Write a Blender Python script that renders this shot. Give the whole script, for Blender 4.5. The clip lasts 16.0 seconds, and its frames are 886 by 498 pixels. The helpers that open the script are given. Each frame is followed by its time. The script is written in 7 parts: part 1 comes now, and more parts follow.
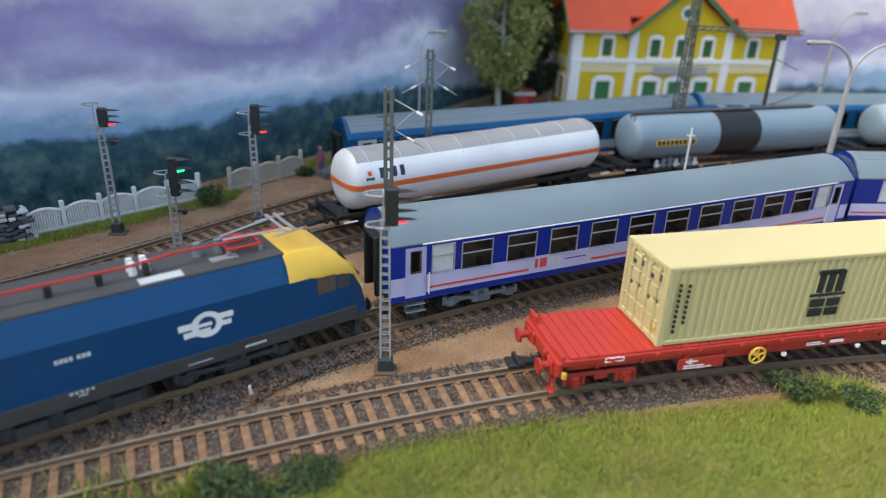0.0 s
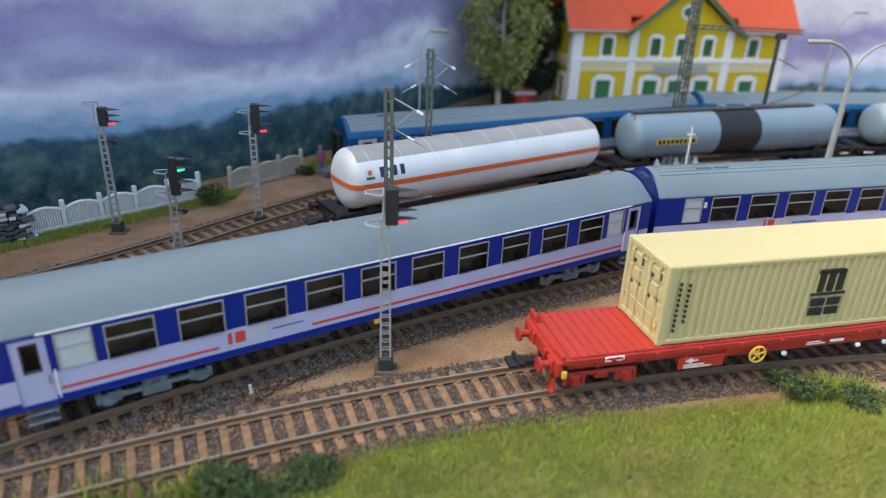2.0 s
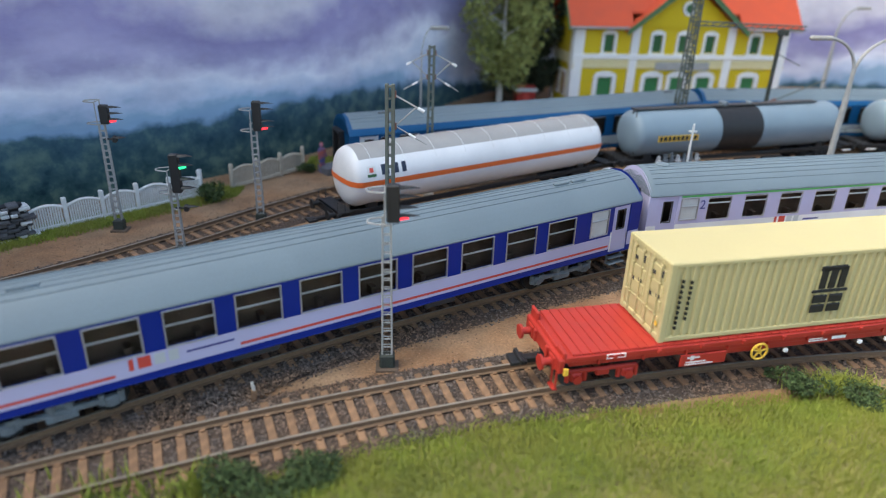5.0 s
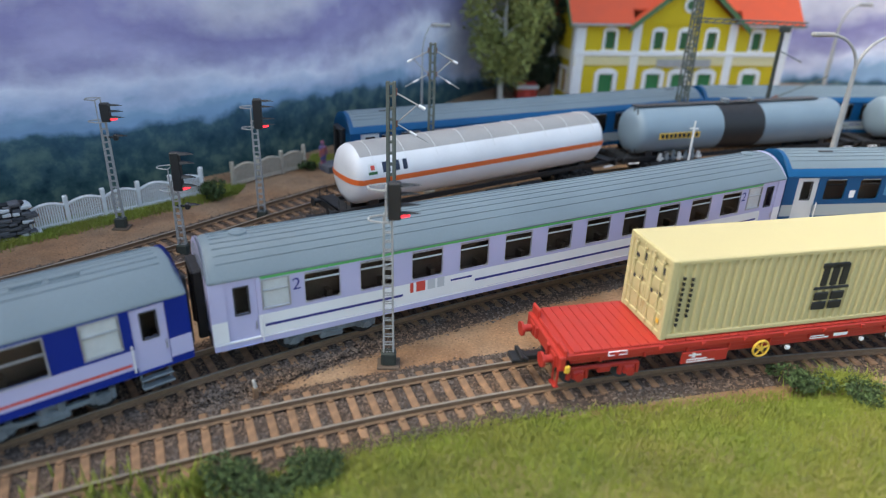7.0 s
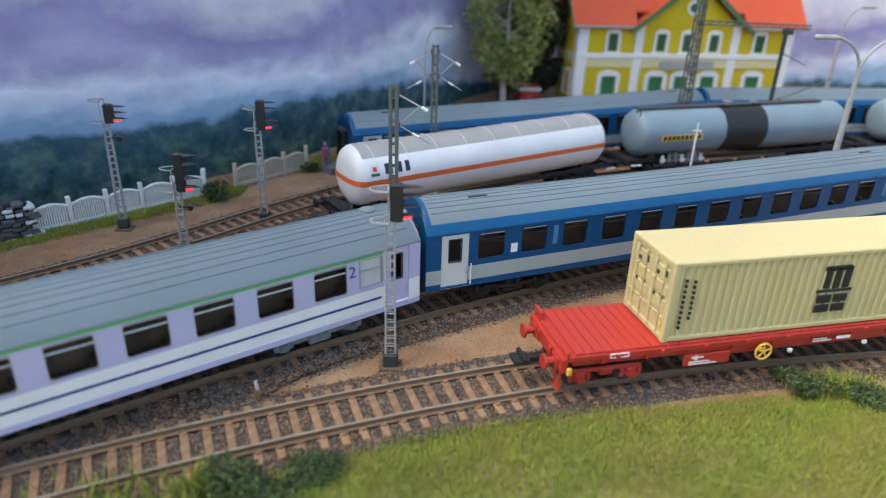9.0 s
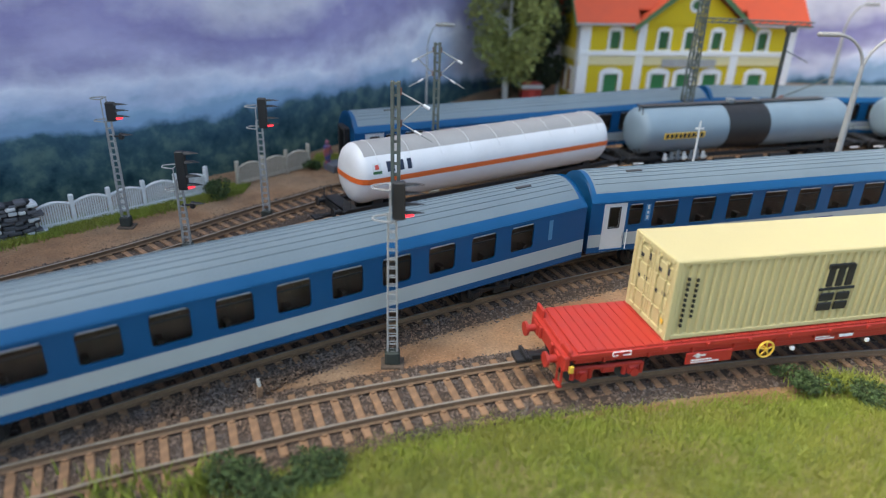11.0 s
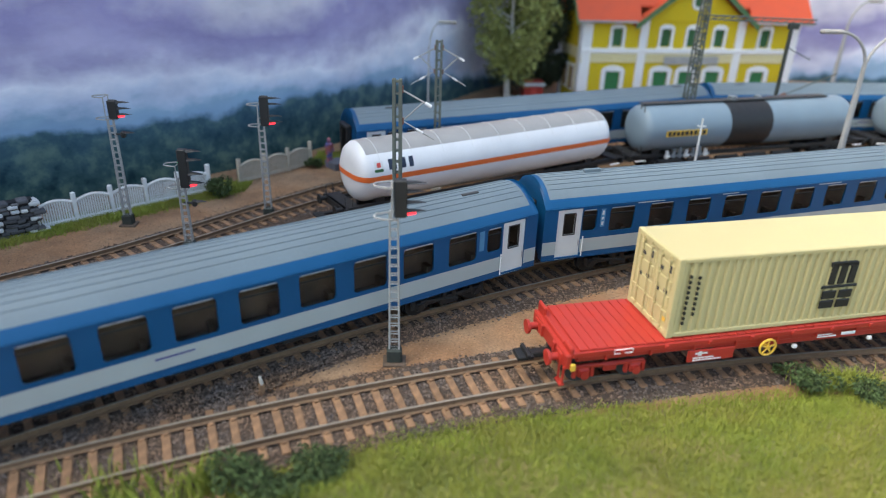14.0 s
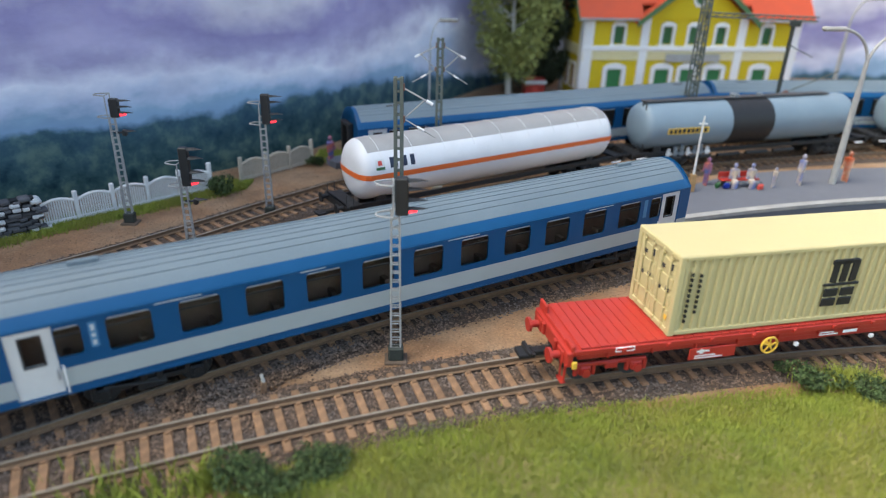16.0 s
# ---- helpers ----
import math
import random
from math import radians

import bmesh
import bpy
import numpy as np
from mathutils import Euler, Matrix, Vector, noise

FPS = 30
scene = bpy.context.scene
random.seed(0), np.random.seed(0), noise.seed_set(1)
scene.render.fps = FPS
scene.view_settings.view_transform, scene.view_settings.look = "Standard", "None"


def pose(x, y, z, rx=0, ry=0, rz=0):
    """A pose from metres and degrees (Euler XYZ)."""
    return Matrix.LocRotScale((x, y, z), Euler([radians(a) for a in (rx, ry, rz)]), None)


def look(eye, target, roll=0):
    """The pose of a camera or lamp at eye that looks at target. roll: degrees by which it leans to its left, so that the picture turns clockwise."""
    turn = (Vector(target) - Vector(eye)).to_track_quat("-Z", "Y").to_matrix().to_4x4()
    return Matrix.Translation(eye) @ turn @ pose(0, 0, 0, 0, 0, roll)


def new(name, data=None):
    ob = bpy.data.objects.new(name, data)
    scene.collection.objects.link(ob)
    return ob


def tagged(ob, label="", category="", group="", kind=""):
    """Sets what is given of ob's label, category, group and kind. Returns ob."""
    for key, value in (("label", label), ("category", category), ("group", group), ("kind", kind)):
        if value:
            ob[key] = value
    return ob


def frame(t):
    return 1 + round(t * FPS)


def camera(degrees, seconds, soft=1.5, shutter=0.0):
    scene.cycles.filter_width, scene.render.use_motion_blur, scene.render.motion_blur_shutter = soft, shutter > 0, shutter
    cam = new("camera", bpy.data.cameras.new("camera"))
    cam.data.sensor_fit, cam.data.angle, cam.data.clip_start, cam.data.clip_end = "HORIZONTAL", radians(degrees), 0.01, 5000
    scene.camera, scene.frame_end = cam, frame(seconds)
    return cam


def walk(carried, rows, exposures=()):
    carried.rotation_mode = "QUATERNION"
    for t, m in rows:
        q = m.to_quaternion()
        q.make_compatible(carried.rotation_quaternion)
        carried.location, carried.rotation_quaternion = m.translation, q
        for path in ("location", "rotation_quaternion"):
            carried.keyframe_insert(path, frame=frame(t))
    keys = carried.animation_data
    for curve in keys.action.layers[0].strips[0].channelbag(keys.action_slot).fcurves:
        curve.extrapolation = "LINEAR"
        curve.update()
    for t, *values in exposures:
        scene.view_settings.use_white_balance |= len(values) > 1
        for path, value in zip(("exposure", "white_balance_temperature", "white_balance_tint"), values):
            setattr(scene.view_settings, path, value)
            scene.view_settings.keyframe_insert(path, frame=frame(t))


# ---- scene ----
MM = 0.001
CAM_TURNS = (
    (0, 66.102, -1.965, 0.871), (0.5, 66.090, -1.950, 0.873), (1, 66.080, -1.940, 0.868), (1.5, 66.050, -1.950, 0.868),
    (2, 66.030, -1.950, 0.885), (2.5, 66.027, -1.940, 0.922), (3, 66.018, -1.930, 0.940), (3.5, 65.970, -1.905, 0.952),
    (4, 65.945, -1.900, 0.960), (6.5, 65.575, -1.735, 1.018), (7, 65.577, -1.727, 1.040), (7.5, 65.592, -1.735, 1.065),
    (8, 65.649, -1.775, 1.142), (8.5, 65.708, -1.780, 1.225), (9, 65.720, -1.790, 1.275), (11.5, 65.480, -1.705, 1.468),
    (12, 65.445, -1.700, 1.500), (12.5, 65.426, -1.690, 1.535), (13, 65.410, -1.678, 1.553), (13.5, 65.368, -1.660, 1.553),
    (14, 65.342, -1.648, 1.570), (14.5, 65.345, -1.625, 1.612), (15, 65.315, -1.620, 1.634), (15.5, 65.232, -1.597, 1.638),
    (16, 65.169, -1.560, 1.662))
EYE = (0.0, 0.0, 0.1362)
cam = camera(67.65, 16.0, soft=1.0, shutter=0.1)
cam.data.dof.use_dof = True
cam.data.dof.focus_distance = 0.283
cam.data.dof.aperture_fstop = 9.0
walk(cam, [(t, pose(*EYE, rx, ry, rz)) for t, rx, ry, rz in CAM_TURNS], exposures=[(0, 1.25, 6950, 4), (9, 1.25, 6950, 4), (16, 1.36, 7050, 4)])

# ---- light ----
world = bpy.data.worlds.new("daylight")
scene.world = world
world.use_nodes = True
wn = world.node_tree
sky = wn.nodes.new("ShaderNodeTexSky")
sky.sky_type = "NISHITA"
sky.sun_disc = False
sky.sun_elevation = radians(55)
sky.sun_rotation = radians(-95)
sky.air_density = 1.0
sky.dust_density = 2.5
wn.links.new(sky.outputs[0], wn.nodes["Background"].inputs[0])
wn.nodes["Background"].inputs[1].default_value = 0.175
sun_data = bpy.data.lights.new("sun", "SUN")
sun_data.energy = 1.75
sun_data.angle = radians(40)
sun_data.color = (1.0, 0.975, 0.93)
sun = new("sun", sun_data)
sun.matrix_world = look((-0.62, -0.16, 0.9), (0, 0, 0))

# ---- materials ----


def mat(name, base, rough=0.6, metal=0.0, vary=0.12, scale=300.0, bump=0.0, fine=2500.0, second=None, mix_scale=40.0, emit=0.0, spec=0.5, each=0.0, coat=0.0):
    """A painted or natural surface: base colour, broken up at two scales, with fine relief."""
    m = bpy.data.materials.new(name)
    m.use_nodes = True
    nt = m.node_tree
    b = nt.nodes["Principled BSDF"]
    b.inputs["Roughness"].default_value = rough
    b.inputs["Metallic"].default_value = metal
    b.inputs["Specular IOR Level"].default_value = spec
    b.inputs["Coat Weight"].default_value = coat
    tc = nt.nodes.new("ShaderNodeTexCoord")

    def noise_node(s, detail=4.0):
        n = nt.nodes.new("ShaderNodeTexNoise")
        n.inputs["Scale"].default_value = s
        n.inputs["Detail"].default_value = detail
        nt.links.new(tc.outputs["Object"], n.inputs["Vector"])
        return n

    def mix_node(kind, fac, a, c):
        n = nt.nodes.new("ShaderNodeMix")
        n.data_type = "RGBA"
        n.blend_type = kind
        for socket, value in ((n.inputs[0], fac), (n.inputs[6], a), (n.inputs[7], c)):
            if hasattr(value, "is_linked"):
                nt.links.new(value, socket)
            else:
                socket.default_value = value
        return n.outputs[2]

    def ramp(src, lo, hi, a, c):
        n = nt.nodes.new("ShaderNodeMapRange")
        n.inputs[1].default_value, n.inputs[2].default_value = lo, hi
        n.inputs[3].default_value, n.inputs[4].default_value = a, c
        nt.links.new(src, n.inputs[0])
        return n.outputs[0]

    col = (*base, 1)
    if second:
        n0 = noise_node(mix_scale, 5.0)
        col = mix_node("MIX", ramp(n0.outputs[0], 0.4, 0.6, 0.0, 1.0), col, (*second, 1))
    if vary:
        n1, n2 = noise_node(scale), noise_node(fine, 2.0)
        col = mix_node("MULTIPLY", 1.0, col, mix_node("MIX", ramp(n1.outputs[0], 0.25, 0.75, 0, 1), (1 - vary,) * 3 + (1,), (1 + vary * 0.6,) * 3 + (1,)))
        col = mix_node("MULTIPLY", 1.0, col, mix_node("MIX", ramp(n2.outputs[0], 0.25, 0.75, 0, 1), (1 - vary * 0.7,) * 3 + (1,), (1 + vary * 0.5,) * 3 + (1,)))
        nt.links.new(ramp(n1.outputs[0], 0.2, 0.8, max(rough - 0.08, 0.03), min(rough + 0.1, 1)), b.inputs["Roughness"])
    if each:
        info = nt.nodes.new("ShaderNodeObjectInfo")
        geo = nt.nodes.new("ShaderNodeNewGeometry")
        add = nt.nodes.new("ShaderNodeMath")
        add.operation = "ADD"
        nt.links.new(info.outputs["Random"], add.inputs[0])
        nt.links.new(geo.outputs["Random Per Island"], add.inputs[1])
        fr = nt.nodes.new("ShaderNodeMath")
        fr.operation = "FRACT"
        nt.links.new(add.outputs[0], fr.inputs[0])
        col = mix_node("MULTIPLY", 1.0, col, mix_node("MIX", fr.outputs[0], (1 - each,) * 3 + (1,), (1 + each,) * 3 + (1,)))
    if hasattr(col, "is_linked"):
        nt.links.new(col, b.inputs["Base Color"])
    else:
        b.inputs["Base Color"].default_value = col
    if bump:
        bn = nt.nodes.new("ShaderNodeBump")
        bn.inputs["Strength"].default_value = bump
        bn.inputs["Distance"].default_value = 0.0006
        n3 = noise_node(fine, 3.0)
        nt.links.new(n3.outputs[0], bn.inputs["Height"])
        nt.links.new(bn.outputs[0], b.inputs["Normal"])
    if emit:
        b.inputs["Emission Color"].default_value = (*base, 1)
        b.inputs["Emission Strength"].default_value = emit
    return m


M = {}
for spec_row in (
    ("earth", (0.285, 0.155, 0.078), dict(rough=0.95, vary=0.34, scale=90, bump=0.9, fine=900, second=(0.32, 0.205, 0.12), mix_scale=28)),
    ("grit", (0.30, 0.175, 0.095), dict(rough=0.95, vary=0.2, each=0.5, second=(0.25, 0.16, 0.10), mix_scale=60)),
    ("ballast", (0.128, 0.100, 0.083), dict(rough=0.9, vary=0.25, scale=400, each=0.62, second=(0.165, 0.105, 0.068), mix_scale=60)),
    ("ballast_bed", (0.085, 0.058, 0.043), dict(rough=0.95, vary=0.3, scale=300, bump=1.0, fine=900)),
    ("sleeper", (0.27, 0.155, 0.085), dict(rough=0.85, vary=0.3, scale=350, bump=0.4, fine=1800, each=0.14)),
    ("rail_rust", (0.19, 0.115, 0.065), dict(rough=0.75, vary=0.2, scale=500, bump=0.2)),
    ("rail_top", (0.30, 0.255, 0.20), dict(rough=0.5, metal=0.35, vary=0.2)),
    ("red_paint", (0.42, 0.030, 0.019), dict(rough=0.5, vary=0.12, scale=120)),
    ("cream", (0.51, 0.44, 0.225), dict(rough=0.5, vary=0.05, scale=60)),
    ("cream_gap", (0.30, 0.25, 0.13), dict(rough=0.7)),
    ("black", (0.012, 0.012, 0.013), dict(rough=0.55, vary=0.2)),
    ("dark_grey", (0.045, 0.045, 0.047), dict(rough=0.6, vary=0.25, scale=200)),
    ("bogie_grey", (0.17, 0.20, 0.22), dict(rough=0.55, vary=0.3, scale=250)),
    ("roof_grey", (0.145, 0.19, 0.22), dict(rough=0.6, vary=0.11, scale=28)),
    ("vio_blue", (0.002, 0.020, 0.22), dict(spec=0.3, rough=0.4, vary=0.08, scale=80)),
    ("lilac_white", (0.47, 0.46, 0.66), dict(rough=0.42, vary=0.04, scale=80)),
    ("white", (0.78, 0.78, 0.78), dict(rough=0.45, vary=0.05, scale=100)),
    ("off_white", (0.62, 0.63, 0.62), dict(rough=0.5, vary=0.06, scale=100)),
    ("stripe_red", (0.60, 0.07, 0.05), dict(rough=0.45, vary=0.05)),
    ("stripe_orange", (0.72, 0.14, 0.03), dict(rough=0.45, vary=0.05)),
    ("stripe_green", (0.10, 0.42, 0.12), dict(rough=0.45, vary=0.05)),
    ("stripe_navy", (0.03, 0.035, 0.20), dict(rough=0.45, vary=0.05)),
    ("coach_blue_paint", (0.003, 0.070, 0.185), dict(spec=0.3, rough=0.42, vary=0.08, scale=80)),
    ("band_grey", (0.36, 0.40, 0.40), dict(rough=0.5, vary=0.06, scale=80)),
    ("loco_mark_grey", (0.50, 0.53, 0.55), dict(rough=0.5, vary=0.06, scale=80)),
    ("loco_blue", (0.002, 0.050, 0.145), dict(spec=0.3, rough=0.42, vary=0.08, scale=80)),
    ("loco_grey", (0.055, 0.055, 0.055), dict(rough=0.6, vary=0.15, scale=120)),
    ("yellow", (0.75, 0.46, 0.06), dict(rough=0.42, vary=0.06, scale=80)),
    ("interior", (0.115, 0.072, 0.048), dict(rough=0.7, vary=0.4, scale=150)),
    ("frosted", (0.55, 0.58, 0.58), dict(rough=0.35, vary=0.1, scale=200)),
    ("alu", (0.45, 0.46, 0.47), dict(rough=0.35, metal=0.6, vary=0.12)),
    ("tank_white", (0.72, 0.72, 0.73), dict(rough=0.35, vary=0.12, scale=35)),
    ("tank_grey", (0.33, 0.32, 0.31), dict(rough=0.55, vary=0.12, scale=60)),
    ("tank_blue", (0.185, 0.25, 0.30), dict(rough=0.45, vary=0.1, scale=50)),
    ("mast_green", (0.10, 0.115, 0.10), dict(rough=0.65, vary=0.2)),
    ("mast_grey", (0.34, 0.34, 0.33), dict(rough=0.55, vary=0.15, scale=200)),
    ("concrete", (0.34, 0.33, 0.31), dict(rough=0.9, vary=0.2, scale=150, bump=0.4)),
    ("signal_black", (0.015, 0.016, 0.018), dict(rough=0.5, vary=0.2)),
    ("lamp_red", (0.9, 0.03, 0.05), dict(rough=0.3, vary=0, emit=0.9)),
    ("lamp_green", (0.02, 0.75, 0.25), dict(rough=0.3, vary=0, emit=0.9)),
    ("fence_white", (0.74, 0.74, 0.72), dict(rough=0.8, vary=0.1)),
    ("fence_cream", (0.52, 0.46, 0.36), dict(rough=0.8, vary=0.15)),
    ("grass", (0.245, 0.295, 0.040), dict(rough=0.85, vary=0.2, scale=60, each=0.09, second=(0.26, 0.275, 0.045), mix_scale=35)),
    ("grass_base", (0.14, 0.17, 0.04), dict(rough=0.95, vary=0.3, scale=80, bump=0.7, second=(0.24, 0.20, 0.08), mix_scale=40)),
    ("bush", (0.06, 0.095, 0.03), dict(rough=0.9, vary=0.25, scale=200, each=0.5)),
    ("tree_leaf", (0.27, 0.29, 0.085), dict(rough=0.85, vary=0.2, scale=90, each=0.4)),
    ("tree_dark", (0.035, 0.05, 0.025), dict(rough=0.9, vary=0.2, scale=90, each=0.4)),
    ("birch", (0.55, 0.53, 0.48), dict(rough=0.8, vary=0.3, scale=250)),
    ("bark", (0.10, 0.07, 0.045), dict(rough=0.9, vary=0.3, scale=250)),
    ("house_yellow", (0.62, 0.46, 0.012), dict(rough=0.8, vary=0.06, scale=60)),
    ("house_cream", (0.68, 0.60, 0.34), dict(rough=0.8, vary=0.06)),
    ("house_roof", (0.62, 0.085, 0.03), dict(rough=0.7, vary=0.1, scale=80)),
    ("house_green", (0.03, 0.12, 0.04), dict(rough=0.6, vary=0.15)),
    ("asphalt", (0.125, 0.13, 0.15), dict(rough=0.9, vary=0.12, scale=120, bump=0.2)),
    ("stone", (0.10, 0.10, 0.105), dict(rough=0.85, vary=0.3, scale=200, each=0.35, bump=0.4)),
    ("skin", (0.55, 0.34, 0.24), dict(rough=0.7)),
    ("figure_mixed", (0.10, 0.12, 0.30), dict(rough=0.7, second=(0.45, 0.12, 0.08), mix_scale=160)),
    ("figure_orange", (0.62, 0.12, 0.04), dict(rough=0.7, second=(0.50, 0.42, 0.30), mix_scale=90)),
    ("figure_pale", (0.55, 0.45, 0.35), dict(rough=0.7, second=(0.12, 0.16, 0.36), mix_scale=150)),
    ("timber", (0.36, 0.22, 0.10), dict(rough=0.85, vary=0.25)),
    ("timber_dark", (0.12, 0.085, 0.06), dict(rough=0.9, vary=0.25)),
    ("footing_green", (0.035, 0.042, 0.035), dict(rough=0.7, vary=0.25)),
    ("name_dark", (0.012, 0.022, 0.05), dict(rough=0.5)),
    ("sign_blue", (0.06, 0.20, 0.36), dict(rough=0.5)),
    ("insulator", (0.16, 0.07, 0.05), dict(rough=0.4)),
):
    M[spec_row[0]] = mat(spec_row[0], spec_row[1], **spec_row[2])

glass = bpy.data.materials.new("glass")
glass.use_nodes = True
gb = glass.node_tree.nodes["Principled BSDF"]
gb.inputs["Base Color"].default_value = (0.85, 0.88, 0.88, 1)
gb.inputs["Roughness"].default_value = 0.06
gb.inputs["Transmission Weight"].default_value = 1.0
gb.inputs["IOR"].default_value = 1.1
M["glass"] = glass

# ---- mesh building, in millimetres ----


class MB:
    """Collects vertices and faces in millimetres."""

    def __init__(self):
        self.v, self.f, self.mi = [], [], []

    def add(self, verts, faces, mi=0, m=None):
        o = len(self.v)
        self.v.extend([tuple(m @ Vector(p)) for p in verts] if m else [tuple(p) for p in verts])
        self.f.extend([tuple(o + i for i in q) for q in faces])
        self.mi.extend([mi] * len(faces))
        return self

    def box(self, x0, x1, y0, y1, z0, z1, mi=0, m=None):
        return self.add([(x, y, z) for x in (x0, x1) for y in (y0, y1) for z in (z0, z1)],
                        [(0, 1, 3, 2), (4, 6, 7, 5), (0, 4, 5, 1), (2, 3, 7, 6), (0, 2, 6, 4), (1, 5, 7, 3)], mi, m)

    def cbox(self, x0, x1, y0, y1, z0, z1, c=0.3, mi=0, m=None):
        """A box with all edges chamfered by c."""
        lo, hi = (x0, y0, z0), (x1, y1, z1)
        c = min(c, *[(h - l) * 0.45 for l, h in zip(lo, hi)])
        verts, idx = [], {}
        for sx in (0, 1):
            for sy in (0, 1):
                for sz in (0, 1):
                    s = (sx, sy, sz)
                    for ax in range(3):
                        p = []
                        for k in range(3):
                            edge = hi[k] if s[k] else lo[k]
                            p.append(edge if k == ax else edge + (-c if s[k] else c))
                        idx[(s, ax)] = len(verts)
                        verts.append(p)
        faces = []
        for ax in range(3):
            a, b = [k for k in range(3) if k != ax]
            for side in (0, 1):
                q = []
                for sa, sb in ((0, 0), (1, 0), (1, 1), (0, 1)):
                    s = [0, 0, 0]
                    s[ax], s[a], s[b] = side, sa, sb
                    q.append(idx[(tuple(s), ax)])
                faces.append(q if (side == 1) == (ax != 1) else q[::-1])
            for sa in (0, 1):
                for sb in (0, 1):
                    s0, s1 = [0, 0, 0], [0, 0, 0]
                    s0[a], s0[b], s0[ax] = sa, sb, 0
                    s1[a], s1[b], s1[ax] = sa, sb, 1
                    s0, s1 = tuple(s0), tuple(s1)
                    q = [idx[(s0, a)], idx[(s1, a)], idx[(s1, b)], idx[(s0, b)]]
                    faces.append(q if (sa == sb) == (ax != 1) else q[::-1])
        for s in [(i, j, k) for i in (0, 1) for j in (0, 1) for k in (0, 1)]:
            q = [idx[(s, 0)], idx[(s, 1)], idx[(s, 2)]]
            faces.append(q if sum(s) % 2 else q[::-1])
        return self.add(verts, faces, mi, m)

    def tube(self, p0, p1, r0, r1=None, n=8, mi=0, caps=True):
        p0, p1 = Vector(p0), Vector(p1)
        r1 = r0 if r1 is None else r1
        q = (p1 - p0).to_track_quat("Z", "Y")
        ring = [(math.cos(2 * math.pi * k / n), math.sin(2 * math.pi * k / n)) for k in range(n)]
        verts = [p0 + q @ Vector((c * r0, s * r0, 0)) for c, s in ring] + [p1 + q @ Vector((c * r1, s * r1, 0)) for c, s in ring]
        faces = [(k, (k + 1) % n, n + (k + 1) % n, n + k) for k in range(n)]
        if caps:
            faces += [tuple(range(n))[::-1], tuple(range(n, 2 * n))]
        return self.add(verts, faces, mi)

    def pipe(self, pts, r, n=6, mi=0):
        p = [Vector(q) for q in pts]
        loops = []
        for i, c in enumerate(p):
            d = ((p[min(i + 1, len(p) - 1)] - c).normalized() + (c - p[max(i - 1, 0)]).normalized()).normalized()
            q = d.to_track_quat("Z", "Y")
            loops.append([tuple(c + q @ Vector((r * math.cos(2 * math.pi * k / n), r * math.sin(2 * math.pi * k / n), 0))) for k in range(n)])
        # keep neighbouring loops from twisting
        for i in range(1, len(loops)):
            best = min(range(n), key=lambda s: sum((Vector(loops[i][(k + s) % n]) - Vector(loops[i - 1][k])).length for k in range(n)))
            loops[i] = loops[i][best:] + loops[i][:best]
        return self.rings(loops, mi)

    def prism(self, prof, x0, x1, mi=0, caps=True, closed=True, mis=None):
        """A profile of (y, z) drawn along x."""
        n = len(prof)
        verts = [(x0, y, z) for y, z in prof] + [(x1, y, z) for y, z in prof]
        o = len(self.v)
        for k in range(n if closed else n - 1):
            j = (k + 1) % n
            self.f.append((o + k, o + j, o + n + j, o + n + k))
            self.mi.append(mis[k] if mis else mi)
        self.v.extend(verts)
        if caps:
            self.f += [tuple(range(o, o + n))[::-1], tuple(range(o + n, o + 2 * n))]
            self.mi += [mi, mi]
        return self

    def rings(self, loops, mi=0, caps=True):
        """A skin over closed loops of equal length."""
        n, o = len(loops[0]), len(self.v)
        for lp in loops:
            self.v.extend([tuple(p) for p in lp])
        for i in range(len(loops) - 1):
            for k in range(n):
                j = (k + 1) % n
                self.f.append((o + i * n + k, o + i * n + j, o + (i + 1) * n + j, o + (i + 1) * n + k))
                self.mi.append(mi)
        if caps:
            self.f += [tuple(range(o, o + n))[::-1], tuple(range(o + (len(loops) - 1) * n, o + len(loops) * n))]
            self.mi += [mi, mi]
        return self

    def mesh(self, name, mats, smooth=False, fix=True, weld=False):
        me = bpy.data.meshes.new(name)
        me.from_pydata([(x * MM, y * MM, z * MM) for x, y, z in self.v], [], self.f)
        for m in mats if isinstance(mats, (list, tuple)) else [mats]:
            me.materials.append(M[m])
        me.polygons.foreach_set("material_index", self.mi)
        if fix or weld:
            bm = bmesh.new()
            bm.from_mesh(me)
            if weld:
                bmesh.ops.remove_doubles(bm, verts=bm.verts, dist=0.00001)
            bmesh.ops.recalc_face_normals(bm, faces=bm.faces)
            bm.to_mesh(me)
            bm.free()
        if smooth:
            me.polygons.foreach_set("use_smooth", [True] * len(me.polygons))
            me.set_sharp_from_angle(angle=radians(35))
        me.update()
        return me


def thing(name, label, category, at=None, group="", kind=""):
    ob = new(name)
    ob.empty_display_size = 0.01
    if at is not None:
        ob.matrix_world = at
    return tagged(ob, label, category, group, kind)


def part(name, mb, mats, parent, label="", smooth=False, at=None, fix=True, weld=False):
    ob = new(name, mb.mesh(name, mats, smooth, fix, weld))
    ob.parent = parent
    if at is not None:
        ob.matrix_basis = at
    return tagged(ob, label)


def solo(name, mb, mats, label, category="", kind="", at=None, smooth=False, group="", fix=True):
    ob = new(name, mb.mesh(name, mats, smooth, fix))
    if at is not None:
        ob.matrix_world = at
    return tagged(ob, label, category, group, kind)


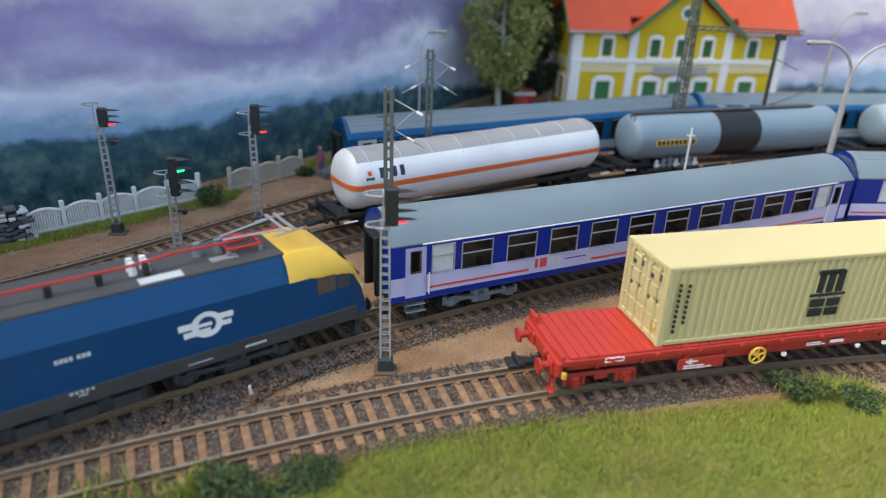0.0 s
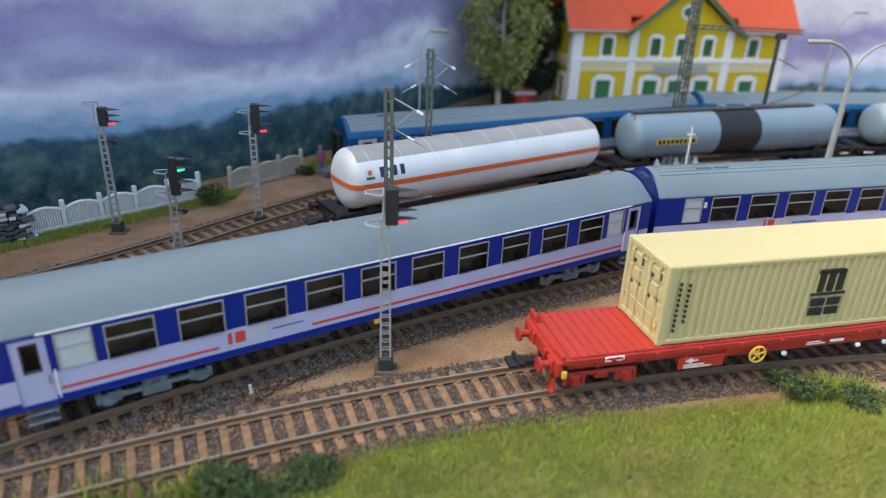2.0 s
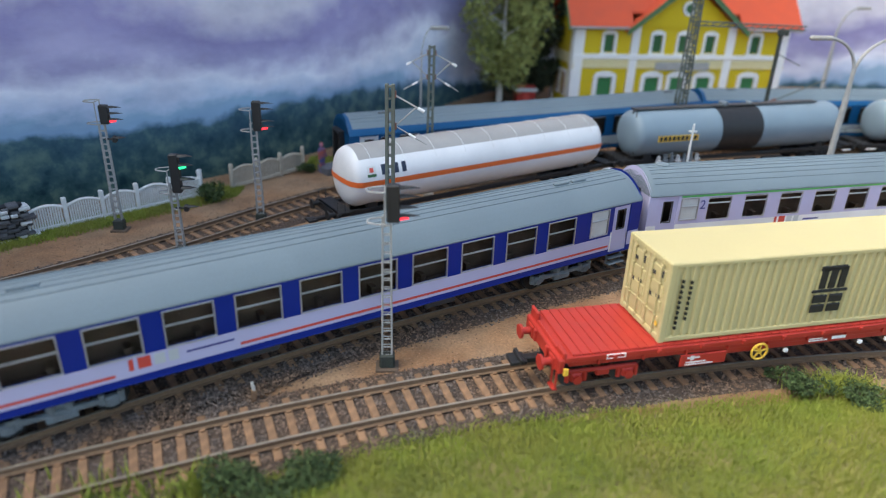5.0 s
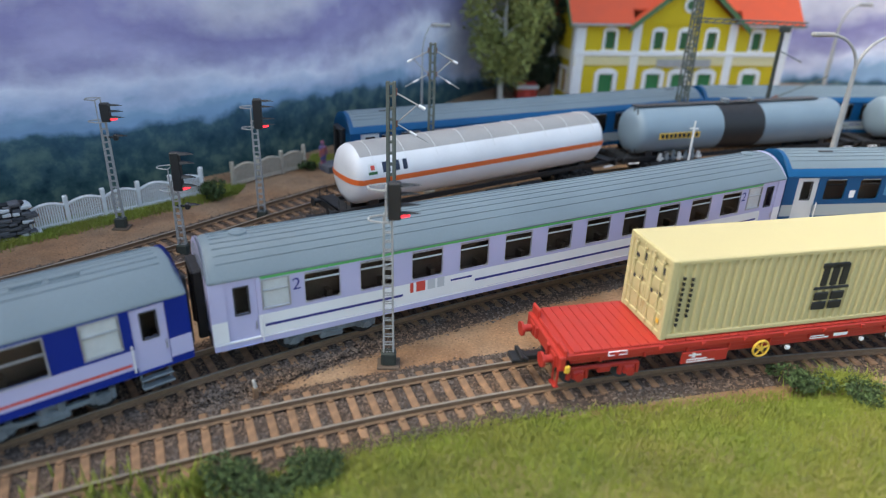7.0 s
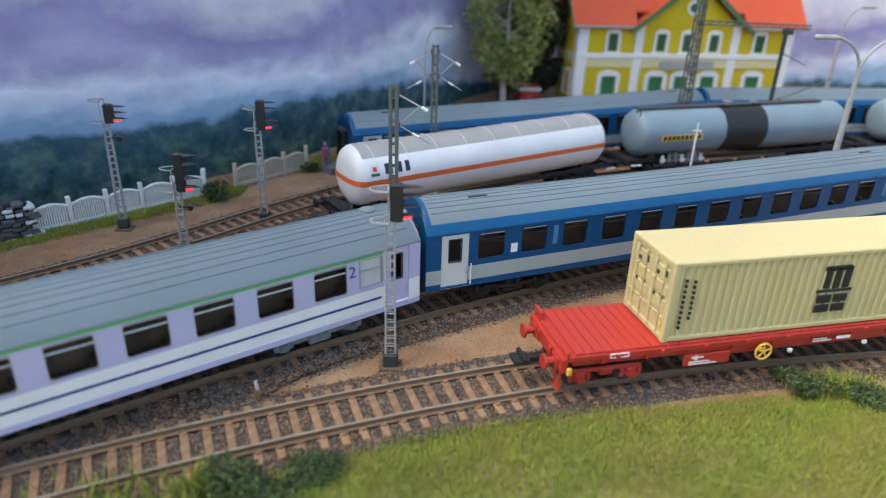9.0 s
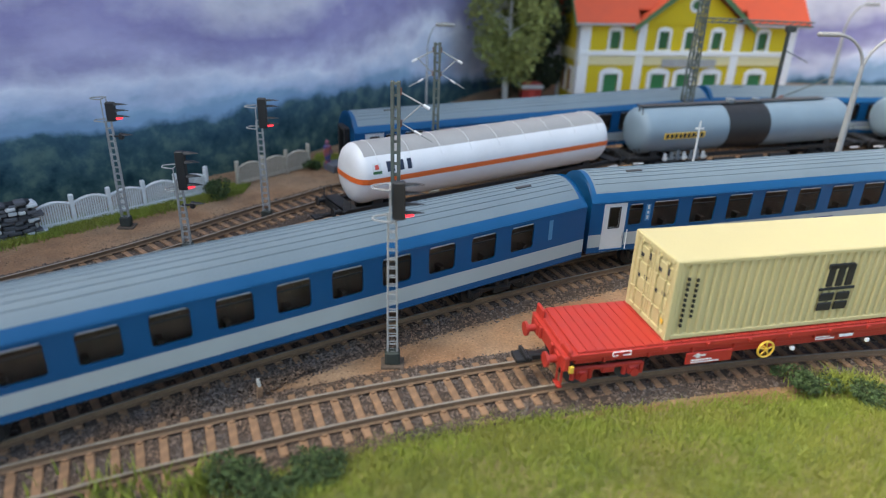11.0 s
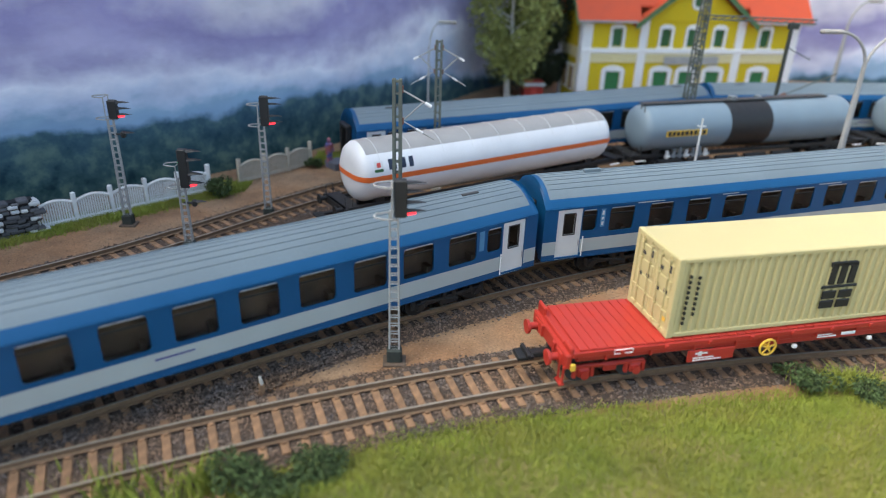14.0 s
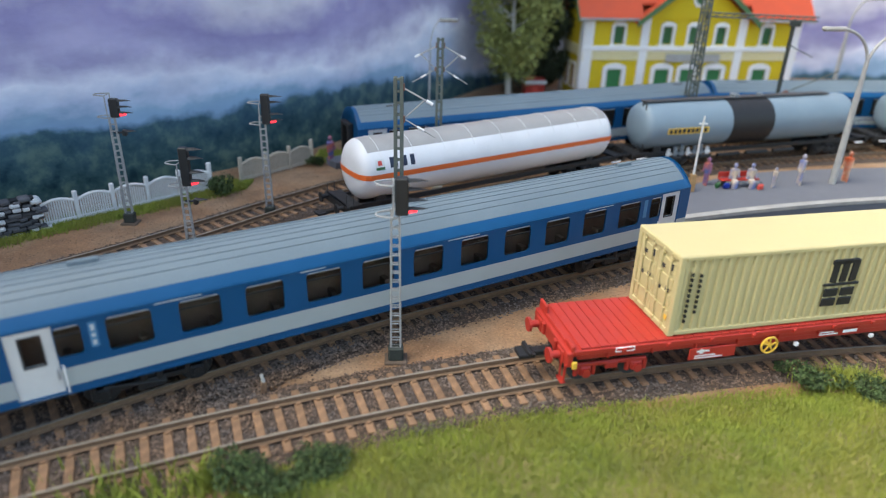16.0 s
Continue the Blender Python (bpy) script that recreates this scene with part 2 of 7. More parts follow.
def at_mm(x, y, z=0.0, rz=0.0, rx=0.0, ry=0.0):
    return pose(x * MM, y * MM, z * MM, rx, ry, rz)


# ---- track lines ----


class Ring:
    """A circular track; s runs to the right, 0 at its farthest point."""

    def __init__(self, cx, cy, r):
        self.cx, self.cy, self.r = cx, cy, r

    def at(self, s, lat=0.0):
        a = s / self.r
        return (self.cx + (self.r + lat) * math.sin(a), self.cy + (self.r + lat) * math.cos(a), -a)


class Bend:
    """A track that bends more sharply to the right; s is 0 at (x, y), where it heads at h; beyond s0 and s1 it is circular."""

    def __init__(self, x, y, h, k, k2, s0=-330.0, s1=520.0, tail=-0.0014):
        self.q = np.arange(-2100.0, 2100.1, 5.0)
        kk = k + k2 * np.clip(self.q, s0, s1)
        kk = np.where(self.q < s0, np.maximum(tail, kk + (self.q - s0) * 4e-6), kk)
        mid = len(self.q) // 2

        def run(v):
            c = np.concatenate(([0.0], np.cumsum((v[1:] + v[:-1]) * 2.5)))
            return c - c[mid]

        self.th = h + run(kk)
        self.px, self.py = x + run(np.cos(self.th)), y + run(np.sin(self.th))

    def at(self, s, lat=0.0):
        a = float(np.interp(s, self.q, self.th))
        return (float(np.interp(s, self.q, self.px)) - math.sin(a) * lat, float(np.interp(s, self.q, self.py)) + math.cos(a) * lat, a)


class Line:
    """A smooth track through plan points."""

    def __init__(self, pts):
        p = [Vector(q) for q in pts]
        p = [2 * p[0] - p[1]] + p + [2 * p[-1] - p[-2]]
        self.p = []
        for i in range(1, len(p) - 2):
            for k in range(24):
                t = k / 24
                self.p.append(0.5 * ((2 * p[i]) + (p[i + 1] - p[i - 1]) * t + (2 * p[i - 1] - 5 * p[i] + 4 * p[i + 1] - p[i + 2]) * t * t
                                     + (3 * p[i] - p[i - 1] - 3 * p[i + 1] + p[i + 2]) * t ** 3))
        self.p.append(p[-2])
        self.s = [0.0]
        for a, b in zip(self.p, self.p[1:]):
            self.s.append(self.s[-1] + (b - a).length)
        self.length = self.s[-1]

    def at(self, s, lat=0.0):
        i = min(max(int(np.searchsorted(self.s, s)) - 1, 0), len(self.p) - 2)
        a, b = self.p[i], self.p[i + 1]
        d = (b - a) / (self.s[i + 1] - self.s[i])
        q = a + d * (s - self.s[i])
        return (q.x - d.y * lat, q.y + d.x * lat, math.atan2(d.y, d.x))

    def near(self, x, y):
        k = min(range(len(self.p)), key=lambda i: (self.p[i] - Vector((x, y))).length)
        return self.s[k]


LINE_MAIN = Bend(-37.0, 228.1, 0.580, -0.000813, -1.567e-6)
LINE_FRONT = Ring(322.0, -712.4, 954.3)
LINE_TANK = Line([(-330, 120), (-230, 180), (-141, 247), (-70, 314), (20, 379), (97, 428), (200, 472), (300, 503), (450, 535), (700, 560)])
LINE_FAR = Line([(-330, 120), (-250, 190), (-175, 260), (-137, 302), (-93, 356), (-45, 402), (82, 471), (202, 522), (354, 556), (560, 575), (800, 580)])


def on_line(line, s, half):
    """Pose and midpoint of a vehicle whose bogies stand half before and behind s."""
    x0, y0, _ = line.at(s - half)
    x1, y1, _ = line.at(s + half)
    return (x0 + x1) / 2, (y0 + y1) / 2, math.degrees(math.atan2(y1 - y0, x1 - x0))

# ---- ground, track beds and tracks ----
GROUND_Z = -4.4
g = MB()
g.box(-2600, 2600, -3000, 1900, GROUND_Z - 12, GROUND_Z)
solo("ground", g, "earth", "sandy brown scenic ground of the model railway", kind="structure")


def sweep(line, s0, s1, step, prof, mi=None, closed=True):
    """A profile of (lateral, z) drawn along a track line."""
    n = max(int((s1 - s0) / step), 1)
    loops = []
    for k in range(n + 1):
        s = s0 + (s1 - s0) * k / n
        loops.append([(*line.at(s, lat)[:2], z) for lat, z in prof])
    mb = MB()
    m = len(prof)
    for lp in loops:
        mb.v.extend(lp)
    for i in range(n):
        for k in range(m if closed else m - 1):
            j = (k + 1) % m
            mb.f.append((i * m + k, i * m + j, (i + 1) * m + j, (i + 1) * m + k))
            mb.mi.append(mi[k] if mi else 0)
    return mb


RAIL = [(-1.15, -2.3), (-1.15, -2.0), (-0.35, -1.7), (-0.3, -0.8), (-0.5, -0.6), (-0.5, -0.08), (-0.4, 0.0), (0.4, 0.0), (0.5, -0.08), (0.5, -0.6), (0.3, -0.8), (0.35, -1.7), (1.15, -2.0), (1.15, -2.3)]
SLEEPER_STEP = 6.6


def sleeper_mesh():
    mb = MB()
    mb.cbox(-1.3, 1.3, -14.6, 14.6, -4.3, -2.3, 0.25)
    for y in (-8.25, 8.25):
        for d in (-1.75, 1.75):
            mb.box(-0.7, 0.7, y + d - 0.55, y + d + 0.55, -2.35, -1.75)
    return mb.mesh("sleeper", "sleeper")


SLEEPER = sleeper_mesh()


def lay_track(name, line, s0, s1, label, far=None):
    """Bed, sleepers and both rails of a track between two points; far: stretches that lie out of sight."""
    stretches = [(s0, s1)] + (far or [])
    t = thing(name, label, "railway track")
    for a, b in stretches:
        bed = sweep(line, a, b, 12, [(-21, GROUND_Z - 0.3), (-15.5, -3.1), (15.5, -3.1), (21, GROUND_Z - 0.3)], closed=False)
        part("ballast_bed", bed, "ballast_bed", t, "dark grey-brown ballast bed", fix=False)
        for lat in (-8.25, 8.25):
            r = sweep(line, a, b, 8, [(lat + y, z) for y, z in RAIL], mi=[0, 0, 0, 0, 0, 1, 1, 1, 0, 0, 0, 0, 0, 0])
            part("rail", r, ["rail_rust", "rail_top"], t, "rusty brown rail with a worn bright top")
    rnd = random.Random(len(name))
    n = int((s1 - s0) / SLEEPER_STEP)
    for k in range(n):
        s = s0 + (k + 0.5) * SLEEPER_STEP
        x, y, a = line.at(s, rnd.uniform(-0.3, 0.3))
        ob = new("sleeper", SLEEPER)
        ob.parent = t
        ob.matrix_basis = at_mm(x, y, rnd.uniform(-0.08, 0.05), math.degrees(a) + rnd.uniform(-1.2, 1.2))
    for a0, b0 in far or []:
        mb = MB()
        for k in range(int((b0 - a0) / SLEEPER_STEP)):
            x, y, a = line.at(a0 + (k + 0.5) * SLEEPER_STEP)
            mb.box(-1.3, 1.3, -14.6, 14.6, -4.3, -2.3, m=Matrix.Translation((x, y, 0)) @ Matrix.Rotation(a, 4, "Z"))
        tagged(part("sleepers", mb, "sleeper", t, "brown wooden sleepers"), kind="stuff")
    return t


def strew(name, spots, size, material, label, seed, flat=0.7):
    """Small broken stones, each a lopsided octahedron, at (x, y, z)."""
    rng = np.random.default_rng(seed)
    n = len(spots)
    base = np.array([(1, 0, 0), (-1, 0, 0), (0, 1, 0), (0, -1, 0), (0, 0, 1), (0, 0, -1)], float)
    tri = np.array([(0, 2, 4), (2, 1, 4), (1, 3, 4), (3, 0, 4), (2, 0, 5), (1, 2, 5), (3, 1, 5), (0, 3, 5)])
    r = rng.uniform(size[0], size[1], (n, 1, 1)) * rng.uniform(0.6, 1.25, (n, 6, 1))
    p = base[None] * r
    p[:, :, 2] *= flat
    p += rng.normal(0, 0.12, (n, 6, 3)) * size[0]
    a = rng.uniform(0, 6.283, n)
    c, s = np.cos(a)[:, None], np.sin(a)[:, None]
    q = np.stack([p[:, :, 0] * c - p[:, :, 1] * s, p[:, :, 0] * s + p[:, :, 1] * c, p[:, :, 2]], 2) + np.asarray(spots)[:, None, :]
    me = bpy.data.meshes.new(name)
    me.from_pydata((q.reshape(-1, 3) * MM).tolist(), [], (tri[None] + 6 * np.arange(n)[:, None, None]).reshape(-1, 3).tolist())
    me.materials.append(M[material])
    return tagged(new(name, me), label, kind="stuff", category="gravel")


def ballast_spots(line, s0, s1, n, seed, wide=20.0):
    rng = np.random.default_rng(seed)
    out = []
    for s, lat in zip(rng.uniform(s0, s1, n), rng.uniform(-wide, wide, n) + rng.normal(0, 1.0, n)):
        x, y, _ = line.at(s, lat)
        top = -2.9 if abs(lat) < 15.5 else -2.9 - (abs(lat) - 15.5) * 0.27
        if abs(abs(lat) - 8.25) < 1.3:
            top -= 0.5
        k = (s - s0) / SLEEPER_STEP % 1.0
        if abs(k - 0.5) < 0.2 and abs(lat) < 14.5:
            continue
        out.append((x, y, top + rng.uniform(-0.35, 0.3)))
    return out


lay_track("railway_track", LINE_FRONT, -520, -40, "curved model track with brown sleepers in dark ballast", far=[(-40, 420)])
lay_track("railway_track", LINE_MAIN, -230, 470, "main line model track with rusty rails and brown sleepers",
          far=[(-1980, -230), (470, 1850)])
lay_track("railway_track", LINE_TANK, 0, LINE_TANK.length, "siding track under the tank wagons, light brown sleepers")
lay_track("railway_track", LINE_FAR, 0, LINE_FAR.length, "outer curved track with light brown sleepers in ballast")
strew("gravel", ballast_spots(LINE_FRONT, -520, -40, 30000, 1), (0.4, 0.74), "ballast", "dark grey and brown crushed stone ballast", 1)
strew("gravel", ballast_spots(LINE_MAIN, -230, 470, 42000, 2, 24), (0.42, 0.8), "ballast", "dark grey and brown crushed stone ballast", 2)
strew("gravel", ballast_spots(LINE_TANK, 60, 430, 6000, 3), (0.45, 0.85), "ballast", "dark grey and brown crushed stone ballast", 3)
strew("gravel", ballast_spots(LINE_FAR, 60, 480, 7000, 4), (0.45, 0.85), "ballast", "dark grey and brown crushed stone ballast", 4)
rng1 = np.random.default_rng(8)
shoulder = []
for sh_s, sh_lat in zip(rng1.uniform(-230, 45, 13000), rng1.uniform(-30, -11.8, 13000)):
    sx, sy, _ = LINE_MAIN.at(sh_s, sh_lat)
    if sh_lat < np.interp(sh_s, (-70, -30, 45), (-30, -20, -14)) or abs(math.hypot(sx - LINE_FRONT.cx, sy - LINE_FRONT.cy) - LINE_FRONT.r) < 12.5:
        continue
    shoulder.append((sx, sy, rng1.uniform(-3.0, -2.2) if sh_lat > -20 else rng1.uniform(-3.8, -2.9)))
strew("gravel", shoulder, (0.42, 0.8), "ballast", "dark brown ballast heaped between the two tracks", 6)
rng0 = np.random.default_rng(9)
grit = []
while len(grit) < 30000:
    gx, gy = rng0.uniform(-230, 160), rng0.uniform(140, 440)
    grit.append((gx, gy, GROUND_Z + rng0.uniform(-0.1, 0.12)))
strew("gravel", grit, (0.2, 0.5), "grit", "loose sandy grit on the ground", 5)

# ---- platform between main line and siding ----
plat = MB()
edge0 = [LINE_MAIN.at(s, 19.0) for s in range(84, 684, 12)]
edge1 = [LINE_MAIN.at(s, 19.0 + min(60.0, 3.0 + 0.30 * (s - 84))) for s in range(84, 684, 12)]
for z in (GROUND_Z, 3.4):
    plat.v.extend([(x, y, z) for x, y, _ in edge0] + [(x, y, z) for x, y, _ in edge1])
n = len(edge0)
for i in range(n - 1):
    plat.f += [(2 * n + i, 2 * n + i + 1, 3 * n + i + 1, 3 * n + i), (i, i + 1, 2 * n + i + 1, 2 * n + i), (n + i, 3 * n + i, 3 * n + i + 1, n + i + 1)]
plat.f += [(0, 2 * n, 3 * n, n), (n - 1, 2 * n - 1, 4 * n - 1, 3 * n - 1)]
plat.mi = [0] * len(plat.f)
platform = solo("platform", plat, "asphalt", "grey asphalt station platform between the tracks", kind="structure")
for side in (0, 1):
    lip = sweep(LINE_MAIN, 84, 672, 12, [(19 - 0.4, 2.2), (19 - 0.4, 4.2), (23.5, 4.2), (23.5, 3.3)]) if side == 0 else None
    if lip:
        part("kerb", lip, "concrete", platform, "pale concrete platform edge")

# ---- printed backdrop behind the layout ----
BOARD = Line([(-760, -500), (-620, -150), (-470, 80), (-340, 240), (-243, 340), (-158, 412), (-108, 470), (-62, 545), (-18, 640), (45, 745), (140, 805), (300, 838), (460, 848), (700, 850), (1100, 820), (1500, 700)])
bd = sweep(BOARD, 0, BOARD.length, 20, [(0, GROUND_Z), (0, 620), (3, 620), (3, GROUND_Z)])


def backdrop_material():
    m = bpy.data.materials.new("printed_backdrop")
    m.use_nodes = True
    nt = m.node_tree
    b = nt.nodes["Principled BSDF"]
    b.inputs["Roughness"].default_value = 0.9
    b.inputs["Specular IOR Level"].default_value = 0.1
    tc = nt.nodes.new("ShaderNodeTexCoord")
    sep = nt.nodes.new("ShaderNodeSeparateXYZ")
    nt.links.new(tc.outputs["Object"], sep.inputs[0])

    def math_node(op, a, c=None):
        n = nt.nodes.new("ShaderNodeMath")
        n.operation = op
        for i, v in enumerate((a, c)):
            if v is None:
                continue
            if hasattr(v, "is_linked"):
                nt.links.new(v, n.inputs[i])
            else:
                n.inputs[i].default_value = v
        return n.outputs[0]

    def noise_at(scale, detail, squash=1.0, rough=0.55):
        mp = nt.nodes.new("ShaderNodeMapping")
        mp.inputs["Scale"].default_value = (1, 1, squash)
        nt.links.new(tc.outputs["Object"], mp.inputs[0])
        n = nt.nodes.new("ShaderNodeTexNoise")
        n.inputs["Scale"].default_value = scale
        n.inputs["Detail"].default_value = detail
        n.inputs["Roughness"].default_value = rough
        nt.links.new(mp.outputs[0], n.inputs["Vector"])
        return n.outputs[0]

    def ramp(src, stops):
        n = nt.nodes.new("ShaderNodeValToRGB")
        e = n.color_ramp.elements
        while len(e) < len(stops):
            e.new(0.5)
        for el, (pos, c) in zip(e, stops):
            el.position, el.color = pos, (*c, 1)
        nt.links.new(src, n.inputs[0])
        return n.outputs[0]

    def mix(fac, a, c):
        n = nt.nodes.new("ShaderNodeMix")
        n.data_type = "RGBA"
        for s, v in ((n.inputs[0], fac), (n.inputs[6], a), (n.inputs[7], c)):
            if hasattr(v, "is_linked"):
                nt.links.new(v, s)
            else:
                s.default_value = (*v, 1) if isinstance(v, tuple) else v
        return n.outputs[2]

    # height of the tree line along the board
    xr = nt.nodes.new("ShaderNodeMapRange")
    xr.interpolation_type = "SMOOTHSTEP"
    xr.inputs[1].default_value, xr.inputs[2].default_value = -0.085, 0.075
    xr.inputs[3].default_value, xr.inputs[4].default_value = TREELINE
    nt.links.new(sep.outputs[0], xr.inputs[0])
    rag = math_node("MULTIPLY", math_node("SUBTRACT", noise_at(45, 5), 0.5), 0.022)
    above = math_node("SUBTRACT", math_node("SUBTRACT", sep.outputs[2], xr.outputs[0]), rag)
    # bands of cloud by height, pushed about by large and small billows
    warp = math_node("ADD", math_node("MULTIPLY", math_node("SUBTRACT", noise_at(4.2, 6, 2.0), 0.5), 0.16),
                     math_node("MULTIPLY", math_node("SUBTRACT", noise_at(16, 6, 1.6), 0.5), 0.05))
    h = math_node("MULTIPLY", math_node("ADD", above, math_node("MULTIPLY", warp, 0.9)), 5.0)
    bands = ramp(h, [(0.0, (0.28, 0.42, 0.58)), (0.05, (0.52, 0.60, 0.76)), (0.13, (0.76, 0.77, 0.88)), (0.22, (0.42, 0.40, 0.60)), (0.32, (0.30, 0.28, 0.50)),
                     (0.44, (0.62, 0.60, 0.70)), (0.58, (0.82, 0.80, 0.86)), (0.75, (0.58, 0.56, 0.68)), (0.95, (0.72, 0.70, 0.78))])
    wisp = ramp(noise_at(11, 7, 2.2, 0.62), [(0.35, (0.72, 0.72, 0.78)), (0.6, (1.1, 1.1, 1.08))])
    tint = nt.nodes.new("ShaderNodeMix")
    tint.data_type = "RGBA"
    tint.blend_type = "MULTIPLY"
    tint.inputs[0].default_value = 0.8
    nt.links.new(bands, tint.inputs[6])
    nt.links.new(wisp, tint.inputs[7])
    horizon = ramp(math_node("MULTIPLY", above, 40.0), [(0.0, (0.55, 0.55, 0.55)), (0.3, (0, 0, 0))])
    skycol = mix(horizon, tint.outputs[2], (0.20, 0.33, 0.52))
    tree_n = noise_at(70, 6, 1.0, 0.65)
    wood = ramp(tree_n, [(0.34, (0.012, 0.034, 0.042)), (0.5, (0.040, 0.085, 0.085)), (0.64, (0.11, 0.165, 0.13))])
    haze = ramp(math_node("MULTIPLY", above, -18.0), [(0.0, (0.3, 0.3, 0.3)), (0.25, (0.12, 0.12, 0.12)), (0.6, (0, 0, 0))])
    wood = mix(haze, wood, (0.09, 0.19, 0.32))
    edge = nt.nodes.new("ShaderNodeMapRange")
    edge.inputs[1].default_value, edge.inputs[2].default_value = -0.0025, 0.0025
    nt.links.new(above, edge.inputs[0])
    nt.links.new(mix(edge.outputs[0], wood, skycol), b.inputs["Base Color"])
    return m


TREELINE = (0.034, 0.001)
M["printed_backdrop"] = backdrop_material()
solo("backdrop", bd, "printed_backdrop", "printed photo backdrop with cloudy violet sky and dark forest", kind="structure")

# ---- railway vehicles ----
RUN = ((0, -5.8), (0.5, 16.2), (1, 48.0), (1.5, 83.8), (2, 125.1), (2.5, 171.5), (3, 220.7), (3.5, 271.0), (4, 322.1), (6.5, 576.8),
       (7, 627.5), (7.5, 677.9), (8, 729.5), (8.5, 781.6), (9, 834.0), (11.5, 1094.5), (12, 1147.0), (12.5, 1200.0), (13, 1253.9),
       (13.5, 1307.5), (14, 1360.3), (14.5, 1412.5), (15, 1464.8), (15.5, 1516.1), (16, 1566.6))
MOVERS = []
HALF_W = 15.6
EAVE = 35.2


def side_wall(mb, y, length, bands, holes, zs=(), depth=0.7):
    """One flat side in bands of colour with holes cut through it and their reveals. bands: (z0, z1, material index)."""
    xs = sorted({-length / 2, length / 2, *[h[0] for h in holes], *[h[1] for h in holes]})
    zz = sorted({*[b[0] for b in bands], *[b[1] for b in bands], *[h[2] for h in holes], *[h[3] for h in holes]})
    inner = y - math.copysign(depth, y)
    for x0, x1 in zip(xs, xs[1:]):
        for z0, z1 in zip(zz, zz[1:]):
            cx, cz = (x0 + x1) / 2, (z0 + z1) / 2
            if any(h[0] < cx < h[1] and h[2] < cz < h[3] for h in holes):
                continue
            mi = next((b[2] for b in bands if b[0] < cz < b[1]), 0)
            mb.add([(x0, y, z0), (x1, y, z0), (x1, y, z1), (x0, y, z1)], [(0, 1, 2, 3) if y < 0 else (3, 2, 1, 0)], mi)
    for x0, x1, z0, z1 in holes:
        mb.add([(x0, y, z0), (x1, y, z0), (x1, y, z1), (x0, y, z1), (x0, inner, z0), (x1, inner, z0), (x1, inner, z1), (x0, inner, z1)],
               [(0, 4, 5, 1), (1, 5, 6, 2), (2, 6, 7, 3), (3, 7, 4, 0)] if y < 0 else [(1, 5, 4, 0), (2, 6, 5, 1), (3, 7, 6, 2), (0, 4, 7, 3)], 0)


def roof_profile(eave=EAVE, top=45.5, half=HALF_W, n=16):
    """A gently domed roof with rounded shoulders, from eave to eave."""
    prof = [(-half, eave)]
    for k in range(n + 1):
        q = math.sin(math.pi * (k / n - 0.5))
        prof.append((half * q, eave + 0.5 + (top - eave - 0.5) * (1 - abs(q) ** 2.1)))
    prof.append((half, eave))
    return prof


def frame_part(x0, x1, z0, z1, y, w=0.55, out=0.35, bar=None):
    """A raised rectangular window frame with an optional cross bar."""
    mb = MB()
    s = math.copysign(1, y)
    a, b = sorted((y - s * 0.5, y + s * out))
    mb.cbox(x0 - w, x1 + w, a, b, z1, z1 + w, 0.12)
    mb.cbox(x0 - w, x1 + w, a, b, z0 - w, z0, 0.12)
    mb.cbox(x0 - w, x0, a, b, z0, z1, 0.12)
    mb.cbox(x1, x1 + w, a, b, z0, z1, 0.12)
    if bar:
        mb.cbox(x0, x1, a, b - 0.05 if s > 0 else b, bar - 0.25, bar + 0.25, 0.1)
    return mb


def rounded_frame(x0, x1, z0, z1, y, grow, r_in, r_out, out=0.1):
    """A flat ring that rounds off a window opening's corners."""

    def loop(g, r):
        pts = []
        for cx, cz, a0 in ((x1 + g - r, z1 + g - r, 0), (x0 - g + r, z1 + g - r, 90), (x0 - g + r, z0 - g + r, 180), (x1 + g - r, z0 - g + r, 270)):
            pts += [(cx + r * math.cos(radians(a0 + 18 * k)), cz + r * math.sin(radians(a0 + 18 * k))) for k in range(6)]
        return pts

    mb = MB()
    s = math.copysign(1, y)
    a, b = loop(0.0, r_in), loop(grow, r_out)
    n = len(a)
    for lp, yy in ((a, y + s * out), (b, y + s * out), (a, y - s * 0.45)):
        mb.v.extend([(px_, yy, pz) for px_, pz in lp])
    for k in range(n):
        j = (k + 1) % n
        mb.f += [(k, j, n + j, n + k), (k, 2 * n + k, 2 * n + j, j)]
        mb.mi += [0, 0]
    return mb


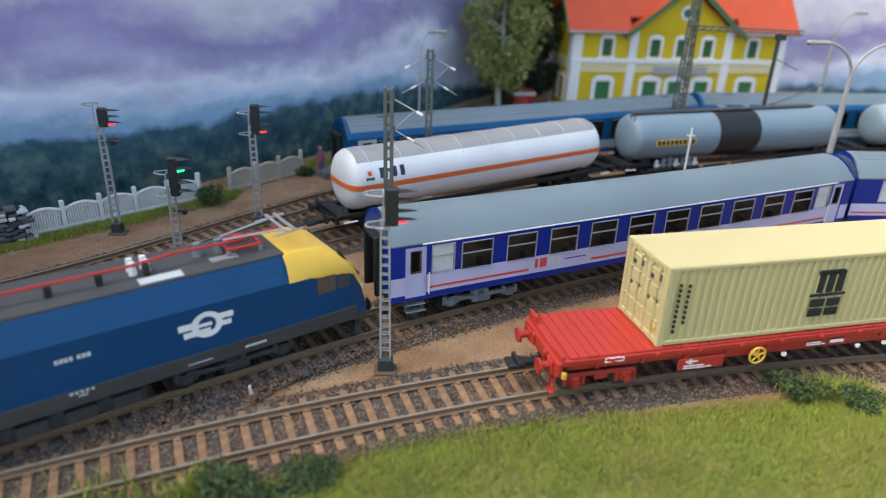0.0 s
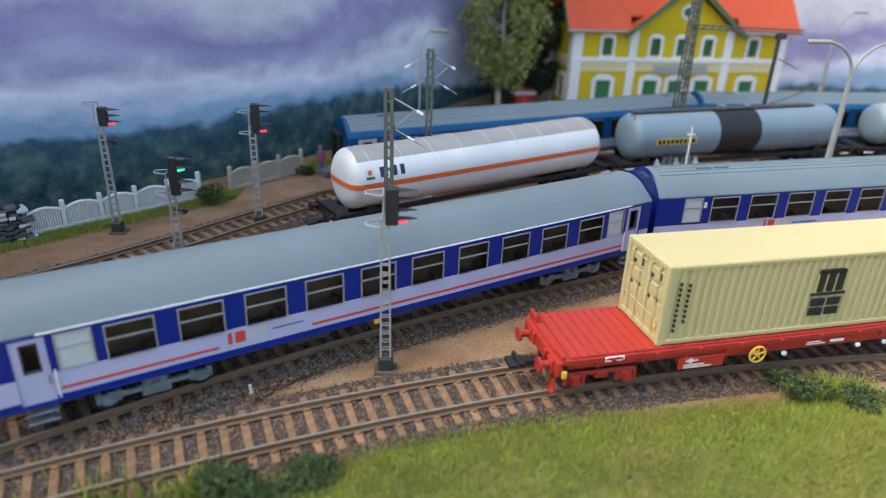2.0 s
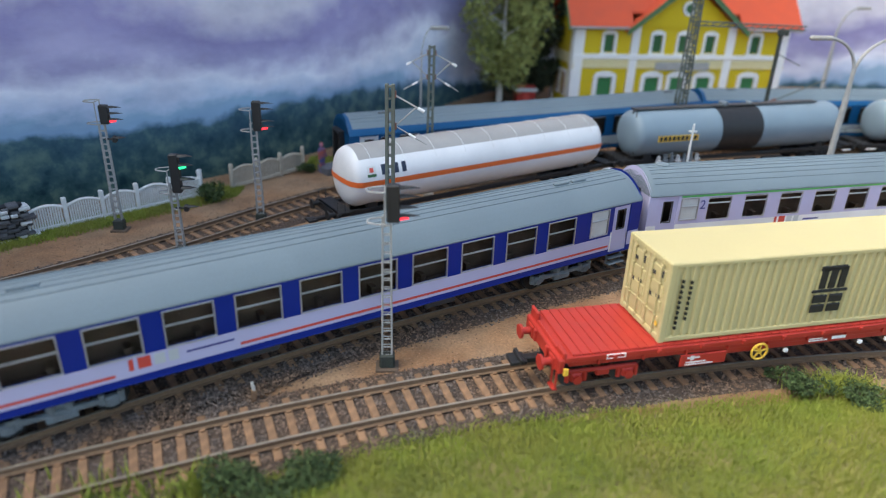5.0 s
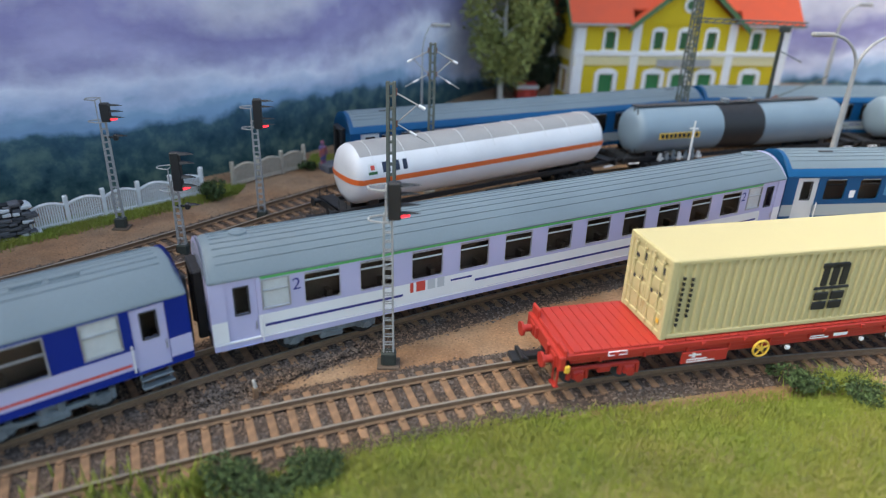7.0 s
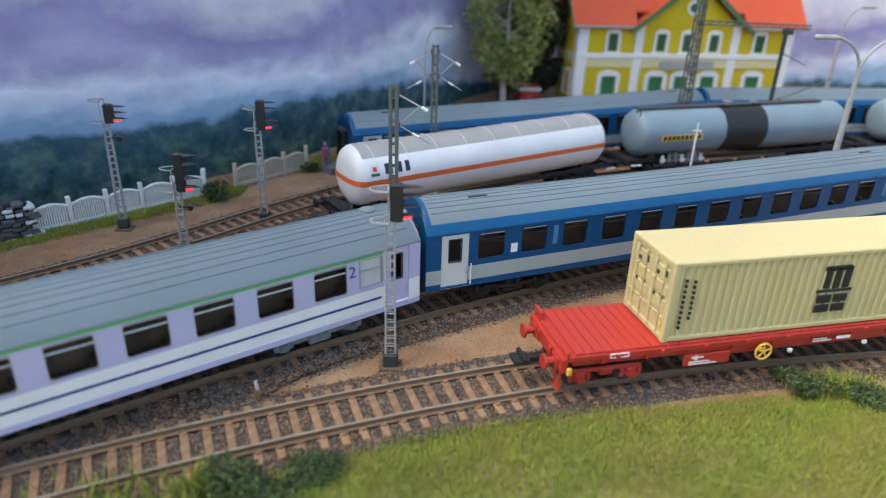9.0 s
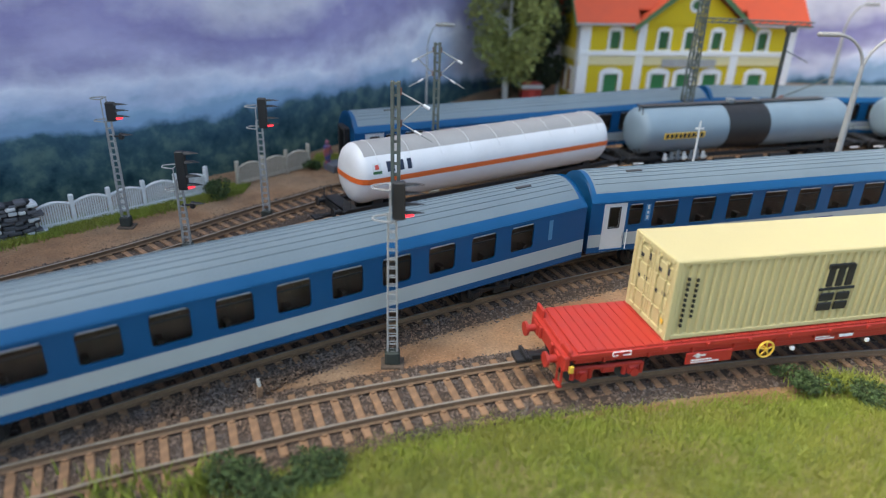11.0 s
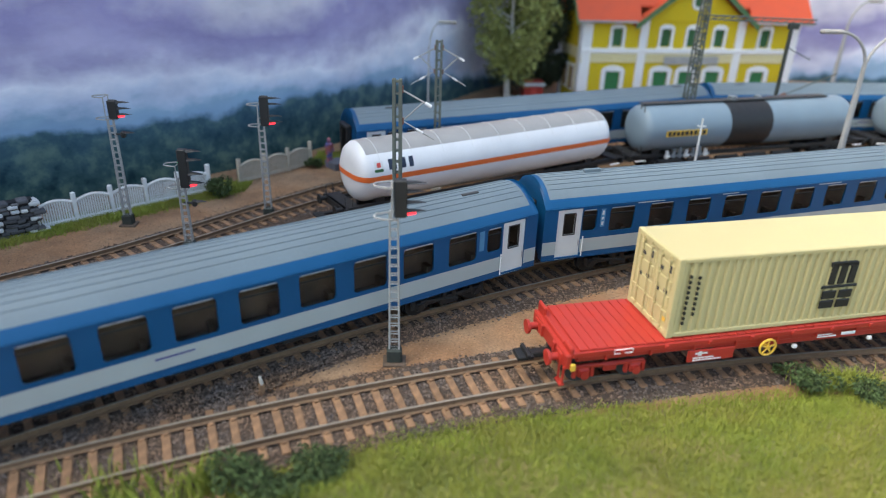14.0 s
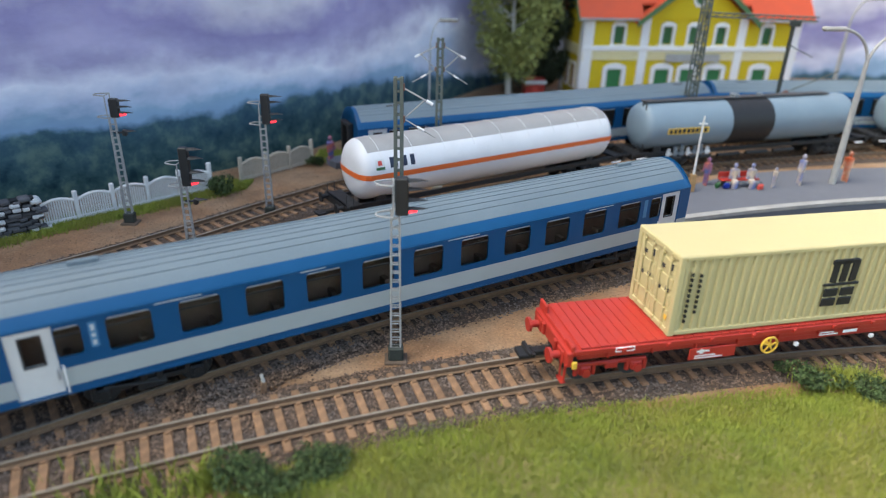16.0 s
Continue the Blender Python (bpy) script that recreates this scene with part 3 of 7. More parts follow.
def bogie(parent, x, mats=("bogie_grey", "black"), base=28.0, label="grey cast bogie frame"):
    """A bogie with two wheelsets, side frames, springs and axle boxes."""
    mb = MB()
    for y in (-11.2, 11.2):
        mb.cbox(x - base * 0.62, x + base * 0.62, y - 0.9, y + 0.9, 5.2, 7.0, 0.3)
        for d in (-1, 1):
            mb.cbox(x + d * base / 2 - 2.2, x + d * base / 2 + 2.2, y - 1.3, y + 1.3, 3.6, 7.2, 0.5)
            for e in (-2.8, 2.8):
                mb.tube((x + d * base / 2 + e, y, 4.4), (x + d * base / 2 + e, y, 8.2), 1.0, n=8)
            mb.tube((x + d * base / 2, y - 1.7, 5.3), (x + d * base / 2, y + 1.7, 5.3), 1.5, n=10)
        mb.cbox(x - 4.5, x + 4.5, y - 1.2, y + 1.2, 3.2, 6.4, 0.5)
        for e in (-2.4, 2.4):
            mb.tube((x + e, y, 3.4), (x + e, y, 9.2), 1.3, n=8)
        mb.tube((x - base * 0.5, y * 1.1, 8.0), (x + 4, y * 1.1, 5.0), 0.45, n=6)
    mb.cbox(x - 4, x + 4, -11, 11, 6, 9.5, 0.4)
    b = part("bogie", mb, mats[0], parent, label)
    for d in (-1, 1):
        w = MB()
        for y in (-8.0, 8.0):
            w.tube((x + d * base / 2, y - 0.9, 5.3), (x + d * base / 2, y + 0.9, 5.3), 5.2, n=20)
            w.tube((x + d * base / 2, y + math.copysign(0.9, -y), 5.3), (x + d * base / 2, y + math.copysign(1.5, -y), 5.3), 5.8, n=20)
        w.tube((x + d * base / 2, -9, 5.3), (x + d * base / 2, 9, 5.3), 1.0, n=8)
        part("wheelset", w, mats[1], b, "dark wheelset")
    return b


def buffers(parent, x, sgn, mats=("black", "black")):
    for y in (-10, 10):
        mb = MB()
        mb.tube((x, y, 12.2), (x + sgn * 3.4, y, 12.2), 1.2, n=10)
        mb.tube((x + sgn * 3.4, y, 12.2), (x + sgn * 4.2, y, 12.2), 2.6, n=14)
        part("buffer", mb, mats[0], parent)


def coach(name, front, length, spec, label):
    """A passenger coach whose left end lies at front along the main line. spec holds its livery and openings."""
    co = thing(name, label, "railway coach")
    L, W = length, HALF_W
    lo = 12.2
    mats = spec["mats"]
    for side in (-1, 1):
        wins = spec["windows"] if side < 0 else [(L - b, L - a, z0, z1, k) for a, b, z0, z1, k in spec["windows"]]
        wins = [(a - L / 2, b - L / 2, z0, z1, k) for a, b, z0, z1, k in wins]
        doors = spec["doors"] if side < 0 else [(L - b, L - a, z0, z1) for a, b, z0, z1 in spec["doors"]]
        doors = [(a - L / 2, b - L / 2, z0, z1) for a, b, z0, z1 in doors]
        mb = MB()
        side_wall(mb, side * W, L, spec["bands"], [w[:4] for w in wins] + doors)
        body = part("side_wall", mb, mats, co, spec["wall_label"], weld=True)
        for a, b, z0, z1, kind in wins:
            if kind == "plain":
                pane = MB().box(a, b, side * W - side * 0.75, side * W - side * 0.55, z0, z1)
                part("window", pane, "glass", body, "dark tinted window").visible_shadow = False
                part("window_frame", rounded_frame(a, b, z0, z1, side * W, 0.18, 1.5, 0.1), spec.get("rim", "coach_blue_paint"), body)
                part("window_bar", MB().cbox(a, b, *sorted((side * (W - 0.5), side * (W - 0.05))), z1 - 3.3, z1 - 2.7, 0.1), spec.get("frame", "black"), body)
                part("window_bar", MB().cbox(a + 0.4, b - 0.4, *sorted((side * (W - 0.4), side * (W + 0.12))), z1 - 0.65, z1 - 0.25, 0.1), "alu", body, "bright metal window bar")
            elif kind == "frost":
                part("window", MB().box(a, b, side * W - side * 0.65, side * W - side * 0.3, z0, z1), "frosted", body, "frosted white toilet window")
                part("window_frame", frame_part(a, b, z0, z1, side * W, bar=z0 + (z1 - z0) * 0.62), "alu", body, "silver window frame")
            else:
                pane = MB().box(a, b, side * W - side * 0.75, side * W - side * 0.55, z0, z1)
                part("window", pane, "glass", body, "brown tinted window").visible_shadow = False
                part("window_frame", frame_part(a, b, z0, z1, side * W, bar=z0 + (z1 - z0) * 0.60), spec.get("frame", "alu"), body, "silver window frame")
        for a, b, z0, z1 in doors:
            d = MB()
            y = side * (W - 0.55)
            wx0, wx1, wz0, wz1 = a + (b - a) * 0.30, a + (b - a) * 0.72, z0 + (z1 - z0) * 0.50, z1 - (z1 - z0) * 0.10
            for q in ((a, b, z0, wz0), (a, b, wz1, z1), (a, wx0, wz0, wz1), (wx1, b, wz0, wz1)):
                d.box(q[0], q[1], *sorted((y, y - side * 0.6)), q[2], q[3])
            door = part("door", d, spec["door"], body, spec["door_label"])
            part("door_window", MB().box(wx0, wx1, *sorted((y - side * 0.5, y - side * 0.3)), wz0, wz1), "glass", door, "dark door window")
            part("door_frame", frame_part(wx0, wx1, wz0, wz1, y + side * 0.1, w=0.45, out=0.25), "dark_grey", door)
            part("handle", MB().tube((b - 0.9, y + side * 0.5, z0 + 6), (b - 0.9, y + side * 0.5, z0 + 9), 0.22, n=6), "alu", door)
            rail_x = b + 0.9 if a < 0 else a - 0.9
            part("grab_rail", MB().tube((rail_x, side * (W + 0.5), z0 + 1.0), (rail_x, side * (W + 0.5), z0 + 10.5), 0.28, n=6), "white", body)
            if not spec.get("steps", True):
                continue
            st = MB()
            st.cbox(a + 0.3, b - 0.3, *sorted((side * (W - 2.2), side * (W + 0.3))), z0 - 3.6, z0 - 3.0, 0.15)
            st.cbox(a + 0.3, b - 0.3, *sorted((side * (W - 2.2), side * (W + 0.9))), z0 - 6.3, z0 - 5.7, 0.15)
            for x in (a + 0.5, b - 1.1):
                st.box(x, x + 0.5, *sorted((side * (W - 2.2), side * (W - 1.4))), z0 - 6.2, z0 + 0.4)
            part("step", st, "bogie_grey", body, "grey folding entrance steps")
        for x0, x1, z0, z1, m, proud in spec.get("stripes", ()):
            xa, xb = (x0 - L / 2, x1 - L / 2) if side < 0 else (L / 2 - x1, L / 2 - x0)
            part("stripe", MB().box(xa, xb, *sorted((side * (W - 0.05), side * (W + proud))), z0, z1), m, body)
        for x, z, h in spec.get("digits", ()):
            cu = bpy.data.curves.new("class_number", "FONT")
            cu.body = "2"
            cu.size = h * MM * 1.4
            cu.extrude = 0.00003
            cu.materials.append(M[spec["digit"]])
            ob = new("class_number", cu)
            xx = x - L / 2 if side < 0 else L / 2 - x
            ob.parent = body
            ob.matrix_basis = at_mm(xx, side * (W + 0.06), z, 0 if side < 0 else 180, 90, 0)
    # ends with gangway
    for sgn in (-1, 1):
        e = MB()
        x = sgn * L / 2
        prof = [(-W, lo), (-W, EAVE)] + roof_profile()[1:-1] + [(W, EAVE), (W, lo)]
        e.add([(x, y, z) for y, z in prof], [tuple(range(len(prof)))], 0)
        e.add([(x - sgn * 0.8, y, z) for y, z in prof], [tuple(range(len(prof)))], 0)
        end = part("end_wall", e, spec["end"], co)
        gw = MB()
        gw.cbox(*sorted((x - sgn * 0.2, x + sgn * 3.4)), -7.2, -5.2, 11, 36, 0.6).cbox(*sorted((x - sgn * 0.2, x + sgn * 3.4)), 5.2, 7.2, 11, 36, 0.6)
        gw.cbox(*sorted((x - sgn * 0.2, x + sgn * 3.4)), -7.2, 7.2, 34.5, 37, 0.6)
        gw.box(*sorted((x - sgn * 0.2, x + sgn * 0.3)), -5.2, 5.2, 12, 35)
        part("gangway", gw, "black", end, "black rubber gangway bellows")
    rp = roof_profile()
    r = MB()
    taper = []
    for x, f in ((-L / 2, 0.80), (-L / 2 + 0.8, 0.93), (-L / 2 + 3.0, 1.0), (L / 2 - 3.0, 1.0), (L / 2 - 0.8, 0.93), (L / 2, 0.80)):
        taper.append([(x, y, EAVE + (z - EAVE) * f) for y, z in rp])
    r.rings(taper)
    if spec.get("cant"):
        for i, face in enumerate(r.f):
            zm = sum(r.v[k][2] for k in face) / len(face)
            xm = sum(r.v[k][0] for k in face) / len(face)
            if zm < 39.5 or abs(xm) > L / 2 - 2.2:
                r.mi[i] = 1
    roof = part("roof", r, ["roof_grey", spec["mats"][0]], co, spec["roof_label"], smooth=True)
    if spec.get("ribs"):
        for k in range(-spec["ribs"], spec["ribs"] + 1):
            y0 = k * 2.35
            z0 = EAVE + 0.5 + (45.0 - EAVE) * (1 - abs(y0 / W) ** 2.1)
            part("roof_rib", MB().cbox(-L / 2 + 4, L / 2 - 4, y0 - 0.16, y0 + 0.16, z0 - 0.3, z0 + 0.2, 0.08), "roof_grey", roof)
    for x0, y0 in spec.get("vents", ()):
        v = MB()
        x = x0 - L / 2
        if spec.get("round_vent"):
            v.tube((x, y0, 43.5), (x, y0, 46.0), 3.4, 3.0, n=18).tube((x, y0, 46.0), (x, y0, 46.6), 3.0, 1.6, n=18)
        else:
            v.cbox(x - 4.2, x + 4.2, y0 - 0.9, y0 + 0.9, 42.5, spec.get("vent_top", 46.2) - y0 * y0 * 0.03, 0.3)
        part("roof_vent", v, spec.get("vent_mat", "roof_grey"), roof)
    for side in (-1, 1):
        g2 = MB().cbox(-L / 2 + spec.get("gutter_in", 0.5), L / 2 - spec.get("gutter_in", 0.5), *sorted((side * (W - 0.15), side * (W + 0.3))), EAVE - 0.3, EAVE + 0.3, 0.1)
        part("gutter", g2, spec["gutter"], roof)
    # inside and underneath
    inn = MB()
    inn.box(-L / 2 + 1, L / 2 - 1, -W + 1.0, W - 1.0, lo, 19)
    for y0 in (-8.0, 7.4):
        inn.box(-L / 2 + 1, L / 2 - 1, y0, y0 + 0.6, 19, 35)
    for k in range(int(L // 21)):
        x = -L / 2 + 20 + k * 21
        inn.box(x, x + 2.0, -W + 3.5, W - 3.5, 18.5, 22.5)
    part("interior", inn, "interior", co, "brown seats and partitions inside")
    und = MB()
    und.box(-L / 2 + 1, L / 2 - 1, -12, 12, 9.6, lo + 0.2)
    for x0, x1, d in ((-0.17, -0.11, 6.6), (-0.03, 0.04, 7.2), (0.10, 0.15, 6.4)):
        und.cbox(x0 * L, x1 * L, -11.6, 11.6, d, 11.5, 0.6)
    part("underframe", und, spec.get("under", "dark_grey"), co, "dark underframe with equipment boxes")
    part("sill", MB().cbox(-L / 2, L / 2, -W - 0.1, W + 0.1, lo - 0.8, lo, 0.2), spec["sill"], co)
    for sgn in (-1, 1):
        bogie(co, sgn * (L / 2 - 42), mats=(spec["bogie"], "black"), label=spec["bogie_label"])
        buffers(co, sgn * (L / 2 - 1.5), sgn * 0.4)
    MOVERS.append((co, front + L / 2, L / 2 - 42))
    return co


def row_of(start, stop, count, width, z0, z1, kind):
    """Evenly spaced windows between start and stop."""
    step = (stop - start - width) / (count - 1)
    return [(start + k * step, start + k * step + width, z0, z1, kind) for k in range(count)]


def two_ends(length, items):
    return list(items) + [(length - i[1], length - i[0], *i[2:]) for i in items]


LEN_FIRST = 261.0
STD = 283.0
vio_first = dict(
    mats=["vio_blue", "lilac_white"], wall_label="dark blue and pale lilac coach side",
    bands=[(12.2, 14.2, 0), (14.2, 22.0, 1), (22.0, EAVE, 0)],
    windows=two_ends(LEN_FIRST, [(17.5, 26.5, 22.6, 33.6, "frost")]) + row_of(30.4, LEN_FIRST - 30.4, 10, 13.2, 21.8, 33.0, "framed"),
    doors=two_ends(LEN_FIRST, [(6.0, 15.0, 12.6, 34.2)]), door="lilac_white", door_label="pale lilac entrance door",
    stripes=[(16.5, 62, 15.7, 16.7, "stripe_red", 0.05), (94, LEN_FIRST - 16.5, 15.7, 16.7, "stripe_red", 0.05), (65, 66.4, 16.4, 20.6, "stripe_red", 0.05), (67.4, 70.8, 16.4, 20.6, "stripe_red", 0.05), (71.8, 74.6, 16.4, 20.6, "loco_mark_grey", 0.05), (75.4, 78, 16.4, 20.6, "loco_mark_grey", 0.05), (118, 120.4, 9.6, 11.6, "yellow", 0.1),
             (80, 91, 18.2, 18.7, "stripe_navy", 0.05)],
    end="vio_blue", roof_label="smooth blue-grey coach roof", gutter="white", gutter_in=13, sill="vio_blue", bogie="bogie_grey", bogie_label="blue-grey bogie with springs")
vio_second = dict(
    mats=["vio_blue", "lilac_white"], wall_label="dark blue and pale lilac coach side",
    bands=[(12.2, 14.2, 0), (14.2, 21.0, 1), (21.0, EAVE, 0)],
    windows=[(15, 24, 22.6, 33.8, "frost"), (STD - 31, STD - 21, 22.6, 33.8, "frost")] + row_of(30, STD - 41, 10, 14.6, 21.6, 33.6, "framed"),
    doors=[(STD - 17.5, STD - 7, 12.2, 34.4)], door="lilac_white", door_label="pale lilac entrance door",
    stripes=[(1, 58, 15.4, 16.4, "stripe_red", 0.05), (96, STD - 19, 15.4, 16.4, "stripe_red", 0.05), (62, 63.4, 16.4, 20.4, "stripe_red", 0.05), (64.6, 68.4, 16.4, 20.4, "stripe_red", 0.05), (69.4, 72.6, 16.4, 20.4, "loco_mark_grey", 0.05), (73.6, 76.6, 16.4, 20.4, "loco_mark_grey", 0.05),
             (79, 94, 17.8, 18.5, "stripe_navy", 0.05), (25.3, 27, 29, 32, "white", 0.05)],
    end="vio_blue", roof_label="blue-grey coach roof with low vents", gutter="roof_grey", vents=[(30, -3), (40, -3), (STD - 30, -3), (STD - 40, -3)],
    sill="vio_blue", bogie="bogie_grey", bogie_label="blue-grey bogie with springs", ribs=3)
vio_third = dict(
    mats=["lilac_white", "white"], wall_label="pale lilac and white coach side",
    bands=[(12.2, 20.5, 1), (20.5, EAVE, 0)],
    windows=two_ends(STD, [(17.6, 26.4, 22.8, 33.2, "frost")]) + row_of(32.2, STD - 32.2, 11, 12.6, 21.8, 33.2, "plain"),
    doors=two_ends(STD, [(5.2, 15.6, 9.4, 34.4)]), door="lilac_white", door_label="pale lilac entrance door",
    stripes=[(17.5, 69.5, 15.6, 16.6, "stripe_navy", 0.05), (101, STD - 17.5, 15.6, 16.6, "stripe_navy", 0.05), (17, STD - 17, 33.9, 34.9, "stripe_green", 0.1), (72.5, 73.9, 16.4, 20.6, "stripe_red", 0.06), (75.1, 78.9, 16.4, 20.6, "stripe_red", 0.06),
             (79.9, 83.1, 16.4, 20.6, "loco_mark_grey", 0.06), (84.1, 87.1, 16.4, 20.6, "loco_mark_grey", 0.06), (90, 99.5, 17.8, 18.6, "stripe_navy", 0.05)],
    end="lilac_white", roof_label="ribbed blue-grey coach roof with round vent", gutter="roof_grey", vents=[(14, 0), (STD - 14, 0)], round_vent=True,
    sill="white", under="bogie_grey", bogie="bogie_grey", bogie_label="blue-grey bogie with springs", ribs=5, digits=[(27.6, 27.6, 4.6), (STD - 31.4, 27.6, 4.6)], digit="stripe_navy", frame="loco_mark_grey", rim="alu", steps=False)


def bluecoach(extra):
    """The blue livery with a grey waist band."""
    base = dict(
        mats=["coach_blue_paint", "band_grey"], wall_label="bright blue coach side with a light grey band",
        bands=[(12.2, 13.8, 0), (13.8, 20.1, 1), (20.1, EAVE, 0)],
        doors=two_ends(STD, [(6.5, 18.5, 11.0, 34.6)]), door="off_white", door_label="light grey entrance door",
        end="coach_blue_paint", roof_label="ribbed blue-grey coach roof", gutter="coach_blue_paint", sill="coach_blue_paint", bogie="black", bogie_label="black bogie",
        ribs=4, cant=True, steps=False, under="black", frame="black", vents=[(27, -3), (STD - 27, -3)], vent_mat="dark_grey", vent_top=45.75)
    base.update(extra)
    return base


rail_a = bluecoach(dict(windows=row_of(22.5, STD - 30, 12, 12.0, 22.6, 33.8, "plain"), doors=[(6.5, 18.5, 11.0, 34.6)],
                 stripes=[(37.5, 40.5, 23.5, 27.5, "white", 0.06), (57.4, 59.6, 24.5, 33.0, "sign_blue", 0.05), (STD - 21.6, STD - 19.4, 24.0, 33.0, "sign_blue", 0.05)]))
rail_b = bluecoach(dict(windows=two_ends(STD, [(19.4, 26.6, 23.4, 33.8, "plain")]) + row_of(32.0, STD - 32.0, 11, 13.4, 21.6, 34.2, "plain"),
                 stripes=[(28.2, 30.6, 25.0, 33.0, "sign_blue", 0.05), (STD - 30.6, STD - 28.2, 25.0, 33.4, "sign_blue", 0.05), (28.9, 29.9, 25.8, 27.4, "loco_mark_grey", 0.09), (28.9, 29.9, 28.4, 29.6, "loco_mark_grey", 0.09), (28.9, 29.9, 30.6, 32.6, "loco_mark_grey", 0.09), (40, 52, 16.6, 17.3, "stripe_navy", 0.05), (128, 140, 17.4, 18.0, "stripe_navy", 0.05)]))
rail_c = bluecoach(dict(vents=[(30, 0), (STD - 30, 0)], vent_mat="roof_grey", vent_top=46.9, windows=two_ends(STD, [(18.6, 25.6, 23.8, 33.8, "plain")]) + row_of(32.2, STD - 32.2, 11, 12.6, 22.4, 33.8, "plain"),
                 stripes=[(27.6, 29.8, 25.0, 33.4, "sign_blue", 0.05), (STD - 29.8, STD - 27.6, 25.0, 33.4, "sign_blue", 0.05), (28.2, 29.2, 25.8, 27.4, "loco_mark_grey", 0.09), (28.2, 29.2, 28.4, 29.6, "loco_mark_grey", 0.09), (28.2, 29.2, 30.6, 32.6, "loco_mark_grey", 0.09), (46, 60, 34.4, 35.0, "loco_mark_grey", 0.05), (92, 101, 34.4, 35.0, "loco_mark_grey", 0.05), (150, 164, 34.4, 35.0, "loco_mark_grey", 0.05), (220, 234, 34.4, 35.0, "loco_mark_grey", 0.05)]))
coach("passenger_coach", 9.7, LEN_FIRST, vio_first, "dark blue and lilac passenger coach with grey roof, coupled in train")
coach("passenger_coach", 280.5, STD, vio_second, "dark blue passenger coach with lilac band and red stripe")
coach("passenger_coach", 573.4, STD, vio_third, "pale lilac second-class passenger coach with green roof line")
coach("passenger_coach", 863.5, STD, rail_a, "bright blue passenger coach with grey band and one end door")
coach("passenger_coach", 1154.4, STD, rail_b, "bright blue passenger coach with ribbed roof and pale doors")
coach("passenger_coach", 1446, STD, rail_c, "last bright blue passenger coach of the train, grey band")

# ---- container on a red flat wagon ----
WAGON_AT = at_mm(70.05, 206.5, 0, 14.27)


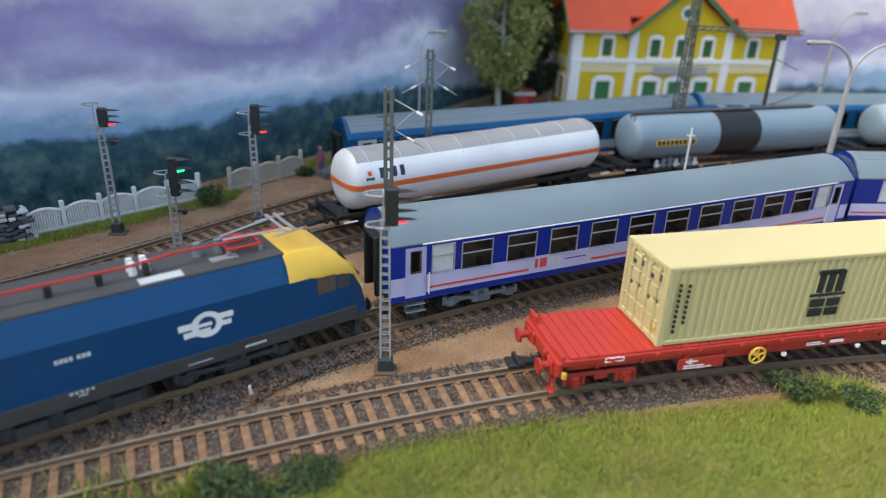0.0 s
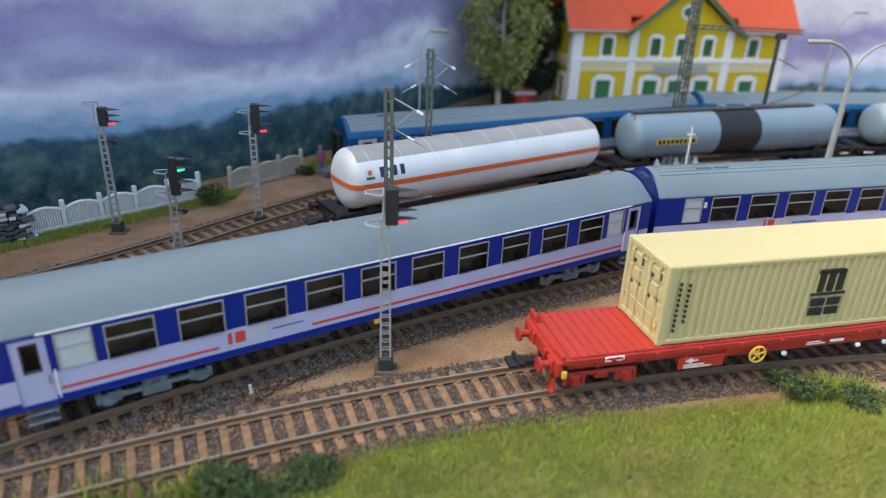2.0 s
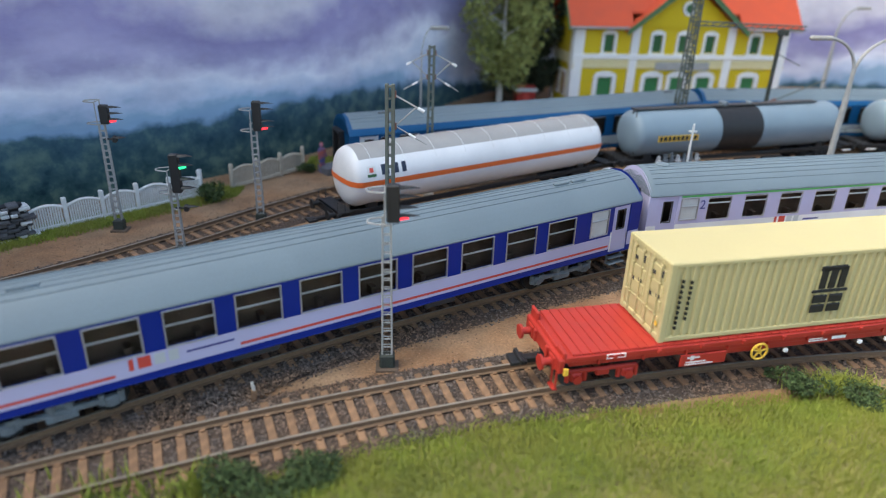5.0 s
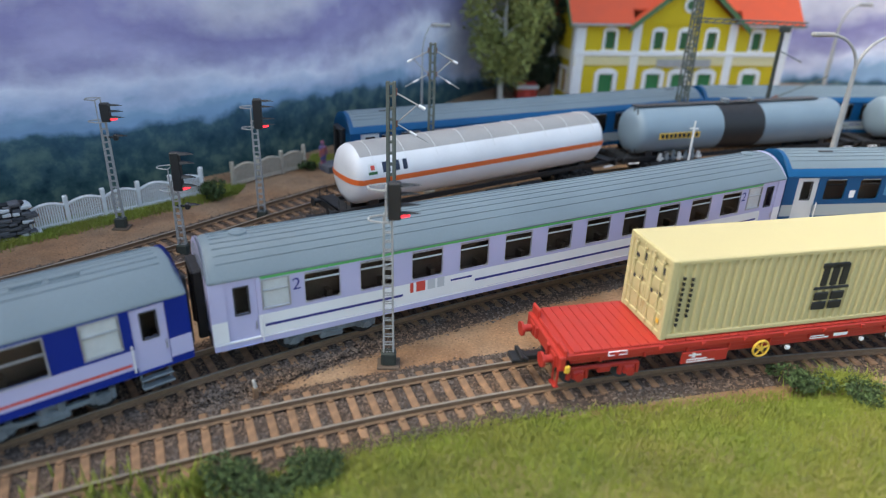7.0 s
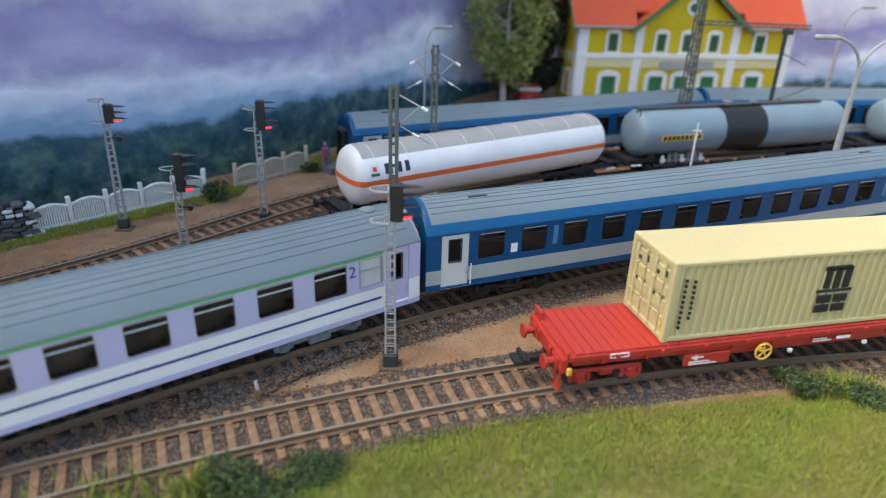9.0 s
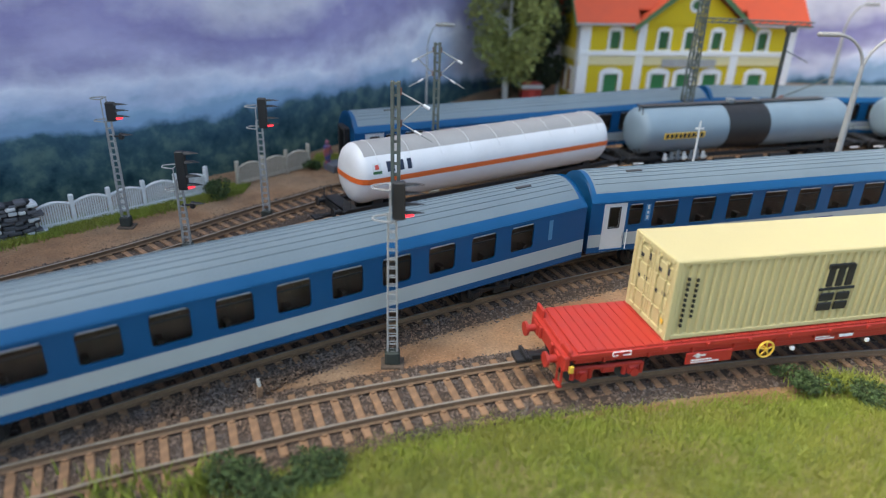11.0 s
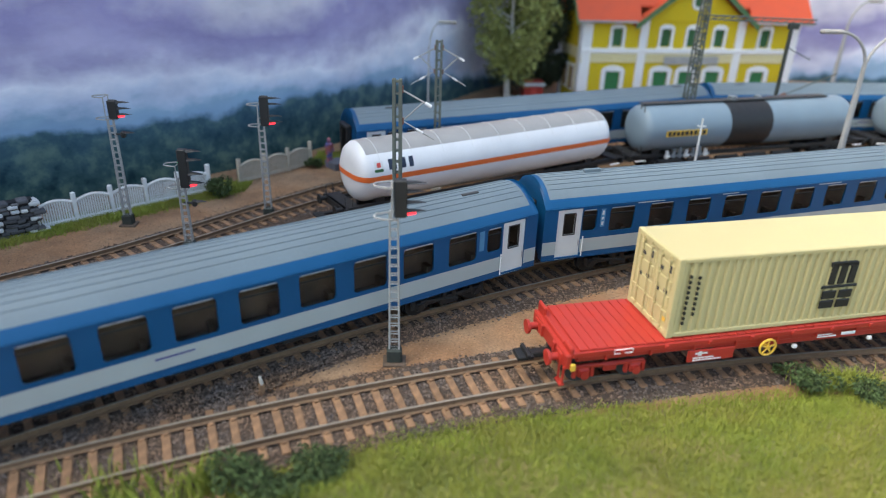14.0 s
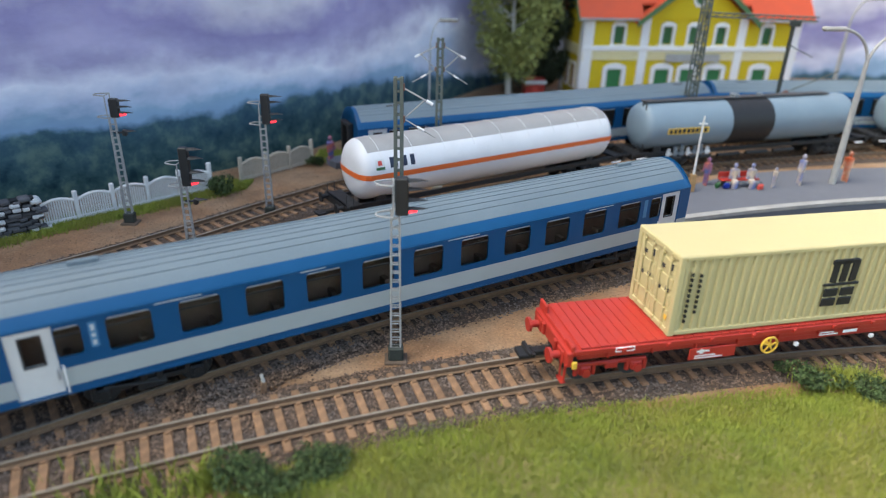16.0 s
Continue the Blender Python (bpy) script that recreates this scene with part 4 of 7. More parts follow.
def flat_wagon():
    wg = thing("flat_wagon", "bright red flat wagon carrying a cream container, standing on track", "railway wagon", WAGON_AT)
    x0, x1 = -34.0, 176.0
    body = MB()
    body.cbox(x0, x1, -15.6, 15.6, 14.2, 16.4, 0.3)
    body.cbox(x0 + 2, x1 - 2, -14.6, -13.0, 12.0, 14.4, 0.3)
    body.cbox(x0 + 2, x1 - 2, 13.0, 14.6, 12.0, 14.4, 0.3)
    body.cbox(20, 122, -13.8, -12.6, 9.6, 12.4, 0.3).cbox(20, 122, 12.6, 13.8, 9.6, 12.4, 0.3)
    body.cbox(x0 + 4, x1 - 4, -3, 3, 9.5, 14.4, 0.3)
    for k in range(12):
        xx = x0 + 12 + k * 16.4
        body.cbox(xx, xx + 0.9, -15.5, -14.3, 12.2, 14.8, 0.2)
        body.cbox(xx + 5, xx + 6.4, -16.3, -15.4, 14.6, 16.0, 0.2)
    part("chassis", body, "red_paint", wg, "red steel underframe with side stakes")
    for k in range(int((x1 - x0 - 3) / 3.45)):
        a = x0 + 2.4 + k * 3.45
        part("deck_plank", MB().cbox(a + 0.12, a + 3.33, -15.0, 15.0, 16.4, 17.15, 0.18), "red_paint", wg)
    for sgn, x in ((-1, x0), (1, x1)):
        hs = MB()
        hs.cbox(*sorted((x, x + sgn * 2.2)), -15.6, 15.6, 10.2, 15.8, 0.4)
        hs.cbox(*sorted((x - sgn * 0.4, x + sgn * 0.8)), 9.0, 15.4, 15.4, 19.6, 0.4)
        hs.cbox(*sorted((x - sgn * 0.4, x + sgn * 0.8)), -15.4, -9.0, 15.4, 18.2, 0.4)
        hs.cbox(*sorted((x, x + sgn * 0.8)), -9.0, 9.0, 15.4, 17.0, 0.3)
        for y in (-5.5, 5.5):
            hs.cbox(*sorted((x + sgn * 2, x + sgn * 3)), y - 1.0, y + 1.0, 10.5, 15.2, 0.3)
        part("headstock", hs, "red_paint", wg)
        for y in (-10, 10):
            bf = MB()
            bf.cbox(*sorted((x + sgn * 1.8, x + sgn * 2.8)), y - 2.4, y + 2.4, 9.8, 14.6, 0.3)
            bf.tube((x + sgn * 2.4, y, 12.2), (x + sgn * 6.0, y, 12.2), 1.35, n=12)
            bf.tube((x + sgn * 6.0, y, 12.2), (x + sgn * 6.9, y, 12.2), 2.7, n=16)
            part("buffer", bf, "red_paint", wg, "red sprung buffer")
        cp = MB()
        cp.cbox(*sorted((x + sgn * 0.5, x + sgn * 9)), -1.6, 1.6, 6.2, 8.4, 0.3)
        cp.cbox(*sorted((x + sgn * 8, x + sgn * 14)), -3.2, 3.2, 6.6, 8.2, 0.3)
        cp.cbox(*sorted((x + sgn * 9.5, x + sgn * 11)), -4.2, 4.2, 7.6, 9.4, 0.3)
        part("coupling", cp, "black", wg, "black plastic model coupling")
        step = MB()
        step.box(*sorted((x + sgn * 2.0, x + sgn * 2.6)), -15, -14.4, 4.2, 11).box(*sorted((x + sgn * 2.0, x + sgn * 2.6)), -11.4, -10.8, 4.2, 11)
        step.cbox(*sorted((x + sgn * 1.6, x + sgn * 3.4)), -15.2, -10.6, 3.6, 4.3, 0.15)
        part("step", step, "red_paint", wg)
        part("hook", MB().cbox(*sorted((x - sgn * 1.2, x + sgn * 0.6)), -16.6, -15.6, 9.8, 12.6, 0.3), "yellow", wg, "yellow lashing hook")
        bx = x - sgn * 15.5
        b = MB()
        for y in (-12.4, 12.4):
            b.cbox(bx - 13, bx + 13, y - 0.7, y + 0.7, 7.8, 9.4, 0.35)
            for d in (-9.5, 9.5):
                b.cbox(bx + d - 2.2, bx + d + 2.2, y - 1.2, y + 1.2, 4.4, 8.2, 0.7)
                b.tube((bx + d, y - 2.1, 6), (bx + d, y + 2.1, 6), 1.6, n=10)
                for e in (-3.2, 3.2):
                    b.tube((bx + d + e, y, 4.6), (bx + d + e, y, 8.6), 0.9, n=8)
            b.cbox(bx - 2.4, bx + 2.4, y - 1.0, y + 1.0, 6.2, 9.0, 0.4)
        bo = part("bogie", b, "red_paint", wg, "red cast bogie frame")
        for d in (-9.5, 9.5):
            w = MB()
            for y in (-8, 8):
                w.tube((bx + d, y - 0.9, 5), (bx + d, y + 0.9, 5), 4.9, n=18)
            w.tube((bx + d, -9, 5), (bx + d, 9, 5), 0.9, n=8)
            part("wheelset", w, "dark_grey", bo, "dark wheelset")
    hw = MB()
    cx, cz = 39.5, 11.1
    ring = [(cx + 3.1 * math.cos(a * math.pi / 12), -16.6, cz + 3.1 * math.sin(a * math.pi / 12)) for a in range(25)]
    hw.pipe(ring, 0.42)
    for a in range(5):
        hw.tube((cx, -16.6, cz), (cx + 3 * math.cos(a * 1.257 + 0.3), -16.6, cz + 3 * math.sin(a * 1.257 + 0.3)), 0.32, n=6)
    hw.tube((cx, -17.1, cz), (cx, -15, cz), 0.8, n=8)
    part("brake_wheel", hw, "yellow", wg, "yellow spoked brake handwheel")
    pl = MB().cbox(9, 27, -15.7, -14.9, 7.6, 12.2, 0.2)
    part("side_plate", pl, "red_paint", wg)
    bars = part("lettering", MB().box(11, 19, -15.76, -15.70, 9.0, 9.5).box(11, 22, -15.76, -15.70, 8.1, 8.6).box(12.8, 14.2, -15.76, -15.7, 10.0, 11.8).box(11.6, 16.4, -15.76, -15.7, 10.7, 11.3), "white", wg, "white lettering bars")
    part("lettering", MB().box(60, 68, -15.95, -15.9, 12.2, 12.7).box(60, 66, -15.95, -15.9, 13.1, 13.5).box(70, 76, -15.95, -15.9, 12.4, 13.6), "white", wg)
    part("label_frame", frame_part(-19, -12.6, 14.7, 15.9, -15.7, w=0.25, out=0.15), "white", wg)
    for x in (52, 84, 96):
        part("drain_cock", MB().cbox(x - 0.8, x + 0.8, -15.8, -14.6, 8.6, 10.0, 0.2), "white", wg)
    return wg


flat_wagon()


def container():
    ct = thing("shipping_container", "cream corrugated shipping container on the red flat wagon", "container", WAGON_AT @ at_mm(0, 0, 17.2))
    L, W, H = 140.0, 14.0, 29.8
    # corrugated sides
    for y, sg in ((-W, -1), (W, 1)):
        prof = []
        x, k = 2.4, 0
        pitch = 3.18
        while x < L - 2.6:
            prof += [(x, 0.0), (x + pitch * 0.38, 0.0), (x + pitch * 0.5, -0.75), (x + pitch * 0.88, -0.75)]
            x += pitch
        prof = [p for p in prof if p[0] < L - 2.2] + [(L - 2.2, 0.0)]
        s = MB()
        n = len(prof)
        s.v = [(px_, y + sg * (d - 0.25), z) for z in (1.8, H - 1.5) for px_, d in prof]
        s.f = [(i, i + 1, n + i + 1, n + i) for i in range(n - 1)]
        s.mi = [0] * (n - 1)
        part("side_panel", s, "cream", ct, "cream corrugated steel side", fix=False)
    fr = MB()
    for x in (0, L - 2.4):
        for y in (-W, W - 2.2):
            fr.cbox(x, x + 2.4, y, y + 2.2, 0.0, H, 0.3)
    for y in (-W, W - 1.6):
        fr.cbox(2.2, L - 2.2, y, y + 1.6, 0.3, 2.0, 0.25)
        fr.cbox(2.2, L - 2.2, y, y + 1.6, H - 1.7, H - 0.1, 0.25)
    for x in (0, L - 1.8):
        fr.cbox(x, x + 1.8, -W + 2, W - 2, 0.3, 2.4, 0.25)
        fr.cbox(x, x + 1.8, -W + 2, W - 2, H - 2.2, H - 0.1, 0.25)
    part("corner_frame", fr, "cream", ct)
    part("roof_panel", MB().cbox(0.4, L - 0.4, -W + 0.4, W - 0.4, H - 0.8, H + 0.05, 0.3), "cream", ct, "plain cream roof")
    part("end_panel", MB().box(L - 1.4, L - 0.8, -W + 2, W - 2, 2, H - 2), "cream", ct)
    part("floor_panel", MB().box(1, L - 1, -W + 1, W - 1, 0.4, 1.4), "cream_gap", ct)
    for y0, y1 in ((-W + 2.1, -0.1), (0.1, W - 2.1)):
        d = MB().cbox(0.5, 1.3, y0, y1, 2.3, H - 2.1, 0.2)
        for z in (4.5, 10.2, 15.9, 21.6):
            d.cbox(0.15, 0.7, y0 + 0.8, y1 - 0.8, z, z + 4.2, 0.3)
        door = part("door", d, "cream", ct, "cream ribbed container door")
        for f in (0.25, 0.72):
            y = y0 + (y1 - y0) * f
            lb = MB().tube((-0.15, y, 1.2), (-0.15, y, H - 1.0), 0.3, n=6)
            for z in (2.6, 8.6, 20.5, H - 2.8):
                lb.cbox(-0.5, 0.4, y - 0.7, y + 0.7, z - 0.4, z + 0.4, 0.15)
            lb.tube((-0.35, y, 9.5), (-0.35, y + 3.0, 9.0), 0.3, n=6)
            part("locking_bar", lb, "cream", door, "cream locking bar")
        for k, (yy, zz) in enumerate(((y0 + 1.6, 22.8), (y0 + 6.4, 22.0), (y0 + 2.2, 14.8), (y0 + 7.0, 13.8))):
            part("label", MB().box(0.02, 0.12, yy, yy + 2.0, zz, zz + (2.6 if k == 0 else 1.4)), "dark_grey", door, "dark printed marking")
    part("label", MB().box(-0.02, 0.1, -W + 2.6, -W + 4.2, 5.2, 6.8), "yellow", ct, "yellow warning sticker")
    # emblem and markings as plain shapes on the near side
    y0, y1 = -W - 0.16, -W + 0.55
    for xa, xb, za, zb in ((58.9, 69.6, 22.3, 24.3), (59.6, 62.4, 15.4, 23.8), (63.4, 66.4, 15.4, 24.0), (67.4, 70.4, 15.4, 23.8), (57.4, 72.2, 13.9, 15.1),
                           (58.6, 64.4, 9.7, 13.0), (58.6, 64.4, 5.9, 9.2), (65.4, 71.0, 9.7, 13.0), (65.4, 71.0, 5.9, 9.2)):
        part("emblem_bar", MB().cbox(xa, xb, y0, y1, za, zb, 0.35), "black", ct, "black emblem bar")
    mk = MB()
    for x, za, zb in ((4.9, 5.6, 23.6), (8.2, 8.2, 23.0)):
        z = zb
        while z > za:
            mk.box(x, x + 0.8, y0 - 0.02, y1, z - 1.05, z)
            z -= 1.95
    part("marking", mk, "black", ct, "vertical row of small black marking bars")
    return ct


container()

# ---- tank wagons on the siding ----


def tank_wagon(mid, half, t0, t1, r, axis, label, upper, lower, stripe, extra, chassis="black"):
    """A tank wagon; mid: its middle along the siding, t0 to t1 the barrel's ends."""
    x, y, a = on_line(LINE_TANK, mid, half * 0.68)
    tw = thing("tank_wagon", label, "railway wagon", at_mm(x, y, 0, a))
    n = 40
    loops = []
    for dx, f in ((0, 0.05), (0.3, 0.45), (1.2, 0.72), (3.0, 0.90), (5.5, 0.985), (7.5, 1.0)):
        loops.append((t0 + dx, f))
    loops += [(t1 - (lx - t0), f) for lx, f in loops[::-1]]
    barrel = MB()
    for lx, f in loops:
        for k in range(n):
            ang = 2 * math.pi * k / n
            barrel.v.append((lx, r * f * math.cos(ang), axis + r * f * math.sin(ang)))
    for i in range(len(loops) - 1):
        for k in range(n):
            j = (k + 1) % n
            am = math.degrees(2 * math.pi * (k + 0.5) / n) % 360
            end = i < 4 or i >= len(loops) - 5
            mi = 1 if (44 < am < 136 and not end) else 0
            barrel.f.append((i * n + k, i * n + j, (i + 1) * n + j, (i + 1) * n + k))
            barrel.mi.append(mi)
    barrel.f += [tuple(range(n)), tuple(range((len(loops) - 1) * n, len(loops) * n))]
    barrel.mi += [0, 0]
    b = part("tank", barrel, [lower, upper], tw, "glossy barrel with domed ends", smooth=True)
    if stripe:
        st = MB()
        rr = r + 0.06
        lps = [(lx, f) for lx, f in loops if f > 0.4]
        for ang0, ang1 in ((math.radians(-7), math.radians(3)), (math.radians(177), math.radians(187))):
            o = len(st.v)
            for lx, f in lps:
                for q in range(3):
                    ang = ang0 + (ang1 - ang0) * q / 2
                    e = 0.06 if f >= 1 else 0.25
                    st.v.append((lx + (-e if lx < 0 else e) * (f < 1), (r * f + e) * math.cos(ang), axis + (r * f + e) * math.sin(ang)))
            for i in range(len(lps) - 1):
                for q in range(2):
                    st.f.append((o + i * 3 + q, o + i * 3 + q + 1, o + i * 3 + q + 4, o + i * 3 + q + 3))
                    st.mi.append(0)
        # band round both domes
        for sgn, base in ((-1, t0), (1, t1)):
            o = len(st.v)
            pts = [(f, d) for d, f in ((0, 0.05), (0.3, 0.45), (1.2, 0.72), (3.0, 0.90), (5.5, 0.985))]
            seq = [(-f, d) for f, d in pts[::-1]] + pts
            for f, d in seq:
                for q in (-7, 3):
                    zz = axis + r * math.sin(math.radians(q)) * 1.0
                    st.v.append((base - sgn * d + sgn * 0.3, r * f * 1.004, zz))
            for i in range(len(seq) - 1):
                st.f.append((o + 2 * i, o + 2 * i + 1, o + 2 * i + 3, o + 2 * i + 2))
                st.mi.append(0)
        part("stripe", st, stripe, b, "orange band round the barrel")
    extra(b, t0, t1, r, axis)
    fr = MB()
    x0, x1 = -half, half
    for yy in (-9.5, 9.5):
        fr.cbox(x0, x1, yy - 0.9, yy + 0.9, 9.8, 12.6, 0.3)
    fr.cbox(x0, x0 + 1.8, -14.2, 14.2, 9.4, 13.4, 0.3).cbox(x1 - 1.8, x1, -14.2, 14.2, 9.4, 13.4, 0.3)
    fr.cbox(x0, x0 + 9, -13, 13, 12.6, 13.4, 0.2).cbox(x1 - 9, x1, -13, 13, 12.6, 13.4, 0.2)
    for xx in (t0 + 14, t1 - 14):
        fr.cbox(xx - 3, xx + 3, -10, 10, 12, axis - r * 0.78, 0.4)
    for k in range(5):
        fr.tube((x0 + 22 + k * 24, -12.5, 8), (x0 + 40 + k * 24, -12.5, 8), 1.4, n=8)
    part("chassis", fr, chassis, tw, "black steel wagon chassis")
    for sgn in (-1, 1):
        bogie(tw, sgn * half * 0.68, mats=(chassis, "black"), base=20.0, label="black bogie")
        buffers(tw, sgn * half, sgn)
        part("coupling", MB().cbox(*sorted((sgn * half, sgn * (half + 10))), -1.4, 1.4, 6.6, 8.4, 0.3).cbox(*sorted((sgn * (half + 6), sgn * (half + 11))), -3, 3, 6.8, 8.2, 0.3), "black", tw)
        for yy in (-12, 12):
            rl = MB().pipe([(sgn * (half - 1), yy, 13), (sgn * (half - 1), yy, 19), (sgn * (half - 5), yy, 19), (sgn * (half - 5), yy, 13)], 0.25)
            part("hand_rail", rl, "dark_grey", tw, "dark hand rail")
        part("shunter_step", MB().cbox(*sorted((sgn * (half - 12), sgn * (half - 4))), -14.6, -13.6, 9.4, 10.2, 0.2), "white", tw)
    return tw


def seams(b, t0, t1, r, axis):
    for k in range(9):
        x = t0 + 12 + k * (t1 - t0 - 24) / 8
        lp = [(x, (r + 0.08) * math.cos(math.radians(a)), axis + (r + 0.08) * math.sin(math.radians(a))) for a in range(30, 151, 8)]
        part("weld_seam", MB().pipe(lp, 0.16, n=4), "tank_white", b)
    xs = t0 + 8.2

    def patch(x0, x1, z0, z1, proud=0.08):
        """A thin curved plate on the near flank of the barrel."""
        mb = MB()
        angs = [math.pi + math.asin((z0 + (z1 - z0) * k / 4) / r) * -1 for k in range(5)]
        for rr in (r + proud, r - 0.2):
            for x in (x0, x1):
                mb.v.extend([(x, rr * math.cos(an), axis + rr * math.sin(an)) for an in angs])
        for k in range(4):
            mb.f += [(k, k + 1, 6 + k, 5 + k), (10 + k, 15 + k, 16 + k, 11 + k)]
        mb.mi = [0] * len(mb.f)
        mb.f += [(0, 5, 15, 10), (4, 14, 19, 9)]
        mb.mi += [0, 0]
        return mb

    part("emblem", patch(xs, xs + 5.0, 3.0, 8.2), "off_white", b, "small pale emblem panel")
    part("emblem", patch(xs, xs + 5.0, 3.0, 4.4, 0.14), "house_green", b)
    part("emblem", patch(xs + 1.4, xs + 3.6, 5.2, 7.4, 0.14), "stripe_red", b)
    for dx, w, z0, z1 in ((8.2, 4.4, 3.4, 8.4), (14.6, 3.6, 3.4, 8.4), (20.2, 2.6, 3.4, 8.4)):
        part("lettering", patch(xs + dx, xs + dx + w, z0, z1), "name_dark", b, "dark name bar")


def banded(b, t0, t1, r, axis):
    band = MB()
    m0 = t0 + (t1 - t0) * 0.38
    m1 = t0 + (t1 - t0) * 0.575
    lp = lambda x: [(x, (r + 0.25) * math.cos(2 * math.pi * k / 36), axis + (r + 0.25) * math.sin(2 * math.pi * k / 36)) for k in range(36)]
    band.rings([lp(m0), lp(m1)])
    part("band", band, "black", b, "broad black band round the barrel", smooth=True)
    part("walkway", MB().cbox(t0 + 4, t1 - 20, -3.6, 3.6, axis + r + 0.4, axis + r + 1.2, 0.2), "dark_grey", b, "dark roof walkway")
    part("manhole", MB().tube(((m0 + m1) / 2 - 8, 0, axis + r), ((m0 + m1) / 2 - 8, 0, axis + r + 3), 3.2, n=14), "bogie_grey", b)
    part("manhole", MB().tube(((m0 + m1) / 2 + 14, 0, axis + r), ((m0 + m1) / 2 + 14, 0, axis + r + 2.4), 2.4, n=14), "bogie_grey", b)
    for k in range(7):
        xv = t0 + 22 + k * 5.2
        part("valve", MB().tube((xv, -11.5, 9.5), (xv, -11.5, 14.5 + (k % 3)), 1.5, 1.1, n=8).tube((xv - 2.2, -12.2, 11), (xv + 2.2, -12.2, 11), 0.8, n=6), "bogie_grey" if k % 3 else "off_white", b, "grey pipe valve")
    part("ladder", MB().tube((t0 + 3, -9, 13), (t0 + 3, -6, axis + r), 0.4, n=6).tube((t0 + 3, -5, 13), (t0 + 3, -2, axis + r), 0.4, n=6), "dark_grey", b)
    part("sign_board", MB().box(t0 + 16, t0 + 48, -r - 0.25, -r * 0.97, axis - 3.0, axis + 1.0), "yellow", b, "yellow lettered side panel")
    lt = MB()
    for k in range(9):
        lt.box(t0 + 17 + k * 3.4, t0 + 19.4 + k * 3.4, -r - 0.4, -r * 0.97, axis - 2.4, axis + 0.4)
    part("lettering", lt, "black", b, "black name bars")


S_TANK = LINE_TANK.near(19, 379)
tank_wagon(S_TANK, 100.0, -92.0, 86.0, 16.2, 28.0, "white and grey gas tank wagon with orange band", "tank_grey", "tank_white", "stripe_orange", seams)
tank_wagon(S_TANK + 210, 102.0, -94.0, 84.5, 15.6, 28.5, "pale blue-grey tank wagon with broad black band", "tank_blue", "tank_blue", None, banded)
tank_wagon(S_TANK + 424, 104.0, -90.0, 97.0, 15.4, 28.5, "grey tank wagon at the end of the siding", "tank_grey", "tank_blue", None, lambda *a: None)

# ---- parked blue coaches on the outer track ----


def parked_coach(s_mid, label):
    keep = list(MOVERS)
    co = coach("passenger_coach", 0, STD, rail_b, label)
    MOVERS[:] = keep
    x, y, a = on_line(LINE_FAR, s_mid, STD / 2 - 42)
    co.matrix_world = at_mm(x, y, 0, a)
    return co


S_FAR = LINE_FAR.near(-62, 388)
parked_coach(S_FAR + STD / 2, "parked blue passenger coach on the outer track")
parked_coach(S_FAR + STD * 1.5 + 4, "second parked blue coach behind the tank wagons")

# ---- electric locomotive at the head of the train ----


